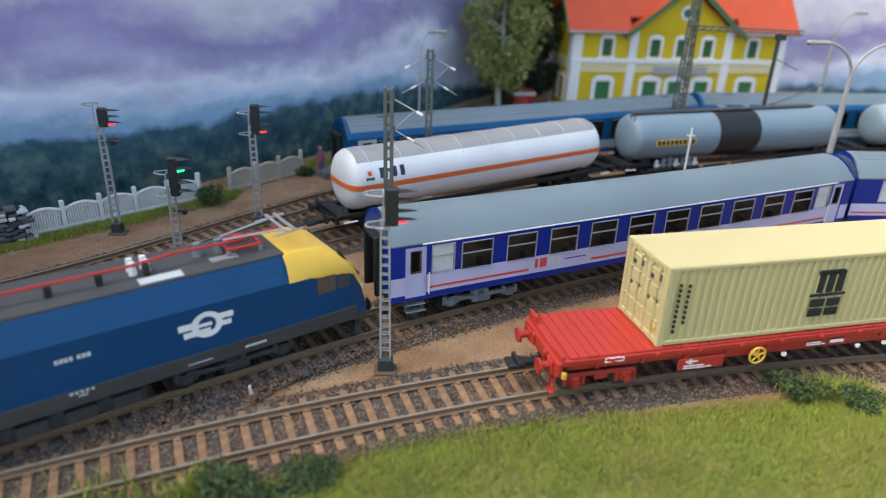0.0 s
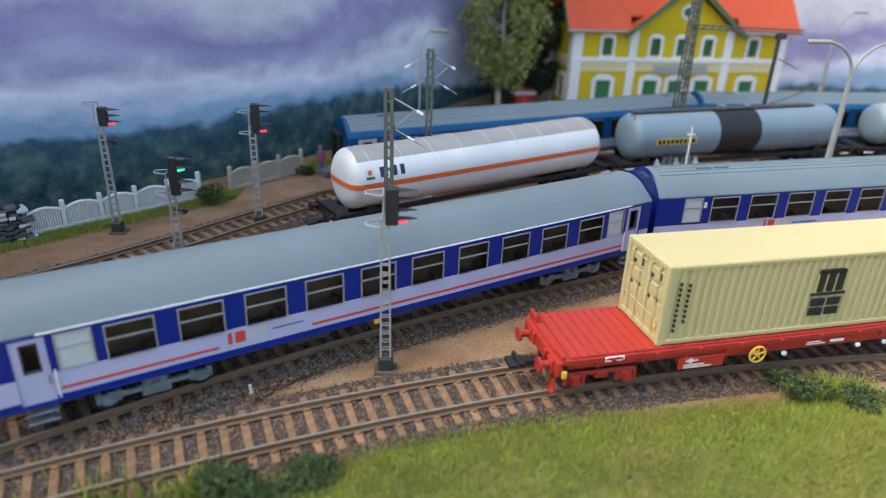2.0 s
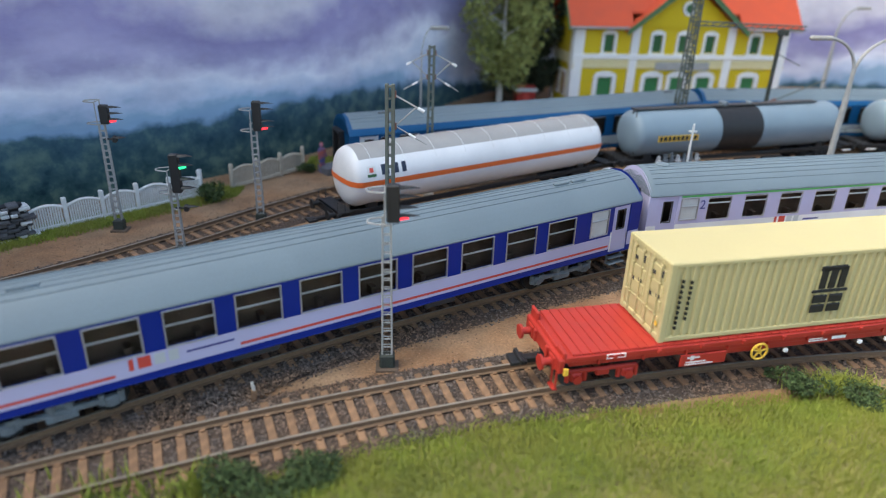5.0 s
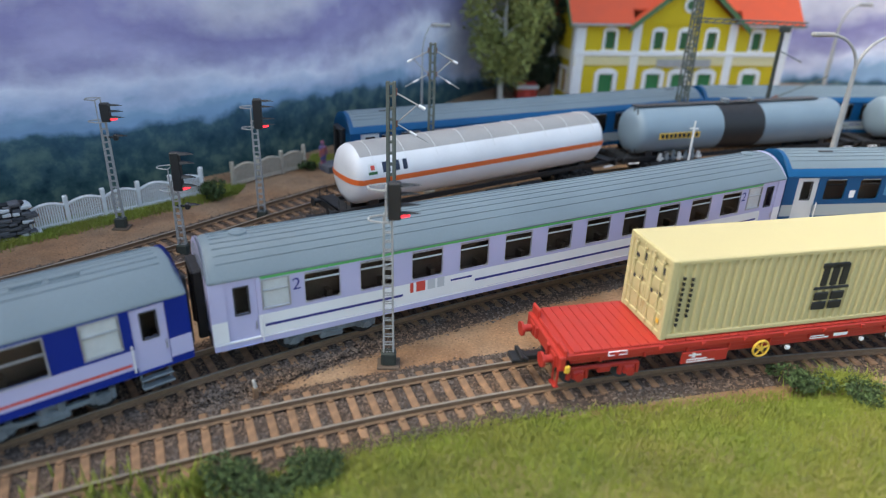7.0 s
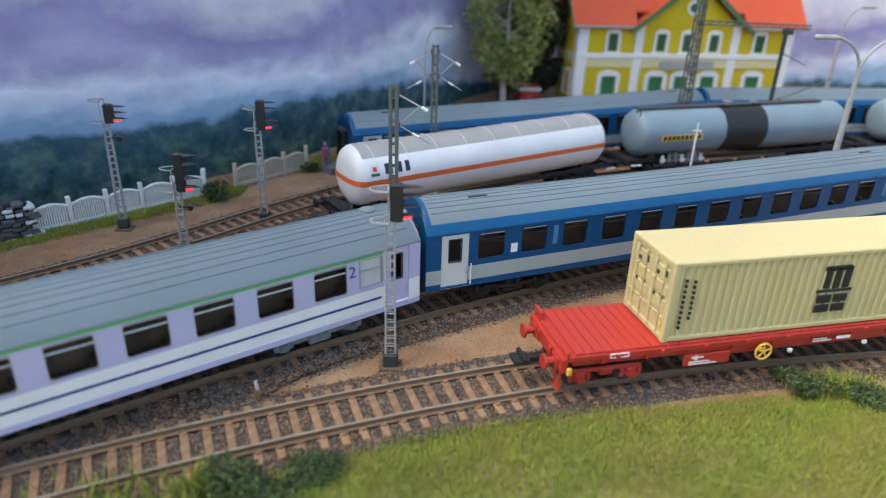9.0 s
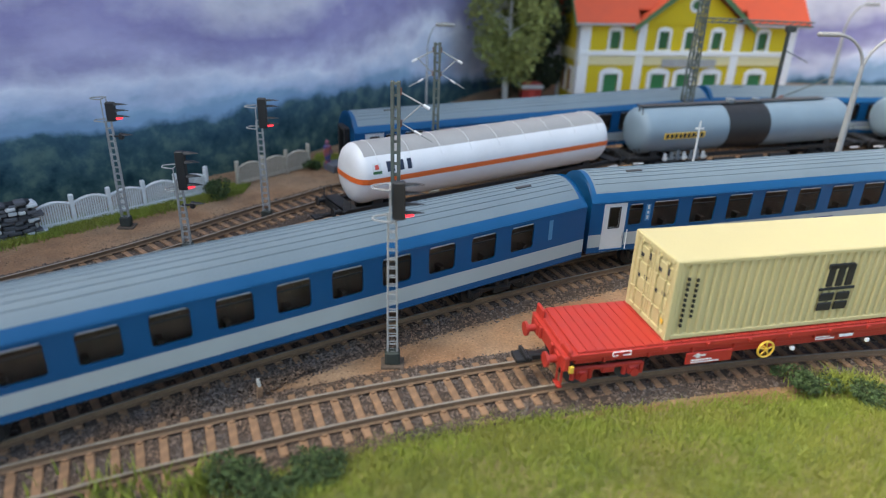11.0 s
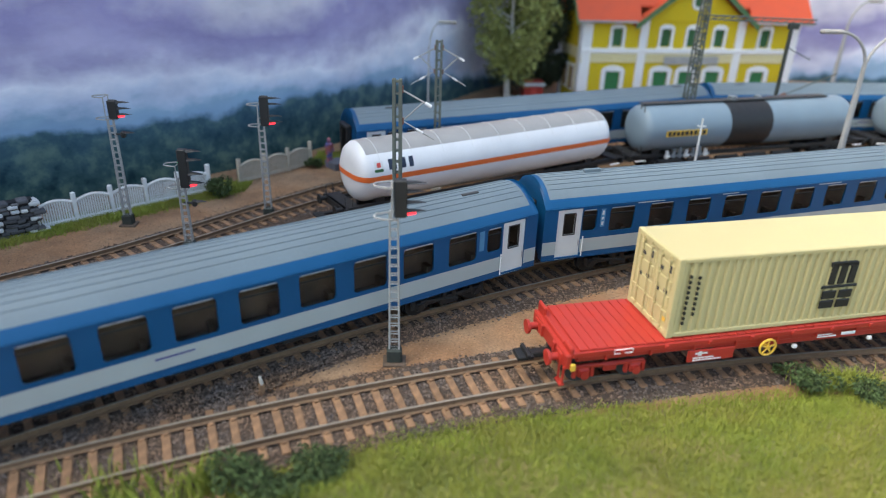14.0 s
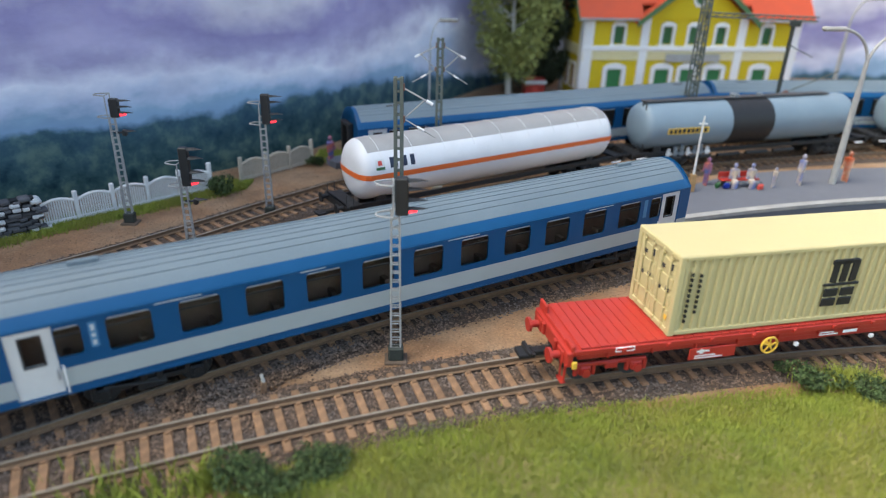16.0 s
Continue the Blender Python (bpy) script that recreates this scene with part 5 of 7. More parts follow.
def locomotive():
    L = 212.0
    lo = thing("electric_locomotive", "blue electric locomotive with yellow cab roof and grey underframe", "locomotive")
    W = 16.4
    h = L / 2

    def section(x, sx, zt, wide=1.0):
        """One upright section: sill, waist, shoulder and roof."""
        w = W * wide
        return [(x, -w, 12.6), (x, -w, 33.0 if zt > 36 else min(33.0, zt - 3)), (x, -w + 4.6 * sx, min(41.5, zt)), (x, w - 4.6 * sx, min(41.5, zt)), (x, w, 33.0 if zt > 36 else min(33.0, zt - 3)), (x, w, 12.6)]

    body = MB()
    body.rings([section(-h + 32, 1, 41.5), section(h - 32, 1, 41.5)])
    part("body_shell", body, "loco_blue", lo, "deep blue body with sloped shoulders")
    for sgn in (-1, 1):
        cabm = MB()
        rows = ((32, 41.5, 1.0), (24, 41.6, 1.0), (18, 40.8, 0.995), (12, 38.2, 0.98), (7, 33.6, 0.95), (3.4, 27.0, 0.90), (1.2, 20.0, 0.86), (0.6, 14.0, 0.84), (0.6, 12.6, 0.84))
        def arc(d, zt, wd, low):
            w = W * wd
            sh = max(low + 0.4, min(33.0, zt - 2.2))
            return [(sgn * (h - d), y, z) for y, z in ((-w, low), (-w, sh), (-w + 1.6, (sh + zt) / 2 + 1.0), (-w + 4.6, zt), (w - 4.6, zt), (w - 1.6, (sh + zt) / 2 + 1.0), (w, sh), (w, low))]
        cabm.rings([arc(d, zt, wd, 12.4) for d, zt, wd in rows])
        part("cab", cabm, "loco_blue", lo, "rounded blue cab")
        hood = MB()
        rws = rows[:-2]
        for d, zt, wd in rws:
            w = W * wd + 0.12
            sh = max(12.8, min(33.0, zt - 2.2)) - 0.2
            lowz = sh if d > 20 else sh - 1.5
            hood.v.extend([(sgn * (h - d + 0.15), y, z) for y, z in ((-w, lowz), (-w, sh), (-w + 1.6, (sh + zt) / 2 + 1.15), (-w + 4.6, zt + 0.2), (w - 4.6, zt + 0.2), (w - 1.6, (sh + zt) / 2 + 1.15), (w, sh), (w, lowz))])
        for i in range(len(rws) - 1):
            for k in range(7):
                hood.f.append((i * 8 + k, i * 8 + k + 1, i * 8 + 8 + k + 1, i * 8 + 8 + k))
                hood.mi.append(0)
        part("cab_roof", hood, "yellow", lo, "warm yellow cab roof and front", smooth=True)
        ws = MB()
        ws.add([(sgn * (h - 11.4), -12.2, 37.9), (sgn * (h - 11.4), 12.2, 37.9), (sgn * (h - 3.4), 13.4, 27.6), (sgn * (h - 3.4), -13.4, 27.6),
                (sgn * (h - 10.8), -12.2, 38.5), (sgn * (h - 10.8), 12.2, 38.5), (sgn * (h - 2.8), 13.4, 28.0), (sgn * (h - 2.8), -13.4, 28.0)],
               [(0, 1, 2, 3), (4, 5, 6, 7), (0, 1, 5, 4), (2, 3, 7, 6), (1, 2, 6, 5), (0, 3, 7, 4)])
        part("windscreen", ws, "signal_black", lo, "dark sloping windscreen")
        for side in (-1, 1):
            sw = MB().box(*sorted((sgn * (h - 21.5), sgn * (h - 14.5))), *sorted((side * (W - 0.3), side * (W + 0.1))), 25.6, 32.0)
            part("cab_window", sw, "interior", lo, "brown tinted cab side window")
            part("cab_window", MB().box(*sorted((sgn * (h - 13.6), sgn * (h - 8.6))), *sorted((side * (W - 0.9), side * (W - 0.25))), 25.6, 30.6), "dark_grey", lo)
            lm = MB().tube((sgn * (h - 1.4), side * 10, 20.5), (sgn * (h - 0.4), side * 10, 20.5), 1.7, n=12)
            part("headlight", lm, "off_white", lo)
        wp = MB()
        for yy in (-5, 5):
            wp.pipe([(sgn * (h - 2.6), yy, 27.6), (sgn * (h - 5.0), yy + 3, 33.5)], 0.22, n=5)
        part("wiper", wp, "black", lo)
        bf = MB()
        bf.cbox(*sorted((sgn * (h - 6), sgn * (h - 0.4))), -W * 0.9, W * 0.9, 8.4, 13.2, 0.8)
        part("front_skirt", bf, "dark_grey", lo, "dark grey buffer beam skirt")
        buffers(lo, sgn * (h - 0.5), sgn * 0.7)
        bogie(lo, sgn * 55, mats=("dark_grey", "black"), base=34.0, label="dark grey locomotive bogie")
        part("snow_plough", MB().cbox(*sorted((sgn * (h - 5), sgn * (h - 2.5))), -13, 13, 2.2, 7.0, 0.5), "dark_grey", lo)
    sk = MB()
    sk.cbox(-h + 6, h - 6, -W - 0.15, W + 0.15, 11.0, 17.0, 0.5)
    part("underframe", sk, "dark_grey", lo, "dark grey side skirt")
    un_ = MB()
    un_.cbox(-26, 26, -12, 12, 3.0, 8.2, 0.8)
    for k in range(4):
        un_.cbox(-24 + k * 13, -15 + k * 13, -14, 14, 4.0, 8.0, 0.5)
    part("equipment_box", un_, "dark_grey", lo)
    rf = MB()
    rf.cbox(-h + 32, h - 31, -11.8, 11.8, 41.2, 42.4, 0.3)
    roof = part("roof", rf, "loco_grey", lo, "matt dark grey roof deck")
    bus = [(-h + 40, -4.5, 46.4), (h - 78, -4.5, 46.4), (h - 64, -3.0, 47.0), (h - 40, -2.0, 46.2)]
    part("roof_cable", MB().pipe(bus, 0.5, n=6), "red_paint", roof, "red roof cable")
    for k in range(8):
        x = -h + 44 + k * 13.5
        part("insulator", MB().cbox(x - 1.0, x + 1.0, -5.5, -3.5, 42.3, 45.9, 0.3), "black", roof)
    for dx in (73, 77):
        for yy in (-2.5, 1.0):
            part("insulator", MB().tube((h - dx, yy, 42.3), (h - dx, yy, 46.6), 1.3, 1.0, n=10), "white", roof, "white ceramic insulator")
    part("roof_plate", MB().box(h - 77, h - 64, -11.2, -7.0, 42.35, 42.7), "loco_mark_grey", roof, "pale grey roof plate")
    part("roof_plate", MB().box(h - 54, h - 45, -7, -3.6, 42.35, 42.75), "alu", roof)
    for x in (h - 56, h - 49):
        part("insulator", MB().tube((x, 1, 42.3), (x, 1, 47), 1.7, 1.4, n=10), "bogie_grey", roof)
    for sgn in (1, -1):
        pf = MB()
        px0 = sgn * (h - 42)
        pf.cbox(px0 - 6, px0 + 6, -5.4, -4.4, 44.2, 45.2, 0.2).cbox(px0 - 6, px0 + 6, 4.4, 5.4, 44.2, 45.2, 0.2)
        pf.cbox(px0 - 6, px0 - 5, -5, 5, 44.2, 45.2, 0.2).cbox(px0 + 5, px0 + 6, -5, 5, 44.2, 45.2, 0.2)
        pf.cbox(px0 - 3, px0 + 1, -2, 2, 45, 47.4, 0.5)
        pf.tube((px0 - 5, 0, 45.6), (px0 + sgn * 16, 0, 47.0), 0.6, n=6)
        pg = part("pantograph", pf, "red_paint", roof, "folded red pantograph")
        for yy in (-5, 5):
            for xx in (-5.5, 5.5):
                part("insulator", MB().tube((px0 + xx, yy, 42.3), (px0 + xx, yy, 44.3), 0.9, n=8), "bogie_grey", pg)
        hd = MB()
        hd.tube((px0 + sgn * 14, -6, 48.6), (px0 - sgn * 6, -1.5, 47.2), 0.4, n=6).tube((px0 + sgn * 14, 6, 48.6), (px0 - sgn * 6, 1.5, 47.2), 0.4, n=6)
        hd.cbox(*sorted((px0 + sgn * 13, px0 + sgn * 14.2)), -9, 9, 48.2, 49.2, 0.3).cbox(*sorted((px0 + sgn * 16, px0 + sgn * 17.2)), -9, 9, 48.2, 49.2, 0.3)
        for yy in (-8, 8):
            hd.tube((px0 + sgn * 9, yy, 47.4), (px0 + sgn * 20, yy, 48.4), 0.35, n=6)
        part("contact_head", hd, "alu", pg, "silver contact strips and horns")
    for side in (-1, 1):
        y0, y1 = sorted((side * (W - 0.1), side * (W + 0.08)))
        pan = MB()
        x0 = h - 46
        ys, ze = W - 1.2, 34.9
        yt, zt2 = W - 4.1, 40.4
        for d0, d1, e0, e1 in ((0, 13, 0.0, 0.08), (0, 13, 0.92, 1.0), (0, 0.5, 0, 1), (12.5, 13, 0, 1)):
            q = []
            for dx, e in ((d0, e0), (d1, e0), (d1, e1), (d0, e1)):
                q.append((x0 + dx, side * (ys + (yt - ys) * e + 0.22), ze + (zt2 - ze) * e + 0.12))
            pan.add(q + [(a, b - side * 0.4, c - 0.3) for a, b, c in q], [(0, 1, 2, 3), (0, 1, 5, 4), (1, 2, 6, 5), (2, 3, 7, 6), (3, 0, 4, 7)])
        part("access_panel", pan, "coach_blue_paint", lo)
        # winged wheel emblem as plain shapes
        ex, ez = (h - 60.5) if side < 0 else -(h - 60.5), 26.2
        em = MB()
        ring = []
        for k in range(33):
            a = 2 * math.pi * k / 32
            ring.append((math.cos(a), math.sin(a)))
        yy = side * (W + 0.1)
        n0 = len(em.v)
        for c, s in ring[:-1]:
            em.v.append((ex + 5.0 * c, yy, ez + 4.6 * s))
            em.v.append((ex + 2.9 * c, yy, ez + 2.8 * s))
        for k in range(32):
            j = (k + 1) % 32
            em.f.append((2 * k, 2 * j, 2 * j + 1, 2 * k + 1))
            em.mi.append(0)
        em.box(ex - 9.0, ex - 3.0, *sorted((yy, yy + side * 0.03)), ez - 0.4, ez + 1.8).box(ex - 7.6, ex + 1.0, *sorted((yy, yy + side * 0.04)), ez - 3.2, ez - 1.2)
        em.box(ex + 3.0, ex + 8.6, *sorted((yy, yy + side * 0.03)), ez + 0.8, ez + 2.8).box(ex + 3.5, ex + 7.8, *sorted((yy, yy + side * 0.04)), ez - 1.8, ez + 0.0)
        em.cbox(ex - 4.2, ex + 1.6, *sorted((yy - side * 0.05, yy + side * 0.035)), ez - 0.5, ez + 0.7, 0.02)
        part("emblem", em, "white", lo, "white winged ring emblem")
        nb = MB()
        for k in range(4):
            nb.box(2.4 + k * 1.25, 3.35 + k * 1.25, *sorted((yy - side * 0.05, yy + side * 0.02)), 26.7, 28.0)
        for k in range(3):
            nb.box(8.2 + k * 1.3, 9.2 + k * 1.3, *sorted((yy - side * 0.05, yy + side * 0.02)), 26.7, 28.0)
        part("number_bars", nb, "off_white", lo, "white number bars")
        nb2 = MB()
        for k, w in enumerate((2.4, 2.2, 2.0, 2.0, 2.0)):
            nb2.box(4.3 + k * 1.45, 4.3 + k * 1.45 + w * 0.42, *sorted((yy, yy + side * 0.1)), 15.3, 16.2)
        nb2.box(6.5, 9, *sorted((yy, yy + side * 0.1)), 14.2, 14.7).box(38, 46, *sorted((yy + side * 0.02, yy + side * 0.1)), 13.2, 13.6).box(57, 64.5, *sorted((yy + side * 0.02, yy + side * 0.1)), 13.4, 14.3)
        part("lettering", nb2, "loco_mark_grey", lo)
    MOVERS.append((lo, -3.0 - h, 55))
    return lo


locomotive()

# ---- signals, masts and lamps ----


def lattice(mb, h, half0, half1, n, r=0.32, z0=0.0, thick=0.32):
    """A narrow two-legged lattice ladder mast along z with cross bars."""
    for s in (-1, 1):
        for d in (-1, 1):
            mb.tube((s * half0, d * half0 * 0.5, z0), (s * half1, d * half1 * 0.5, h), thick, n=5)
    for k in range(n + 1):
        z = z0 + (h - z0) * k / n
        w = half0 + (half1 - half0) * k / n
        for d in (-1, 1):
            mb.tube((-w, d * w * 0.5, z), (w, d * w * 0.5, z), r * 0.8, n=5)
        for s in (-1, 1):
            mb.tube((s * w, -w * 0.5, z), (s * w, w * 0.5, z), r * 0.8, n=5)
    return mb


def hood(mb, x, y, z, ln=7.0, r=1.6):
    """A lamp hood: a tapering half shell over a lens."""
    n = 10
    o = len(mb.v)
    for dx, rr, cut in ((0.0, r, 0.95), (ln * 0.55, r * 0.9, 0.75), (ln, r * 0.5, 0.35)):
        for k in range(n + 1):
            a = math.pi * (0.5 + (k / n - 0.5) * 0.95 * cut)
            mb.v.append((x + dx, y + rr * math.cos(a), z + rr * math.sin(a)))
    for i in range(2):
        for k in range(n):
            mb.f.append((o + i * (n + 1) + k, o + i * (n + 1) + k + 1, o + (i + 1) * (n + 1) + k + 1, o + (i + 1) * (n + 1) + k))
            mb.mi.append(0)
    return mb


SLIDERS = []


def signal(x, y, rz, h, head_z, lamps, lit, label, ring=True, shunt=None, lean=0.0, split=None, pitch=3.0):
    """A lattice signal mast with hooded lamps facing along its own +x."""
    sg = thing("railway_signal", label, "railway signal", at_mm(x, y, GROUND_Z, rz, 0, lean), group="railway signals")
    base = MB().cbox(-4.2, 4.2, -3.6, 3.6, -0.3, 1.0, 0.3)
    part("base_plate", base, "timber_dark", sg, "dark brown base plate")
    ft = MB().cbox(-2.6, 2.6, -2.2, 2.2, 0.8, 6.2, 0.5)
    for k in range(3):
        ft.cbox(-2.8, 2.8, -1.8 + k * 1.4, -1.3 + k * 1.4, 0.9, 5.6, 0.15)
    part("footing", ft, "footing_green", sg, "dark grey-green ribbed footing")
    part("mast", lattice(MB(), h, 1.75, 1.35, max(int(h / 3.6), 4), z0=6.0, thick=0.36), "mast_grey", sg, "light grey lattice mast")
    if ring:
        pf = MB()
        for z in (head_z - 1.5, head_z + 9.5):
            pts = [(-1.2 - 4.4 * math.sin(a * math.pi / 10) * 1.0 - (1.0 if 2 < a < 8 else 0), 3.4 * math.cos(a * math.pi / 10), z) for a in range(11)]
            pf.pipe([(-0.5, 3.4, z)] + pts + [(-0.5, -3.4, z)], 0.34, n=5)
        for yy in (-3.0, 3.0):
            pf.tube((-0.6, yy, head_z - 1.5), (-0.6, yy, head_z + 9.5), 0.3, n=5)
        pf.tube((-0.6, -3.4, head_z + 9.5), (-0.6, 3.4, head_z + 9.5), 0.3, n=5)
        part("work_cage", pf, "mast_grey", sg, "light grey service cage hoops")
    zs = [head_z + (lamps - 1 - k) * pitch for k in range(lamps)]
    if split:
        zs = [z + (split if k < 2 else 0) for k, z in enumerate(zs)]
    hb = MB().cbox(0.0, 4.4, -1.6, 1.6, zs[-1] - 1.7, zs[0] + 1.7, 0.5)
    head = part("lamp_housing", hb, "signal_black", sg, "black lamp housing")
    for k, z in enumerate(zs):
        hd = hood(MB(), 4.3, 0, z, 6.6, pitch * 0.42)
        hm = "signal_black"
        part("lamp_hood", hd, hm, head, "black lamp hood", fix=False)
        if k in lit:
            ln = MB().tube((3.6, 0, z - 0.35), (7.3, 0, z - 0.2), pitch * 0.33, 0.5, n=12)
            ob = part("lens", ln, lit[k][0], head, "lit " + lit[k][0].split("_")[1] + " signal lens")
            if lit[k][1]:
                SLIDERS.append((ob, lit[k][1]))
    if shunt:
        sm = MB().cbox(4.0, 6.2, -1.3, 1.3, shunt - 1.6, shunt + 1.6, 0.5).tube((0, 0, shunt), (4.2, 0, shunt), 0.5, n=6)
        s2 = part("shunting_lamp", sm, "signal_black", sg, "small black side lamp")
        part("lamp_hood", hood(MB(), 6.0, 0, shunt + 0.2, 5.0, 1.3), "signal_black", s2, fix=False)
    return sg


signal(-172.6, 322.2, 4, 57, 59.0, 3, {2: ("lamp_red", 0)}, "lattice railway signal showing red, beside the outer track", ring=True, shunt=49.5, lean=0)
signal(-102.0, 339.0, 4, 56, 53.8, 4, {3: ("lamp_red", 0)}, "lattice railway signal with red lamp between tracks", ring=True, split=3.2)
signal(-128.0, 291.5, 2, 38, 35.4, 4, {1: ("lamp_green", "early"), 3: ("lamp_red", "late")}, "lattice railway signal that changes from green to red", shunt=26.0, split=2.6, pitch=4.2)
signal(-19.6, 204.6, 4, 60, 59.6, 4, {3: ("lamp_red", 0)}, "lattice railway signal showing red between the tracks", split=0.8)


def catenary_mast(x, y, rz, h, label, arms=1):
    """An H-section overhead line mast with rungs and a cantilever arm along its own +x."""
    cm = thing("catenary_mast", label, "catenary mast", at_mm(x, y, GROUND_Z, rz), group="catenary masts")
    part("footing", MB().cbox(-3.2, 3.2, -3.2, 3.2, -0.2, 3.0, 0.4), "concrete", cm)
    ms = MB()
    for s in (-1, 1):
        ms.cbox(s * 1.35 - 0.75, s * 1.35 + 0.75, -1.3, 1.3, 2.5, h, 0.15)
    n = int(h / 5.2)
    for k in range(n + 1):
        z = 4 + (h - 5) * k / n
        ms.cbox(-1.0, 1.0, -1.1, 1.1, z - 0.45, z + 0.45, 0.1)
    part("post", ms, "mast_green", cm, "grey-green steel post with rungs")
    for d in range(arms):
        sgn = 1 if d == 0 else -1
        za, zb = h - 4.5, h - 17.5
        part("insulator", MB().tube((sgn * 1.8, 0, za - 1.2), (sgn * 1.8, 0, za + 1.8), 1.0, n=8).tube((sgn * 1.8, 0, zb - 1.6), (sgn * 1.8, 0, zb + 1.2), 1.1, n=8), "insulator", cm, "red-brown insulator")
        part("cantilever", MB().pipe([(sgn * 2, 0, za), (sgn * 14, 0, za - 6.4)], 0.42, n=6).pipe([(sgn * 11.0, 0, za - 5.0), (sgn * 2.4, 0, zb)], 0.32, n=6), "mast_grey", cm, "pale cantilever tube")
        part("insulator", MB().tube((sgn * 11.8, 0, za - 5.2), (sgn * 14.5, 0, za - 6.7), 0.75, n=8), "white", cm, "white insulator")
        part("steady_arm", MB().pipe([(sgn * 2, 0, zb), (sgn * 16, 0, zb - 8)], 0.3, n=6), "mast_grey", cm)
        part("insulator", MB().tube((sgn * 8.0, 0, zb - 3.4), (sgn * 11.0, 0, zb - 5.2), 0.55, n=8), "white", cm)
    return cm


catenary_mast(-25.3, 280.0, 0, 89.5, "grey-green overhead line mast with cantilever arm")
catenary_mast(-11.4, 393.0, 0, 91.5, "overhead line mast with arms on both sides", arms=2)


def portal_mast():
    pm = thing("portal_mast", "tall lattice overhead line portal mast with cross beam", "catenary mast", at_mm(171, 495, GROUND_Z, 8))
    part("footing", MB().cbox(-5, 5, -5, 5, -0.2, 4, 0.4), "concrete", pm)
    ms = MB()
    h = 132
    for sx in (-1, 1):
        for sy in (-1, 1):
            ms.tube((sx * 3.6, sy * 3.2, 3), (sx * 2.2, sy * 2.0, h), 0.75, n=5)
    for k in range(22):
        z0, z1 = 4 + k * 5.8, 4 + (k + 1) * 5.8
        f0, f1 = 3.6 - 1.4 * z0 / h, 3.6 - 1.4 * z1 / h
        s = 1 if k % 2 else -1
        ms.tube((-s * f0, -f0 * 0.9, z0), (s * f1, -f1 * 0.9, z1), 0.55, n=5).tube((-s * f0, f0 * 0.9, z0), (s * f1, f1 * 0.9, z1), 0.55, n=5)
        ms.tube((f0, -s * f0 * 0.9, z0), (f1, s * f1 * 0.9, z1), 0.55, n=5)
    part("post", ms, "mast_green", pm, "green-grey lattice post")
    bm_ = MB()
    z = 99
    for dz in (0, 2.6):
        bm_.tube((0, 0, z + dz), (86, 0, z + dz - 2), 0.6, n=5)
    for k in range(14):
        bm_.tube((k * 6, 0, z - k * 0.14), (k * 6 + 6, 0, z + 2.6 - k * 0.14), 0.4, n=5)
    part("cross_beam", bm_, "mast_green", pm, "slim lattice cross beam")
    dp = MB().cbox(66.6, 69.0, -1.2, 1.2, 40, 98, 0.4).cbox(65, 73, -1.4, 1.4, 93, 97, 0.4)
    part("drop_post", dp, "footing_green", pm, "hanging drop post")
    part("insulator", MB().tube((69, 0, 44), (75, 0, 47), 1.4, n=8), "insulator", pm)
    part("cantilever", MB().tube((73, 0, 46), (112, 0, 62), 0.5, n=6).tube((69, 0, 80), (88, 0, 72), 0.4, n=6), "mast_green", pm)


portal_mast()


def street_lamp(x, y, z, rz, h, arms, label, reach=22.0, thin=1.0):
    sl = thing("street_lamp", label, "street lamp", at_mm(x, y, z, rz), group="station lamps")
    part("pole", MB().tube((0, 0, 0), (0, 0, h * 0.62), 2.1 * thin, 1.7 * thin, n=12).tube((0, 0, h * 0.62), (0, 0, h * 0.8), 1.5 * thin, 1.2 * thin, n=12), "mast_grey", sl, "light grey concrete pole")
    for sgn in arms:
        pts = [(sgn * reach * (1 - math.cos(a * math.pi / 16)), 0, h * 0.76 + h * 0.22 * math.sin(a * math.pi / 16)) for a in range(9)]
        part("arm", MB().pipe(pts, 0.9 * thin, n=8), "mast_grey", sl, "curved lamp arm")
        ex, ez = pts[-1][0], pts[-1][2]
        hd = MB().cbox(*sorted((ex - sgn * 2, ex + sgn * 12)), -2.2, 2.2, ez - 1.2, ez + 1.4, 0.9)
        part("lamp_head", hd, "concrete", sl, "grey-brown lamp head")
    return sl


street_lamp(241, 409, 3.4, 10, 96, (-1, 1), "double-armed grey platform lamp")
street_lamp(352, 640, GROUND_Z, 10, 108, (1,), "single-armed lamp behind the tracks", reach=16)
street_lamp(-22, 500, GROUND_Z, 10, 92, (1,), "thin lamp behind the parked coaches", reach=8, thin=0.45)
wp = thing("sign_post", "white post with cross arm on the platform", "post", at_mm(143, 384, 3.4))
part("post", MB().tube((0, 0, 0), (0, 0, 46), 0.8, 0.6, n=8), "off_white", wp)
part("cross_arm", MB().cbox(-2.6, 2.6, -0.4, 0.4, 41, 42, 0.2), "off_white", wp)
part("footing", MB().cbox(-1.8, 1.8, -1.6, 1.6, -0.1, 11, 0.4), "timber", wp, "brown post base")
pg = thing("marker_post", "small weathered white and brown marker post beside the track", "post", at_mm(-62.2, 181.0, GROUND_Z, 20, 0, 3))
part("post", MB().cbox(-1.0, 1.0, -0.8, 0.8, -0.2, 5.4, 0.3), "sleeper", pg)
part("cap", MB().tube((0.0, 0, 5.2), (-0.6, 0, 8.2), 0.7, 0.5, n=8), "birch", pg, "whitish top")

# ---- fences, stone stack, plants ----


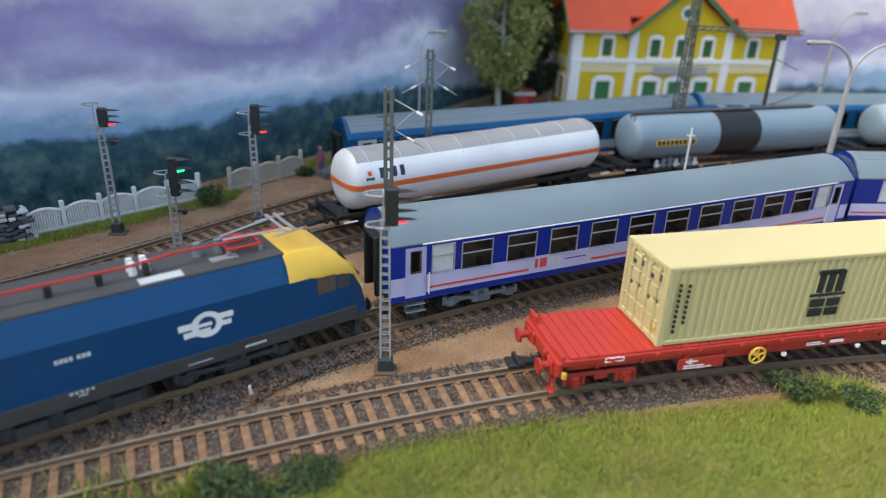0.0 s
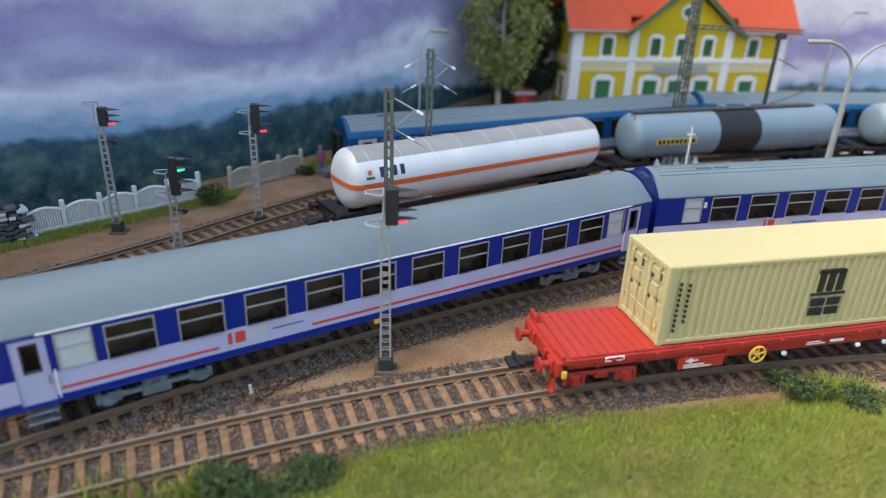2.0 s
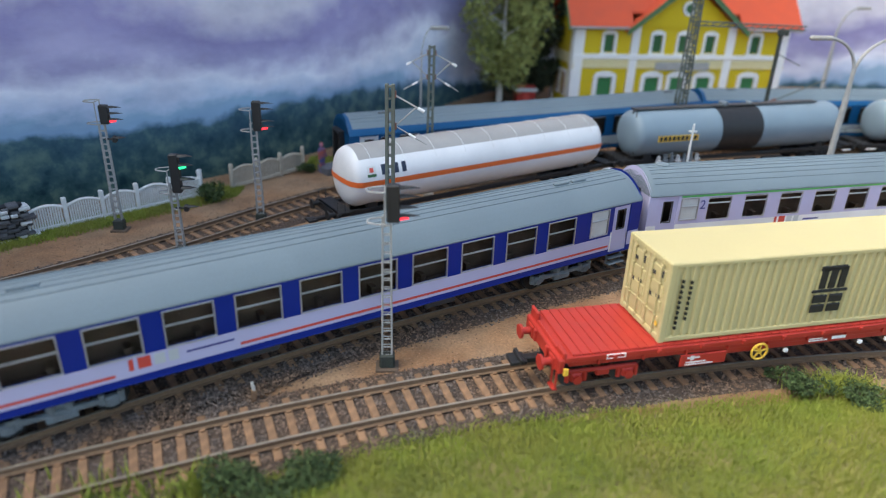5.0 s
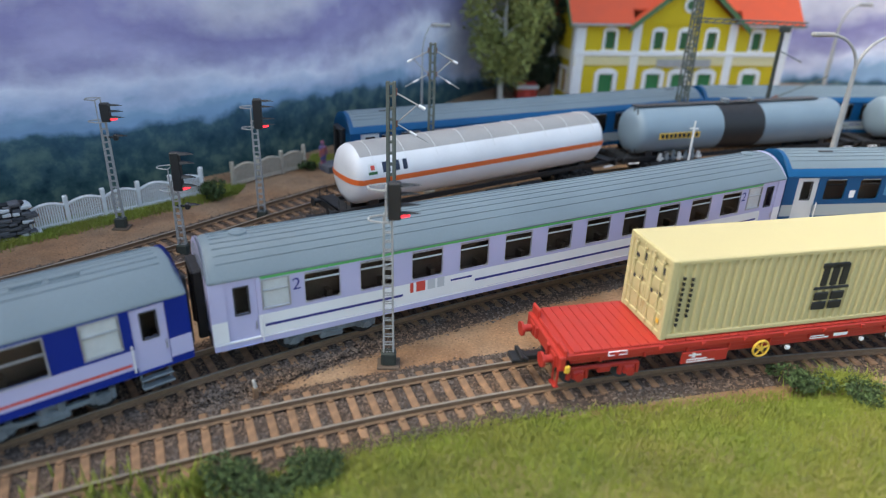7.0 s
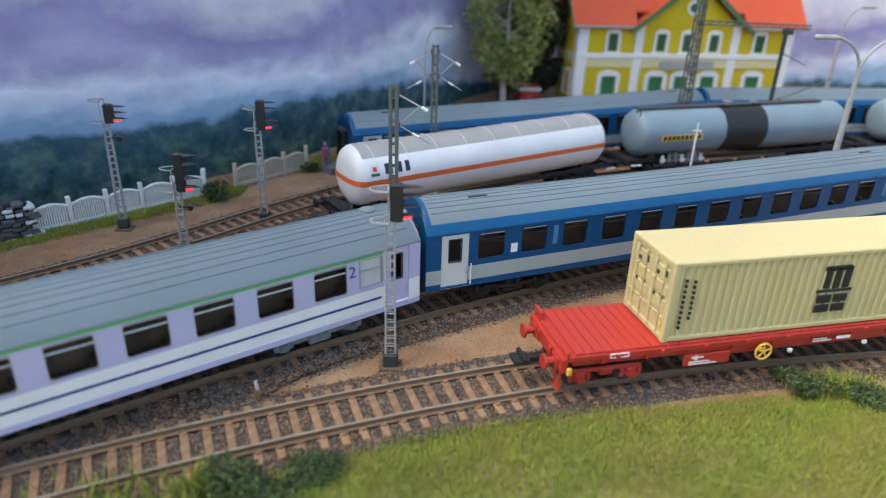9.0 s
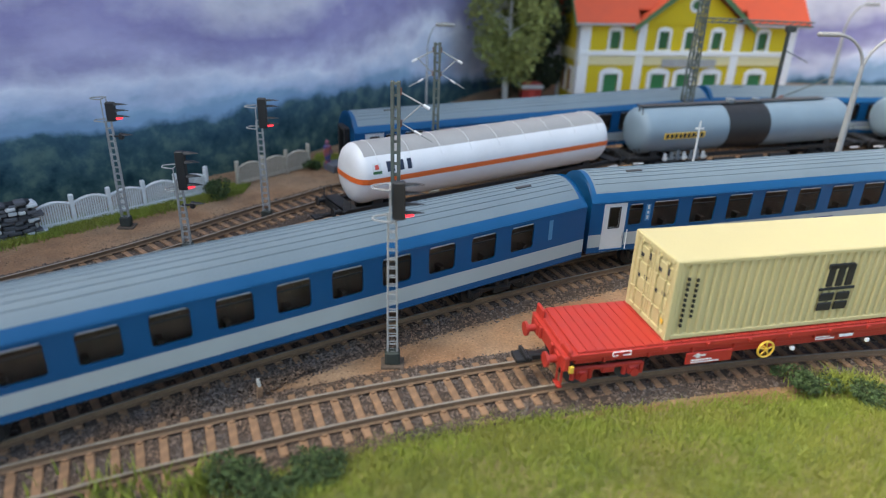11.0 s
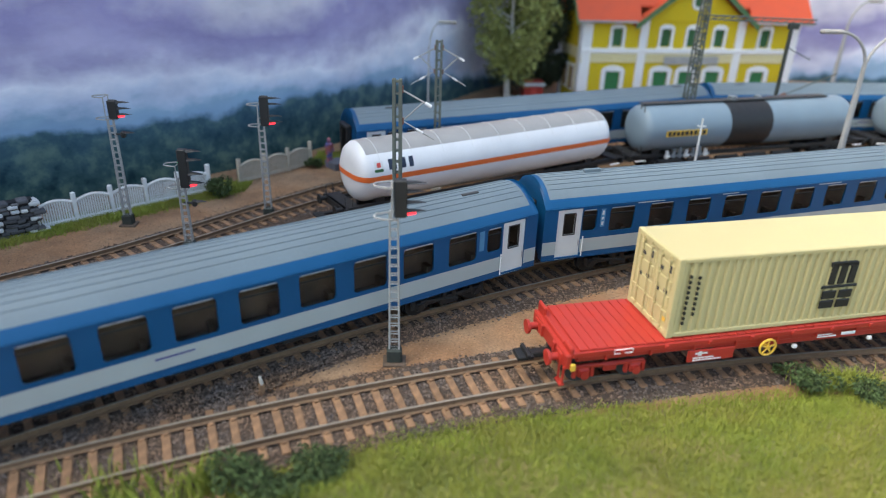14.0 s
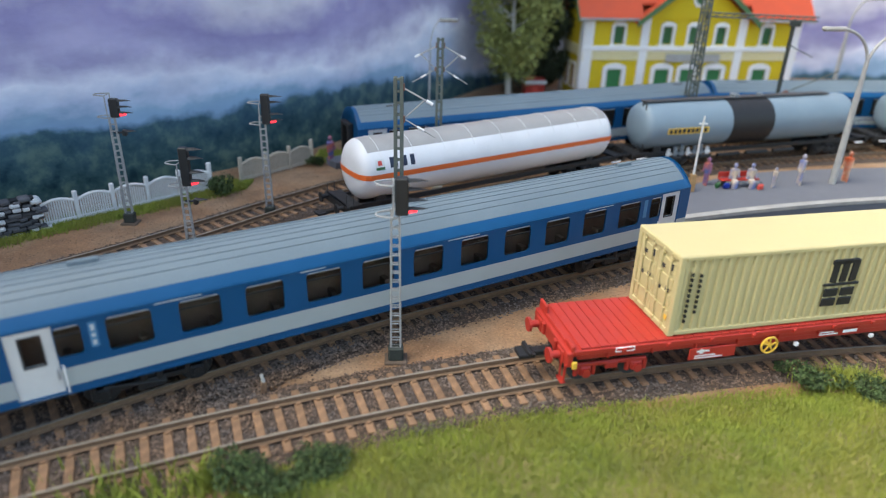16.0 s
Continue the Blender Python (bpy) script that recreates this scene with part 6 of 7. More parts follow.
def fence_panel(fence, x0, y0, x1, y1, h, material):
    """One arched slat panel with a post at its start."""
    ln = math.hypot(x1 - x0, y1 - y0)
    rl = MB().cbox(0.8, ln - 0.8, -0.6, 0.6, 0.6, 2.8, 0.2)
    for k in range(12):
        a, b = k / 12, (k + 1) / 12
        za, zb = h - 3.4 + 2.2 * math.sin(math.pi * a), h - 3.4 + 2.2 * math.sin(math.pi * b)
        rl.tube((0.8 + (ln - 1.6) * a, 0, za), (0.8 + (ln - 1.6) * b, 0, zb), 0.85, n=6)
    f = part("fence_panel", rl, material, fence, at=at_mm(x0, y0, GROUND_Z, math.degrees(math.atan2(y1 - y0, x1 - x0))))
    part("post", MB().cbox(-1.1, 1.1, -1.1, 1.1, -0.2, h + 1.6, 0.3), material, f)
    n = 13
    for k in range(n):
        x = 1.6 + (ln - 3.2) * (k + 0.5) / n
        top = h - 3.4 + 2.2 * math.sin(math.pi * (k + 0.5) / n)
        part("slat", MB().box(x - 0.38, x + 0.38, -0.3, 0.3, 2.4, top), material, f)
    return f


def fence_run(a, b, n, h, material, label):
    fence = thing("garden_fence", label, "fence")
    for k in range(n):
        p = [a[i] + (b[i] - a[i]) * k / n for i in (0, 1)]
        q = [a[i] + (b[i] - a[i]) * (k + 1) / n for i in (0, 1)]
        fence_panel(fence, *p, *q, h, material)
    part("post", MB().cbox(-1.2, 1.2, -1.2, 1.2, -0.2, h + 2.4, 0.3), material, fence, at=at_mm(b[0], b[1], GROUND_Z))


fence_run((-214.5, 311), (-148.5, 377), 5, 15.0, "fence_white", "white slatted model fence with arched panels")
fence_run((-135, 394), (-99.5, 437), 3, 14.5, "fence_cream", "cream slatted model fence with arched panels")


def stone_stack():
    st = thing("stone_stack", "dark grey stacked stone wall on the grass", "stone wall", at_mm(-238, 287, GROUND_Z, 42))
    rnd = random.Random(4)
    for r in range(9):
        x = rnd.uniform(-2, 0)
        while x < 33:
            w = rnd.uniform(3.2, 6.5)
            part("stone", MB().cbox(x, x + w - 0.4, -3 + rnd.uniform(-0.6, 0.6), 4, r * 2.1, r * 2.1 + 1.8, 0.4, m=Matrix.Rotation(radians(rnd.uniform(-2, 2)), 4, "Y")), "stone" if rnd.random() < 0.8 else "off_white", st)
            x += w
    part("mortar", MB().box(-1, 33, -1.5, 3.5, -0.2, 18.5), "black", st)


stone_stack()


def blades(name, spots, lo, hi, width, material, label, seed, lean=0.45, flop=None):
    """Grass fibres: one bent blade of three triangles at each spot."""
    rng = np.random.default_rng(seed)
    p = np.asarray(spots, float)
    n = len(p)
    a = rng.uniform(0, 6.283, n)
    h = rng.uniform(lo, hi, n)
    d = rng.normal(0, lean, (n, 2))
    w = width * rng.uniform(0.6, 1.3, n)
    side = np.stack([np.cos(a) * w, np.sin(a) * w, np.zeros(n)], 1)
    mid = p + np.stack([d[:, 0] * h * 0.35, d[:, 1] * h * 0.35, h * 0.6], 1)
    tip = p + np.stack([d[:, 0] * h, d[:, 1] * h, h * 0.95], 1)
    v = np.stack([p - side, p + side, mid - side * 0.7, mid + side * 0.7, tip], 1).reshape(-1, 3)
    f = (np.array([(0, 1, 3), (0, 3, 2), (2, 3, 4)])[None] + 5 * np.arange(n)[:, None, None]).reshape(-1, 3)
    me = bpy.data.meshes.new(name)
    me.from_pydata((v * MM).tolist(), [], f.tolist())
    me.materials.append(M[material])
    return tagged(new(name, me), label, "grass", kind="stuff")


# foreground mound with static grass
def mound_edge(x):
    """How far the mound reaches away from the viewer at x."""
    return float(np.interp(x, (-70, -40, -13, 16, 42, 81, 115, 162, 240, 400), (134, 154, 168, 178, 182.5, 189, 197, 202, 213, 228)))


def mound_z(x, y):
    d = mound_edge(x) - y
    t = min(max(d / 34.0, 0.0), 1.0)
    return GROUND_Z - 0.4 + 7.5 * t * t * (3 - 2 * t) + 0.7 * noise.noise(Vector((x * 0.06, y * 0.06, 0)))


mo = MB()
gxs, gys = [-70 + 5 * i for i in range(95)], [40 + 4 * j for j in range(47)]
for xx in gxs:
    for yy in gys:
        mo.v.append((xx, min(yy, mound_edge(xx)), mound_z(xx, min(yy, mound_edge(xx)))))
for i in range(len(gxs) - 1):
    for j in range(len(gys) - 1):
        if gys[j] < mound_edge(gxs[i]) or gys[j] < mound_edge(gxs[i + 1]):
            o = i * len(gys) + j
            mo.f.append((o, o + len(gys), o + len(gys) + 1, o + 1))
            mo.mi.append(0)
solo("grass_mound", mo, "grass_base", "low grassy bank in front of the track", kind="structure", smooth=True)
rg = np.random.default_rng(21)
spots = []
while len(spots) < 70000:
    xx, yy = rg.uniform(-60, 205), rg.uniform(108, 200)
    e = mound_edge(xx)
    if yy < e - rg.uniform(0, 3) and yy > e - 75:
        spots.append((xx, yy, mound_z(xx, yy) - 0.2))
blades("grass", spots, 1.5, 3.2, 0.13, "grass", "bright yellow-green static grass on the bank", 22)
# verge by the fence
spots = []
while len(spots) < 12000:
    t, d = rg.uniform(-0.35, 1.15), rg.uniform(-8, 13) + rg.normal(0, 2.0)
    spots.append((-214.5 + 66 * t + d * 0.707, 311 + 66 * t - d * 0.707, GROUND_Z - 0.2))
blades("grass", spots, 1.6, 3.4, 0.2, "grass", "short grass along the white fence", 23)
spots = [(rg.uniform(-100, -70), rg.uniform(436, 470), GROUND_Z - 0.2) for _ in range(2500)]
spots += [(rg.uniform(-150, -128), rg.uniform(378, 396), GROUND_Z - 0.2) for _ in range(1500)]
blades("grass", spots, 1.6, 3.2, 0.22, "grass", "grass patch behind the siding", 24)


def clump(name, x, y, z, r, h, material, label, seed, n=900, leaf=0.9):
    """A shrub of many small leaf flakes in several lobes."""
    rng = np.random.default_rng(seed)
    lobes = [(rng.normal(0, r * 0.45), rng.normal(0, r * 0.45), rng.uniform(0.25, 0.75) * h, rng.uniform(0.35, 0.6) * r) for _ in range(9)]
    v, f = [], []
    for k in range(n):
        lx, ly, lz, lr = lobes[rng.integers(len(lobes))]
        d = rng.normal(0, 1, 3)
        d /= np.linalg.norm(d)
        c = np.array([lx, ly, lz]) + d * lr * rng.uniform(0.55, 1.05) * np.array([1, 1, min(1.0, h / (2 * r))])
        c[2] = max(c[2], 0.2)
        u, w = rng.normal(0, 1, 3), rng.normal(0, 1, 3)
        u, w = u / np.linalg.norm(u) * leaf, w / np.linalg.norm(w) * leaf
        o = len(v)
        v += [c - u, c + w * 0.6, c + u, c - w * 0.6]
        f.append((o, o + 1, o + 2, o + 3))
    th = thing(name, label, "bush", at_mm(x, y, z))
    me = bpy.data.meshes.new("foliage")
    me.from_pydata((np.array(v) * MM).tolist(), [], f)
    me.materials.append(M[material])
    ob = new("foliage", me)
    ob.parent = th
    stem = MB()
    for k in range(4):
        stem.tube((0, 0, -0.5), (lobes[k][0], lobes[k][1], lobes[k][2]), 0.5, 0.2, n=5)
    part("stem", stem, "bark", th)
    return th


clump("bush", -141, 371, GROUND_Z, 9, 13, "bush", "dark green bush at the fence end", 31, n=1400)
clump("bush", -95.5, 433, GROUND_Z, 5, 8, "bush", "small olive bush by the cream fence", 32, n=700)
clump("bush", -52, 136, GROUND_Z, 12, 12, "bush", "dark green leafy bush beside the curved track", 33, n=3200, leaf=0.7)
clump("bush", -37, 145, GROUND_Z, 11, 10, "bush", "dark green low bush beside the curved track", 34, n=2600, leaf=0.7)
clump("bush", 130, 196, GROUND_Z + 2, 9, 7, "bush", "dark green shrub on the grassy bank", 35, n=1800, leaf=0.7)
clump("bush", 150, 192, GROUND_Z + 2, 10, 6, "bush", "dark green shrub beside dry grass", 36, n=1800, leaf=0.7)
spots = [(rg.normal(-83, 11), rg.normal(130, 6), GROUND_Z - 0.2) for _ in range(380)] + [(rg.normal(-66, 2.5), rg.normal(139, 3), GROUND_Z - 0.2) for _ in range(130)]
blades("grass", spots, 4, 11, 0.4, "grass", "tall light green weeds beside the front track", 37, lean=0.3)
spots = [(rg.normal(145, 7), rg.normal(200, 3), GROUND_Z + 1) for _ in range(900)]
blades("grass", spots, 3, 6, 0.2, "grass", "tuft of taller grass among shrubs", 38)

# ---- little figures on the platform ----


def figure(x, y, z, h, material, label, seed, sit=False):
    """A plain painted model figure in one simple mesh."""
    rnd = random.Random(seed)
    mb = MB()
    k = h / 20.0
    if sit:
        mb.cbox(-2.0 * k, 2.0 * k, -4.5 * k, 1.5 * k, 3.5 * k, 6.0 * k, 0.8 * k).cbox(-1.8 * k, 1.8 * k, -5 * k, -3.4 * k, 0, 5 * k, 0.5 * k)
        z1 = 5.0
    else:
        mb.tube((-1.0 * k, 0, 0), (-0.9 * k, 0, 9 * k), 0.95 * k, 1.15 * k, n=8).tube((1.0 * k, rnd.uniform(-1, 1) * k, 0), (0.9 * k, 0, 9 * k), 0.95 * k, 1.15 * k, n=8)
        z1 = 8.6
    mb.tube((0, 0, z1 * k), (0, 0, (z1 + 7.4) * k), 1.9 * k, 2.3 * k, n=10)
    mb.tube((-2.4 * k, 0, (z1 + 7) * k), (-3.0 * k, -0.8 * k, (z1 + 0.8) * k), 0.75 * k, 0.6 * k, n=6).tube((2.4 * k, 0, (z1 + 7) * k), (2.9 * k, -1.2 * k, (z1 + 1.5) * k), 0.75 * k, 0.6 * k, n=6)
    mb.tube((0, 0, (z1 + 7.2) * k), (0, 0, (z1 + 8.4) * k), 0.8 * k, n=8)
    loops = []
    for a in range(6):
        t = a / 5 * math.pi
        loops.append([(1.35 * k * max(math.sin(t), 0.12) * math.cos(b * 0.785), 1.4 * k * max(math.sin(t), 0.12) * math.sin(b * 0.785), (z1 + 9.7 - 1.6 * math.cos(t)) * k) for b in range(8)])
    mb.rings(loops)
    return solo("figurine", mb, material, label, "figurine", at=at_mm(x, y, z, rnd.uniform(0, 360) if not sit else 0), smooth=True, group="platform figures")


figure(156, 397, 3.4, 18, "figure_mixed", "small painted figure in dark blue standing on the platform", 1)
figure(172, 395, 3.4, 19, "figure_pale", "painted figure sitting on a platform bench", 2, sit=True)
figure(183, 396, 3.4, 19, "figure_pale", "painted figure sitting on a platform bench", 3, sit=True)
figure(198, 397, 3.4, 13, "figure_pale", "small painted child figure on the platform", 4)
figure(217, 404, 3.4, 20, "figure_pale", "painted figure in blue trousers with red bag", 5)
figure(251, 414, 3.4, 20, "figure_orange", "painted figure in an orange skirt on the platform", 6)
figure(-85.6, 434, GROUND_Z, 21, "figure_mixed", "painted figure standing by the cream fence", 7)
bn = thing("platform_bench", "dark red platform bench with small bags", "bench", at_mm(176, 396.5, 3.4, 12))
part("seat", MB().cbox(-13, 13, -2.5, 2.5, 4.4, 5.2, 0.2), "red_paint", bn)
part("backrest", MB().cbox(-13, 13, 2.2, 2.9, 5.5, 9, 0.2), "red_paint", bn)
for xx in (-10, 10):
    part("leg", MB().cbox(xx - 0.6, xx + 0.6, -2, 2, 0, 4.5, 0.2), "dark_grey", bn)
for k, (xx, m) in enumerate(((-9, "vio_blue"), (12, "stripe_red"), (-14, "house_green"))):
    sb = thing("travel_bag", "small bag beside the platform bench", "bag", at_mm(176 + xx, 391 + k * 0.6, 3.4, 20 * k))
    part("bag_body", MB().cbox(-2, 2, -1.2, 1.2, 0, 3.6, 0.8), m, sb)
    part("handle", MB().pipe([(-0.8, 0, 3.4), (-0.8, 0, 4.8), (0.8, 0, 4.8), (0.8, 0, 3.4)], 0.2), "black", sb)
pl2 = MB().cbox(-9, 60, -7, 7, GROUND_Z, 0.5, 0.4)
solo("loading_ramp", pl2, "asphalt", "small grey paved area behind the siding", kind="structure", at=at_mm(-78, 436, 0, 40))

# ---- station house, trees ----


def station_house():
    hs = thing("station_house", "yellow two-storey station house with white trim and red roof", "house", at_mm(118.7, 665.6, GROUND_Z + 1, 10.2))
    L, Dp, E = 226.0, 58.0, 82.0
    u0, u1 = 62.0, 162.0
    upper = [34.5, 84.5, 112.0, 140.5, 190.0]

    def arched(x, w, z0, z1, y, depth):
        return [(x - w / 2, z0), (x + w / 2, z0), (x + w / 2, z1 - w * 0.25)] + [(x + w / 2 * math.cos(a * math.pi / 8), z1 - w * 0.25 + w * 0.3 * math.sin(a * math.pi / 8)) for a in range(1, 8)] + [(x - w / 2, z1 - w * 0.25)]

    def slab(mb, outline, y0, y1):
        n = len(outline)
        mb.add([(x, y0, z) for x, z in outline] + [(x, y1, z) for x, z in outline],
               [tuple(range(n)), tuple(range(n, 2 * n))[::-1]] + [(k, (k + 1) % n, n + (k + 1) % n, n + k) for k in range(n)])
        return mb

    holes = [(x - 5, x + 5, 55.5, 73) for x in upper] + [(x - 7.5, x + 7.5, 12 if k != 2 else 1, 33) for k, x in enumerate(upper)]
    fw = MB()
    xs = sorted({0, L, *[h[0] for h in holes], *[h[1] for h in holes]})
    zs = sorted({0, E, *[h[2] for h in holes], *[h[3] for h in holes]})
    for a, b in zip(xs, xs[1:]):
        for c, d in zip(zs, zs[1:]):
            if not any(h[0] < (a + b) / 2 < h[1] and h[2] < (c + d) / 2 < h[3] for h in holes):
                fw.box(a, b, 0, 3, c, d)
    wall = part("wall", fw, "house_yellow", hs, "bright yellow plastered front wall")
    part("wall", MB().box(0, 3, 3, Dp, 0, E), "house_yellow", hs)
    part("wall", MB().box(L - 3, L, 3, Dp, 0, E), "house_yellow", hs)
    part("wall", MB().box(3, L - 3, Dp - 3, Dp, 0, E), "house_yellow", hs)
    for x in (0, L - 3):
        gb_ = MB()
        gb_.add([(x, 0, E), (x, Dp, E), (x, Dp / 2, E + 40), (x + 3, 0, E), (x + 3, Dp, E), (x + 3, Dp / 2, E + 40)], [(0, 1, 2), (3, 5, 4), (0, 2, 5, 3), (1, 4, 5, 2), (0, 3, 4, 1)])
        part("gable", gb_, "house_yellow", hs)
    gf = MB()
    mid = (u0 + u1) / 2
    gf.add([(u0 - 4, -1.5, E - 3), (u1 + 4, -1.5, E - 3), (mid, -1.5, E + 38), (u0 - 4, 3, E - 3), (u1 + 4, 3, E - 3), (mid, 3, E + 38)], [(0, 1, 2), (3, 5, 4), (0, 2, 5, 3), (1, 4, 5, 2), (0, 3, 4, 1)])
    part("gable", gf, "house_yellow", hs, "yellow central gable")
    ow = MB()
    ow.tube((mid, -2.4, E + 15), (mid, 0, E + 15), 7.0, n=24)
    part("round_window", ow, "white", hs, "white round gable window")
    part("round_window", MB().tube((mid, -2.8, E + 15), (mid, -1, E + 15), 4.2, n=24), "house_green", hs)
    for x, w in ((0, 9), (u0 - 5, 8.5), (u1 - 3.5, 8.5), (L - 9, 9)):
        part("pilaster", MB().cbox(x, x + w, -1.6, 0.2, 0, E - 1, 0.3), "white", wall, "white corner pilaster")
    part("pilaster", MB().cbox(-1.6, 0.2, -1.0, 8, 0, E - 1, 0.3), "white", wall)
    part("pilaster", MB().cbox(-1.6, 0.2, Dp - 7, Dp, 0, E - 1, 0.3), "white", wall)
    part("string_course", MB().cbox(-1.9, L + 1, -2.2, 0.2, 49.0, 53.5, 0.5), "white", wall, "white string course")
    part("string_course", MB().cbox(-0.9, L + 0.6, -1.0, 0.2, 43.0, 48.8, 0.3), "house_cream", wall, "cream band")
    part("string_course", MB().cbox(-1.2, L + 0.6, -1.4, 0.2, 40.0, 42.8, 0.3), "house_cream", wall)
    part("string_course", MB().cbox(-1.9, 0.1, 8, Dp - 7, 43.0, 53.0, 0.3), "house_cream", wall)
    part("name_board", MB().cbox(85, 143, -2.9, -2.0, 38.5, 46.5, 0.3), "mast_grey", hs, "grey station name board")
    for k, x in enumerate(upper):
        sr = MB()
        for (w, z0, z1, wi, zi) in ((15.5, 54, 77.0, 10, 73),):
            sr.cbox(x - w / 2, x - wi / 2, -1.2, 1.0, z0, zi, 0.3).cbox(x + wi / 2, x + w / 2, -1.2, 1.0, z0, zi, 0.3)
            slab(sr, [(x - w / 2, zi - 1)] + [(x + w / 2 * math.cos(math.pi - a * math.pi / 8), zi - 1 + 4.5 * math.sin(a * math.pi / 8)) for a in range(1, 8)] + [(x + w / 2, zi - 1)], -1.2, 1.0)
            sr.cbox(x - w / 2 - 1, x + w / 2 + 1, -2.0, 1.0, z0 - 1.5, z0 + 0.8, 0.3)
        wd = part("window", sr, "white", wall, "white arched window surround")
        part("pane", MB().box(x - 5, x + 5, 1.2, 2.0, 55, 73), "house_green", wd, "dark green shuttered window")
        part("glazing_bar", MB().box(x - 0.5, x + 0.5, 0.8, 1.2, 55, 73).box(x - 5, x + 5, 0.8, 1.2, 66, 67), "house_green", wd)
        sr = MB()
        z0 = 10 if k != 2 else 0
        sr.cbox(x - 12, x - 7.5, -1.2, 1.0, z0, 33, 0.3).cbox(x + 7.5, x + 12, -1.2, 1.0, z0, 33, 0.3)
        slab(sr, [(x - 12, 31.5)] + [(x + 12 * math.cos(math.pi - a * math.pi / 8), 31.5 + 6 * math.sin(a * math.pi / 8)) for a in range(1, 8)] + [(x + 12, 31.5)], -1.2, 1.0)
        wd = part("window" if k != 2 else "door", sr, "white", wall, "white arched ground-floor surround")
        part("pane", MB().box(x - 7.5, x + 7.5, 1.2, 2.0, z0, 33), "house_shutter", wd, "green shutter")
    for y in (20, 38):
        sd = part("window", MB().cbox(-1.2, 0.4, y - 6, y + 6, 10, 36, 0.4), "white", wall)
        part("pane", MB().box(-1.5, -1.0, y - 4, y + 4, 12, 33), "timber", sd, "brown side door")
    rf = MB()
    ov = 9.0
    zr, ze = E + 42, E - 3.5
    hw = (u1 - u0) / 2 + 13
    zg = ze + (zr - ze) * (ov + 1.0) / (Dp / 2 + ov - 2)
    # the front slope's overhang stops at the central gable
    for xa, xb, y0, z0, y1, z1 in ((-ov, L + ov, 3.0, zg, Dp / 2, zr), (-ov, mid - hw + 6, -ov + 2, ze, 3.0, zg), (mid + hw - 6, L + ov, -ov + 2, ze, 3.0, zg),
                                   (-ov, L + ov, Dp + ov - 2, ze, Dp / 2, zr)):
        rf.add([(xa, y0, z0), (xb, y0, z0), (xb, y1, z1), (xa, y1, z1), (xa, y0, z0 + 2), (xb, y0, z0 + 2), (xb, y1, z1 + 2), (xa, y1, z1 + 2)],
               [(0, 1, 2, 3), (4, 7, 6, 5), (0, 4, 5, 1), (1, 5, 6, 2), (3, 2, 6, 7), (0, 3, 7, 4)])
    roof = part("roof", rf, "house_roof", hs, "orange-red tiled roof")
    gr = MB()
    for s in (-1, 1):
        a = (mid + s * hw, E - 7.5)
        b = (mid, E + 42)
        gr.add([(a[0], -9, a[1]), (b[0], -9, b[1]), (b[0], Dp / 2, b[1]), (a[0], Dp / 2, a[1]), (a[0], -9, a[1] + 2.2), (b[0], -9, b[1] + 2.2), (b[0], Dp / 2, b[1] + 2.2), (a[0], Dp / 2, a[1] + 2.2)],
               [(0, 3, 2, 1), (4, 5, 6, 7), (0, 1, 5, 4), (1, 2, 6, 5), (2, 3, 7, 6), (3, 0, 4, 7)])
    part("roof", gr, "house_roof", roof, "orange-red gable roof")
    bb = MB()
    for s in (-1, 1):
        a, b = (mid + s * (hw + 0.5), E - 8.5), (mid, E + 41.5)
        bb.add([(a[0], -10.2, a[1] - 2), (b[0], -10.2, b[1] - 3), (b[0], -10.2, b[1] + 3.2), (a[0], -10.2, a[1] + 3.6), (a[0], -9, a[1] - 2), (b[0], -9, b[1] - 3), (b[0], -9, b[1] + 3.2), (a[0], -9, a[1] + 3.6)],
               [(0, 1, 2, 3), (4, 7, 6, 5), (0, 4, 5, 1), (1, 5, 6, 2), (2, 6, 7, 3), (3, 7, 4, 0)])
    part("bargeboard", bb, "house_barge", roof, "green wooden bargeboards")
    br = MB()
    for y0, z0, y1, z1 in ((-ov + 1, ze - 1, Dp / 2, zr - 0.5), (Dp + ov - 1, ze - 1, Dp / 2, zr - 0.5)):
        br.add([(-ov - 1.2, y0, z0 - 2), (-ov - 1.2, y1, z1 - 2), (-ov - 1.2, y1, z1 + 3), (-ov - 1.2, y0, z0 + 3), (-ov, y0, z0 - 2), (-ov, y1, z1 - 2), (-ov, y1, z1 + 3), (-ov, y0, z0 + 3)],
               [(0, 1, 2, 3), (4, 7, 6, 5), (0, 4, 5, 1), (2, 6, 7, 3), (3, 7, 4, 0), (1, 5, 6, 2)])
    part("bargeboard", br, "house_barge", roof)
    for xa, xb in ((-ov, u0 - 12), (u1 + 12, L + ov)):
        part("gutter", MB().tube((xa, -ov + 1.5, ze), (xb, -ov + 1.5, ze), 1.2, n=8), "tank_grey", roof)


M["house_shutter"] = mat("house_shutter", (0.03, 0.19, 0.06), rough=0.6, vary=0.15)
M["house_barge"] = mat("house_barge", (0.07, 0.15, 0.06), rough=0.6, vary=0.15)
station_house()


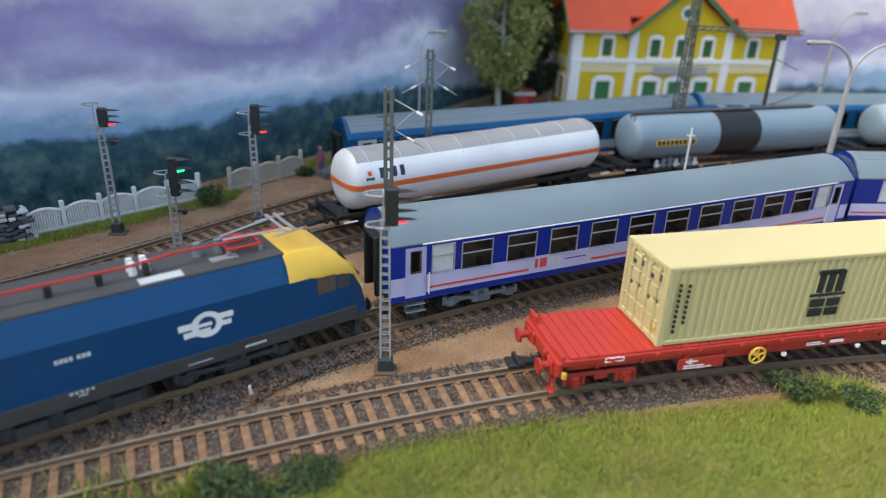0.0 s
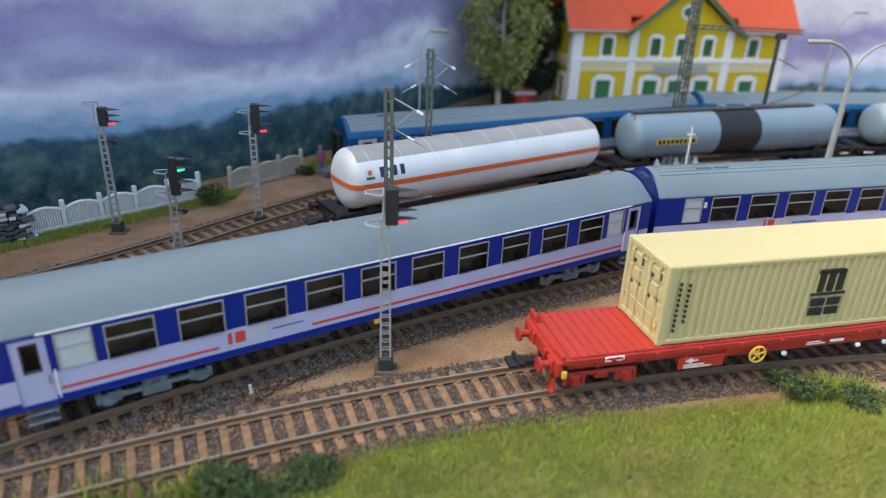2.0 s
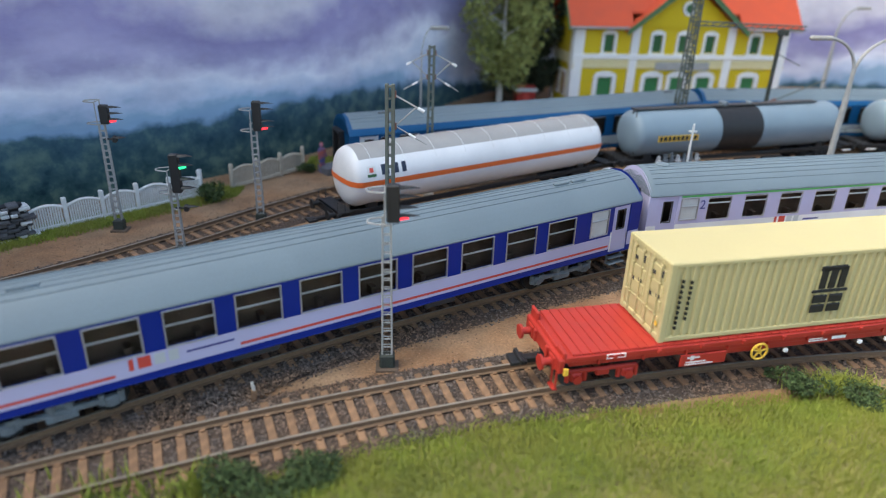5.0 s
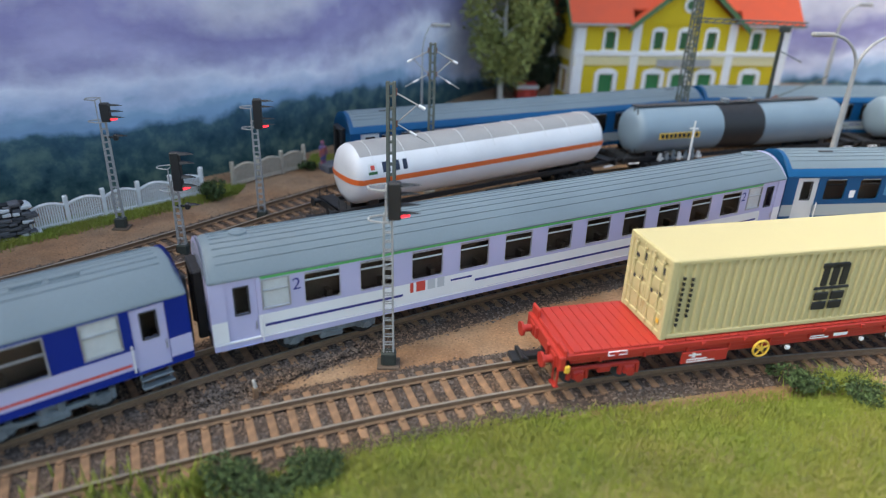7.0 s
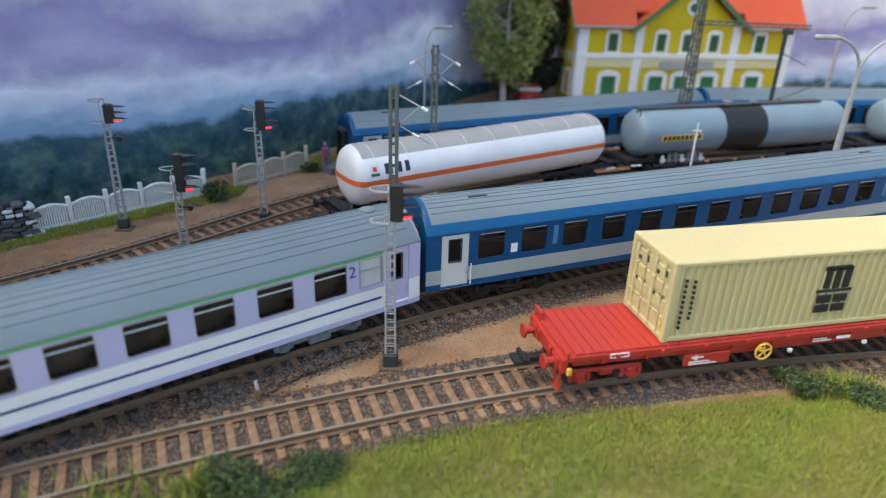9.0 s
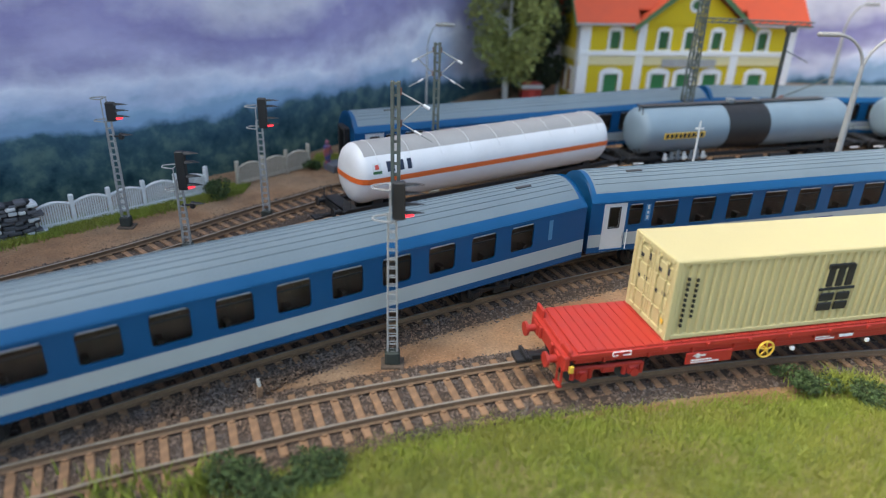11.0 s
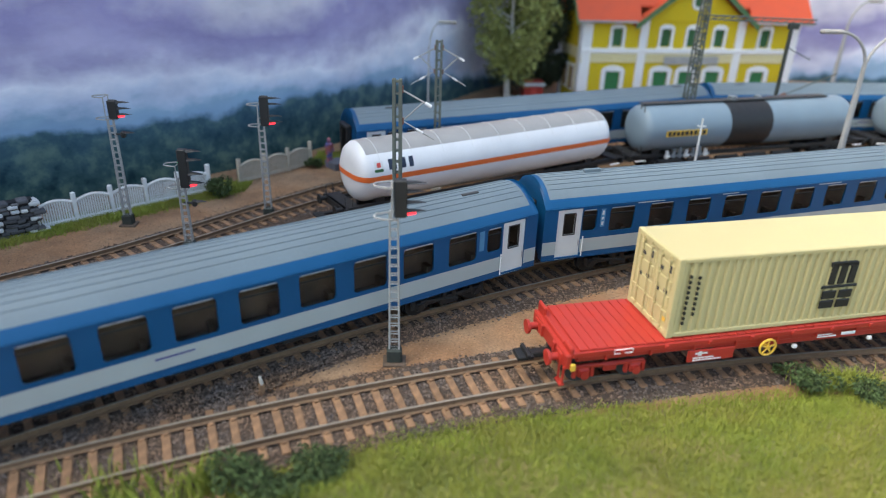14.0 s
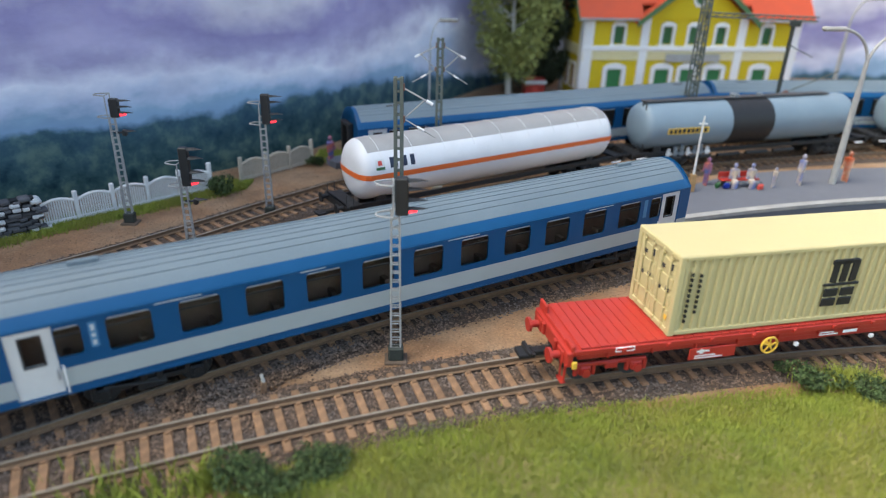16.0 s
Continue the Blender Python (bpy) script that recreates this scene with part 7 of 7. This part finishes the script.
def tree(x, y, h, r, leaf_m, trunk_m, label, seed, n_clumps=150, droop=0.0, low=0.22, spread=1.0):
    """A tapered trunk with limbs and a crown of many small leaf flakes in clumps."""
    rng = np.random.default_rng(seed)
    t = thing("tree", label, "tree", at_mm(x, y, GROUND_Z))
    tr_ = MB()
    pts = [(rng.normal(0, h * 0.006), rng.normal(0, h * 0.006), h * k / 7) for k in range(8)]
    for k in range(7):
        tr_.tube(pts[k], pts[k + 1], h * 0.022 * (1 - k / 8), h * 0.022 * (1 - (k + 1) / 8), n=8)
    part("trunk", tr_, trunk_m, t, smooth=True)
    lim = MB()
    v, f = [], []
    for k in range(n_clumps):
        z = h * (low + (1.0 - low) * rng.uniform(0, 1) ** 0.9)
        fz = (z / h - low) / (1 - low)
        prof = math.sin(math.pi * min(max(0.12 + 0.85 * fz, 0), 1)) ** 0.6
        a = rng.uniform(0, 6.283)
        d = r * prof * rng.uniform(0.25, 1.0)
        c = np.array([d * math.cos(a), d * math.sin(a), z])
        if k % 5 == 0:
            lim.tube((0, 0, max(z - d * 0.6, h * 0.1)), tuple(c), h * 0.006, h * 0.002, n=5)
        cr = rng.uniform(0.16, 0.30) * r * spread
        for _ in range(90):
            q = rng.normal(0, 1, 3)
            q = q / np.linalg.norm(q) * cr * rng.uniform(0.4, 1.1)
            q[2] = q[2] * (1.0 + droop) - droop * cr * 0.5
            p = c + q
            u, w = rng.normal(0, 1, 3), rng.normal(0, 1, 3)
            u, w = u / np.linalg.norm(u) * h * 0.014, w / np.linalg.norm(w) * h * 0.010
            o = len(v)
            v += [p - u, p + w, p + u, p - w]
            f.append((o, o + 1, o + 2, o + 3))
    part("limb", lim, trunk_m, t)
    me = bpy.data.meshes.new("crown")
    me.from_pydata((np.array(v) * MM).tolist(), [], f)
    me.materials.append(M[leaf_m])
    ob = new("crown", me)
    ob.parent = t
    return t


tree(50, 664, 142, 40, "tree_leaf", "birch", "light green birch tree with pale trunk", 58, n_clumps=130, droop=0.6, low=0.24, spread=1.0)
tree(86, 712, 140, 32, "tree_dark", "bark", "dark green tree behind the birch", 52, n_clumps=220, low=0.08)
tree(56, 702, 74, 26, "tree_dark", "bark", "low dark tree behind the birch", 53, n_clumps=120, low=0.05)
kb = thing("station_hut", "small red hut with pale top beside the station house", "hut", at_mm(76, 684, GROUND_Z, 8))
part("hut_body", MB().cbox(-10, 10, -7, 7, 0, 14, 0.5), "red_paint", kb, "red painted hut walls")
part("hut_roof", MB().cbox(-11.5, 11.5, -8.5, 8.5, 14, 17.5, 0.8), "off_white", kb, "pale flat roof")
part("hut_roof", MB().cbox(-10, 10, -7, 7, 17.5, 19.5, 0.8), "red_paint", kb)
part("door", MB().cbox(-3, 3, -7.4, -6.8, 0.2, 12, 0.3), "stripe_red", kb)


def motions():
    """The train runs round the main line."""
    for ob, mid, half in MOVERS:
        rows = []
        for t, d in RUN:
            x, y, a = on_line(LINE_MAIN, mid - d, half)
            rows.append((t, at_mm(x, y, 0, a)))
        walk(ob, rows)
    # the changing signal: its lenses slide out of and into the lamp housing
    for ob, when in SLIDERS:
        out, back = at_mm(0, 0, 0), at_mm(-3.4, 0, 0)
        first, then = (out, back) if when == "early" else (back, out)
        walk(ob, [(0, first), (5.0, first), (5.2, then), (16, then)])


motions()
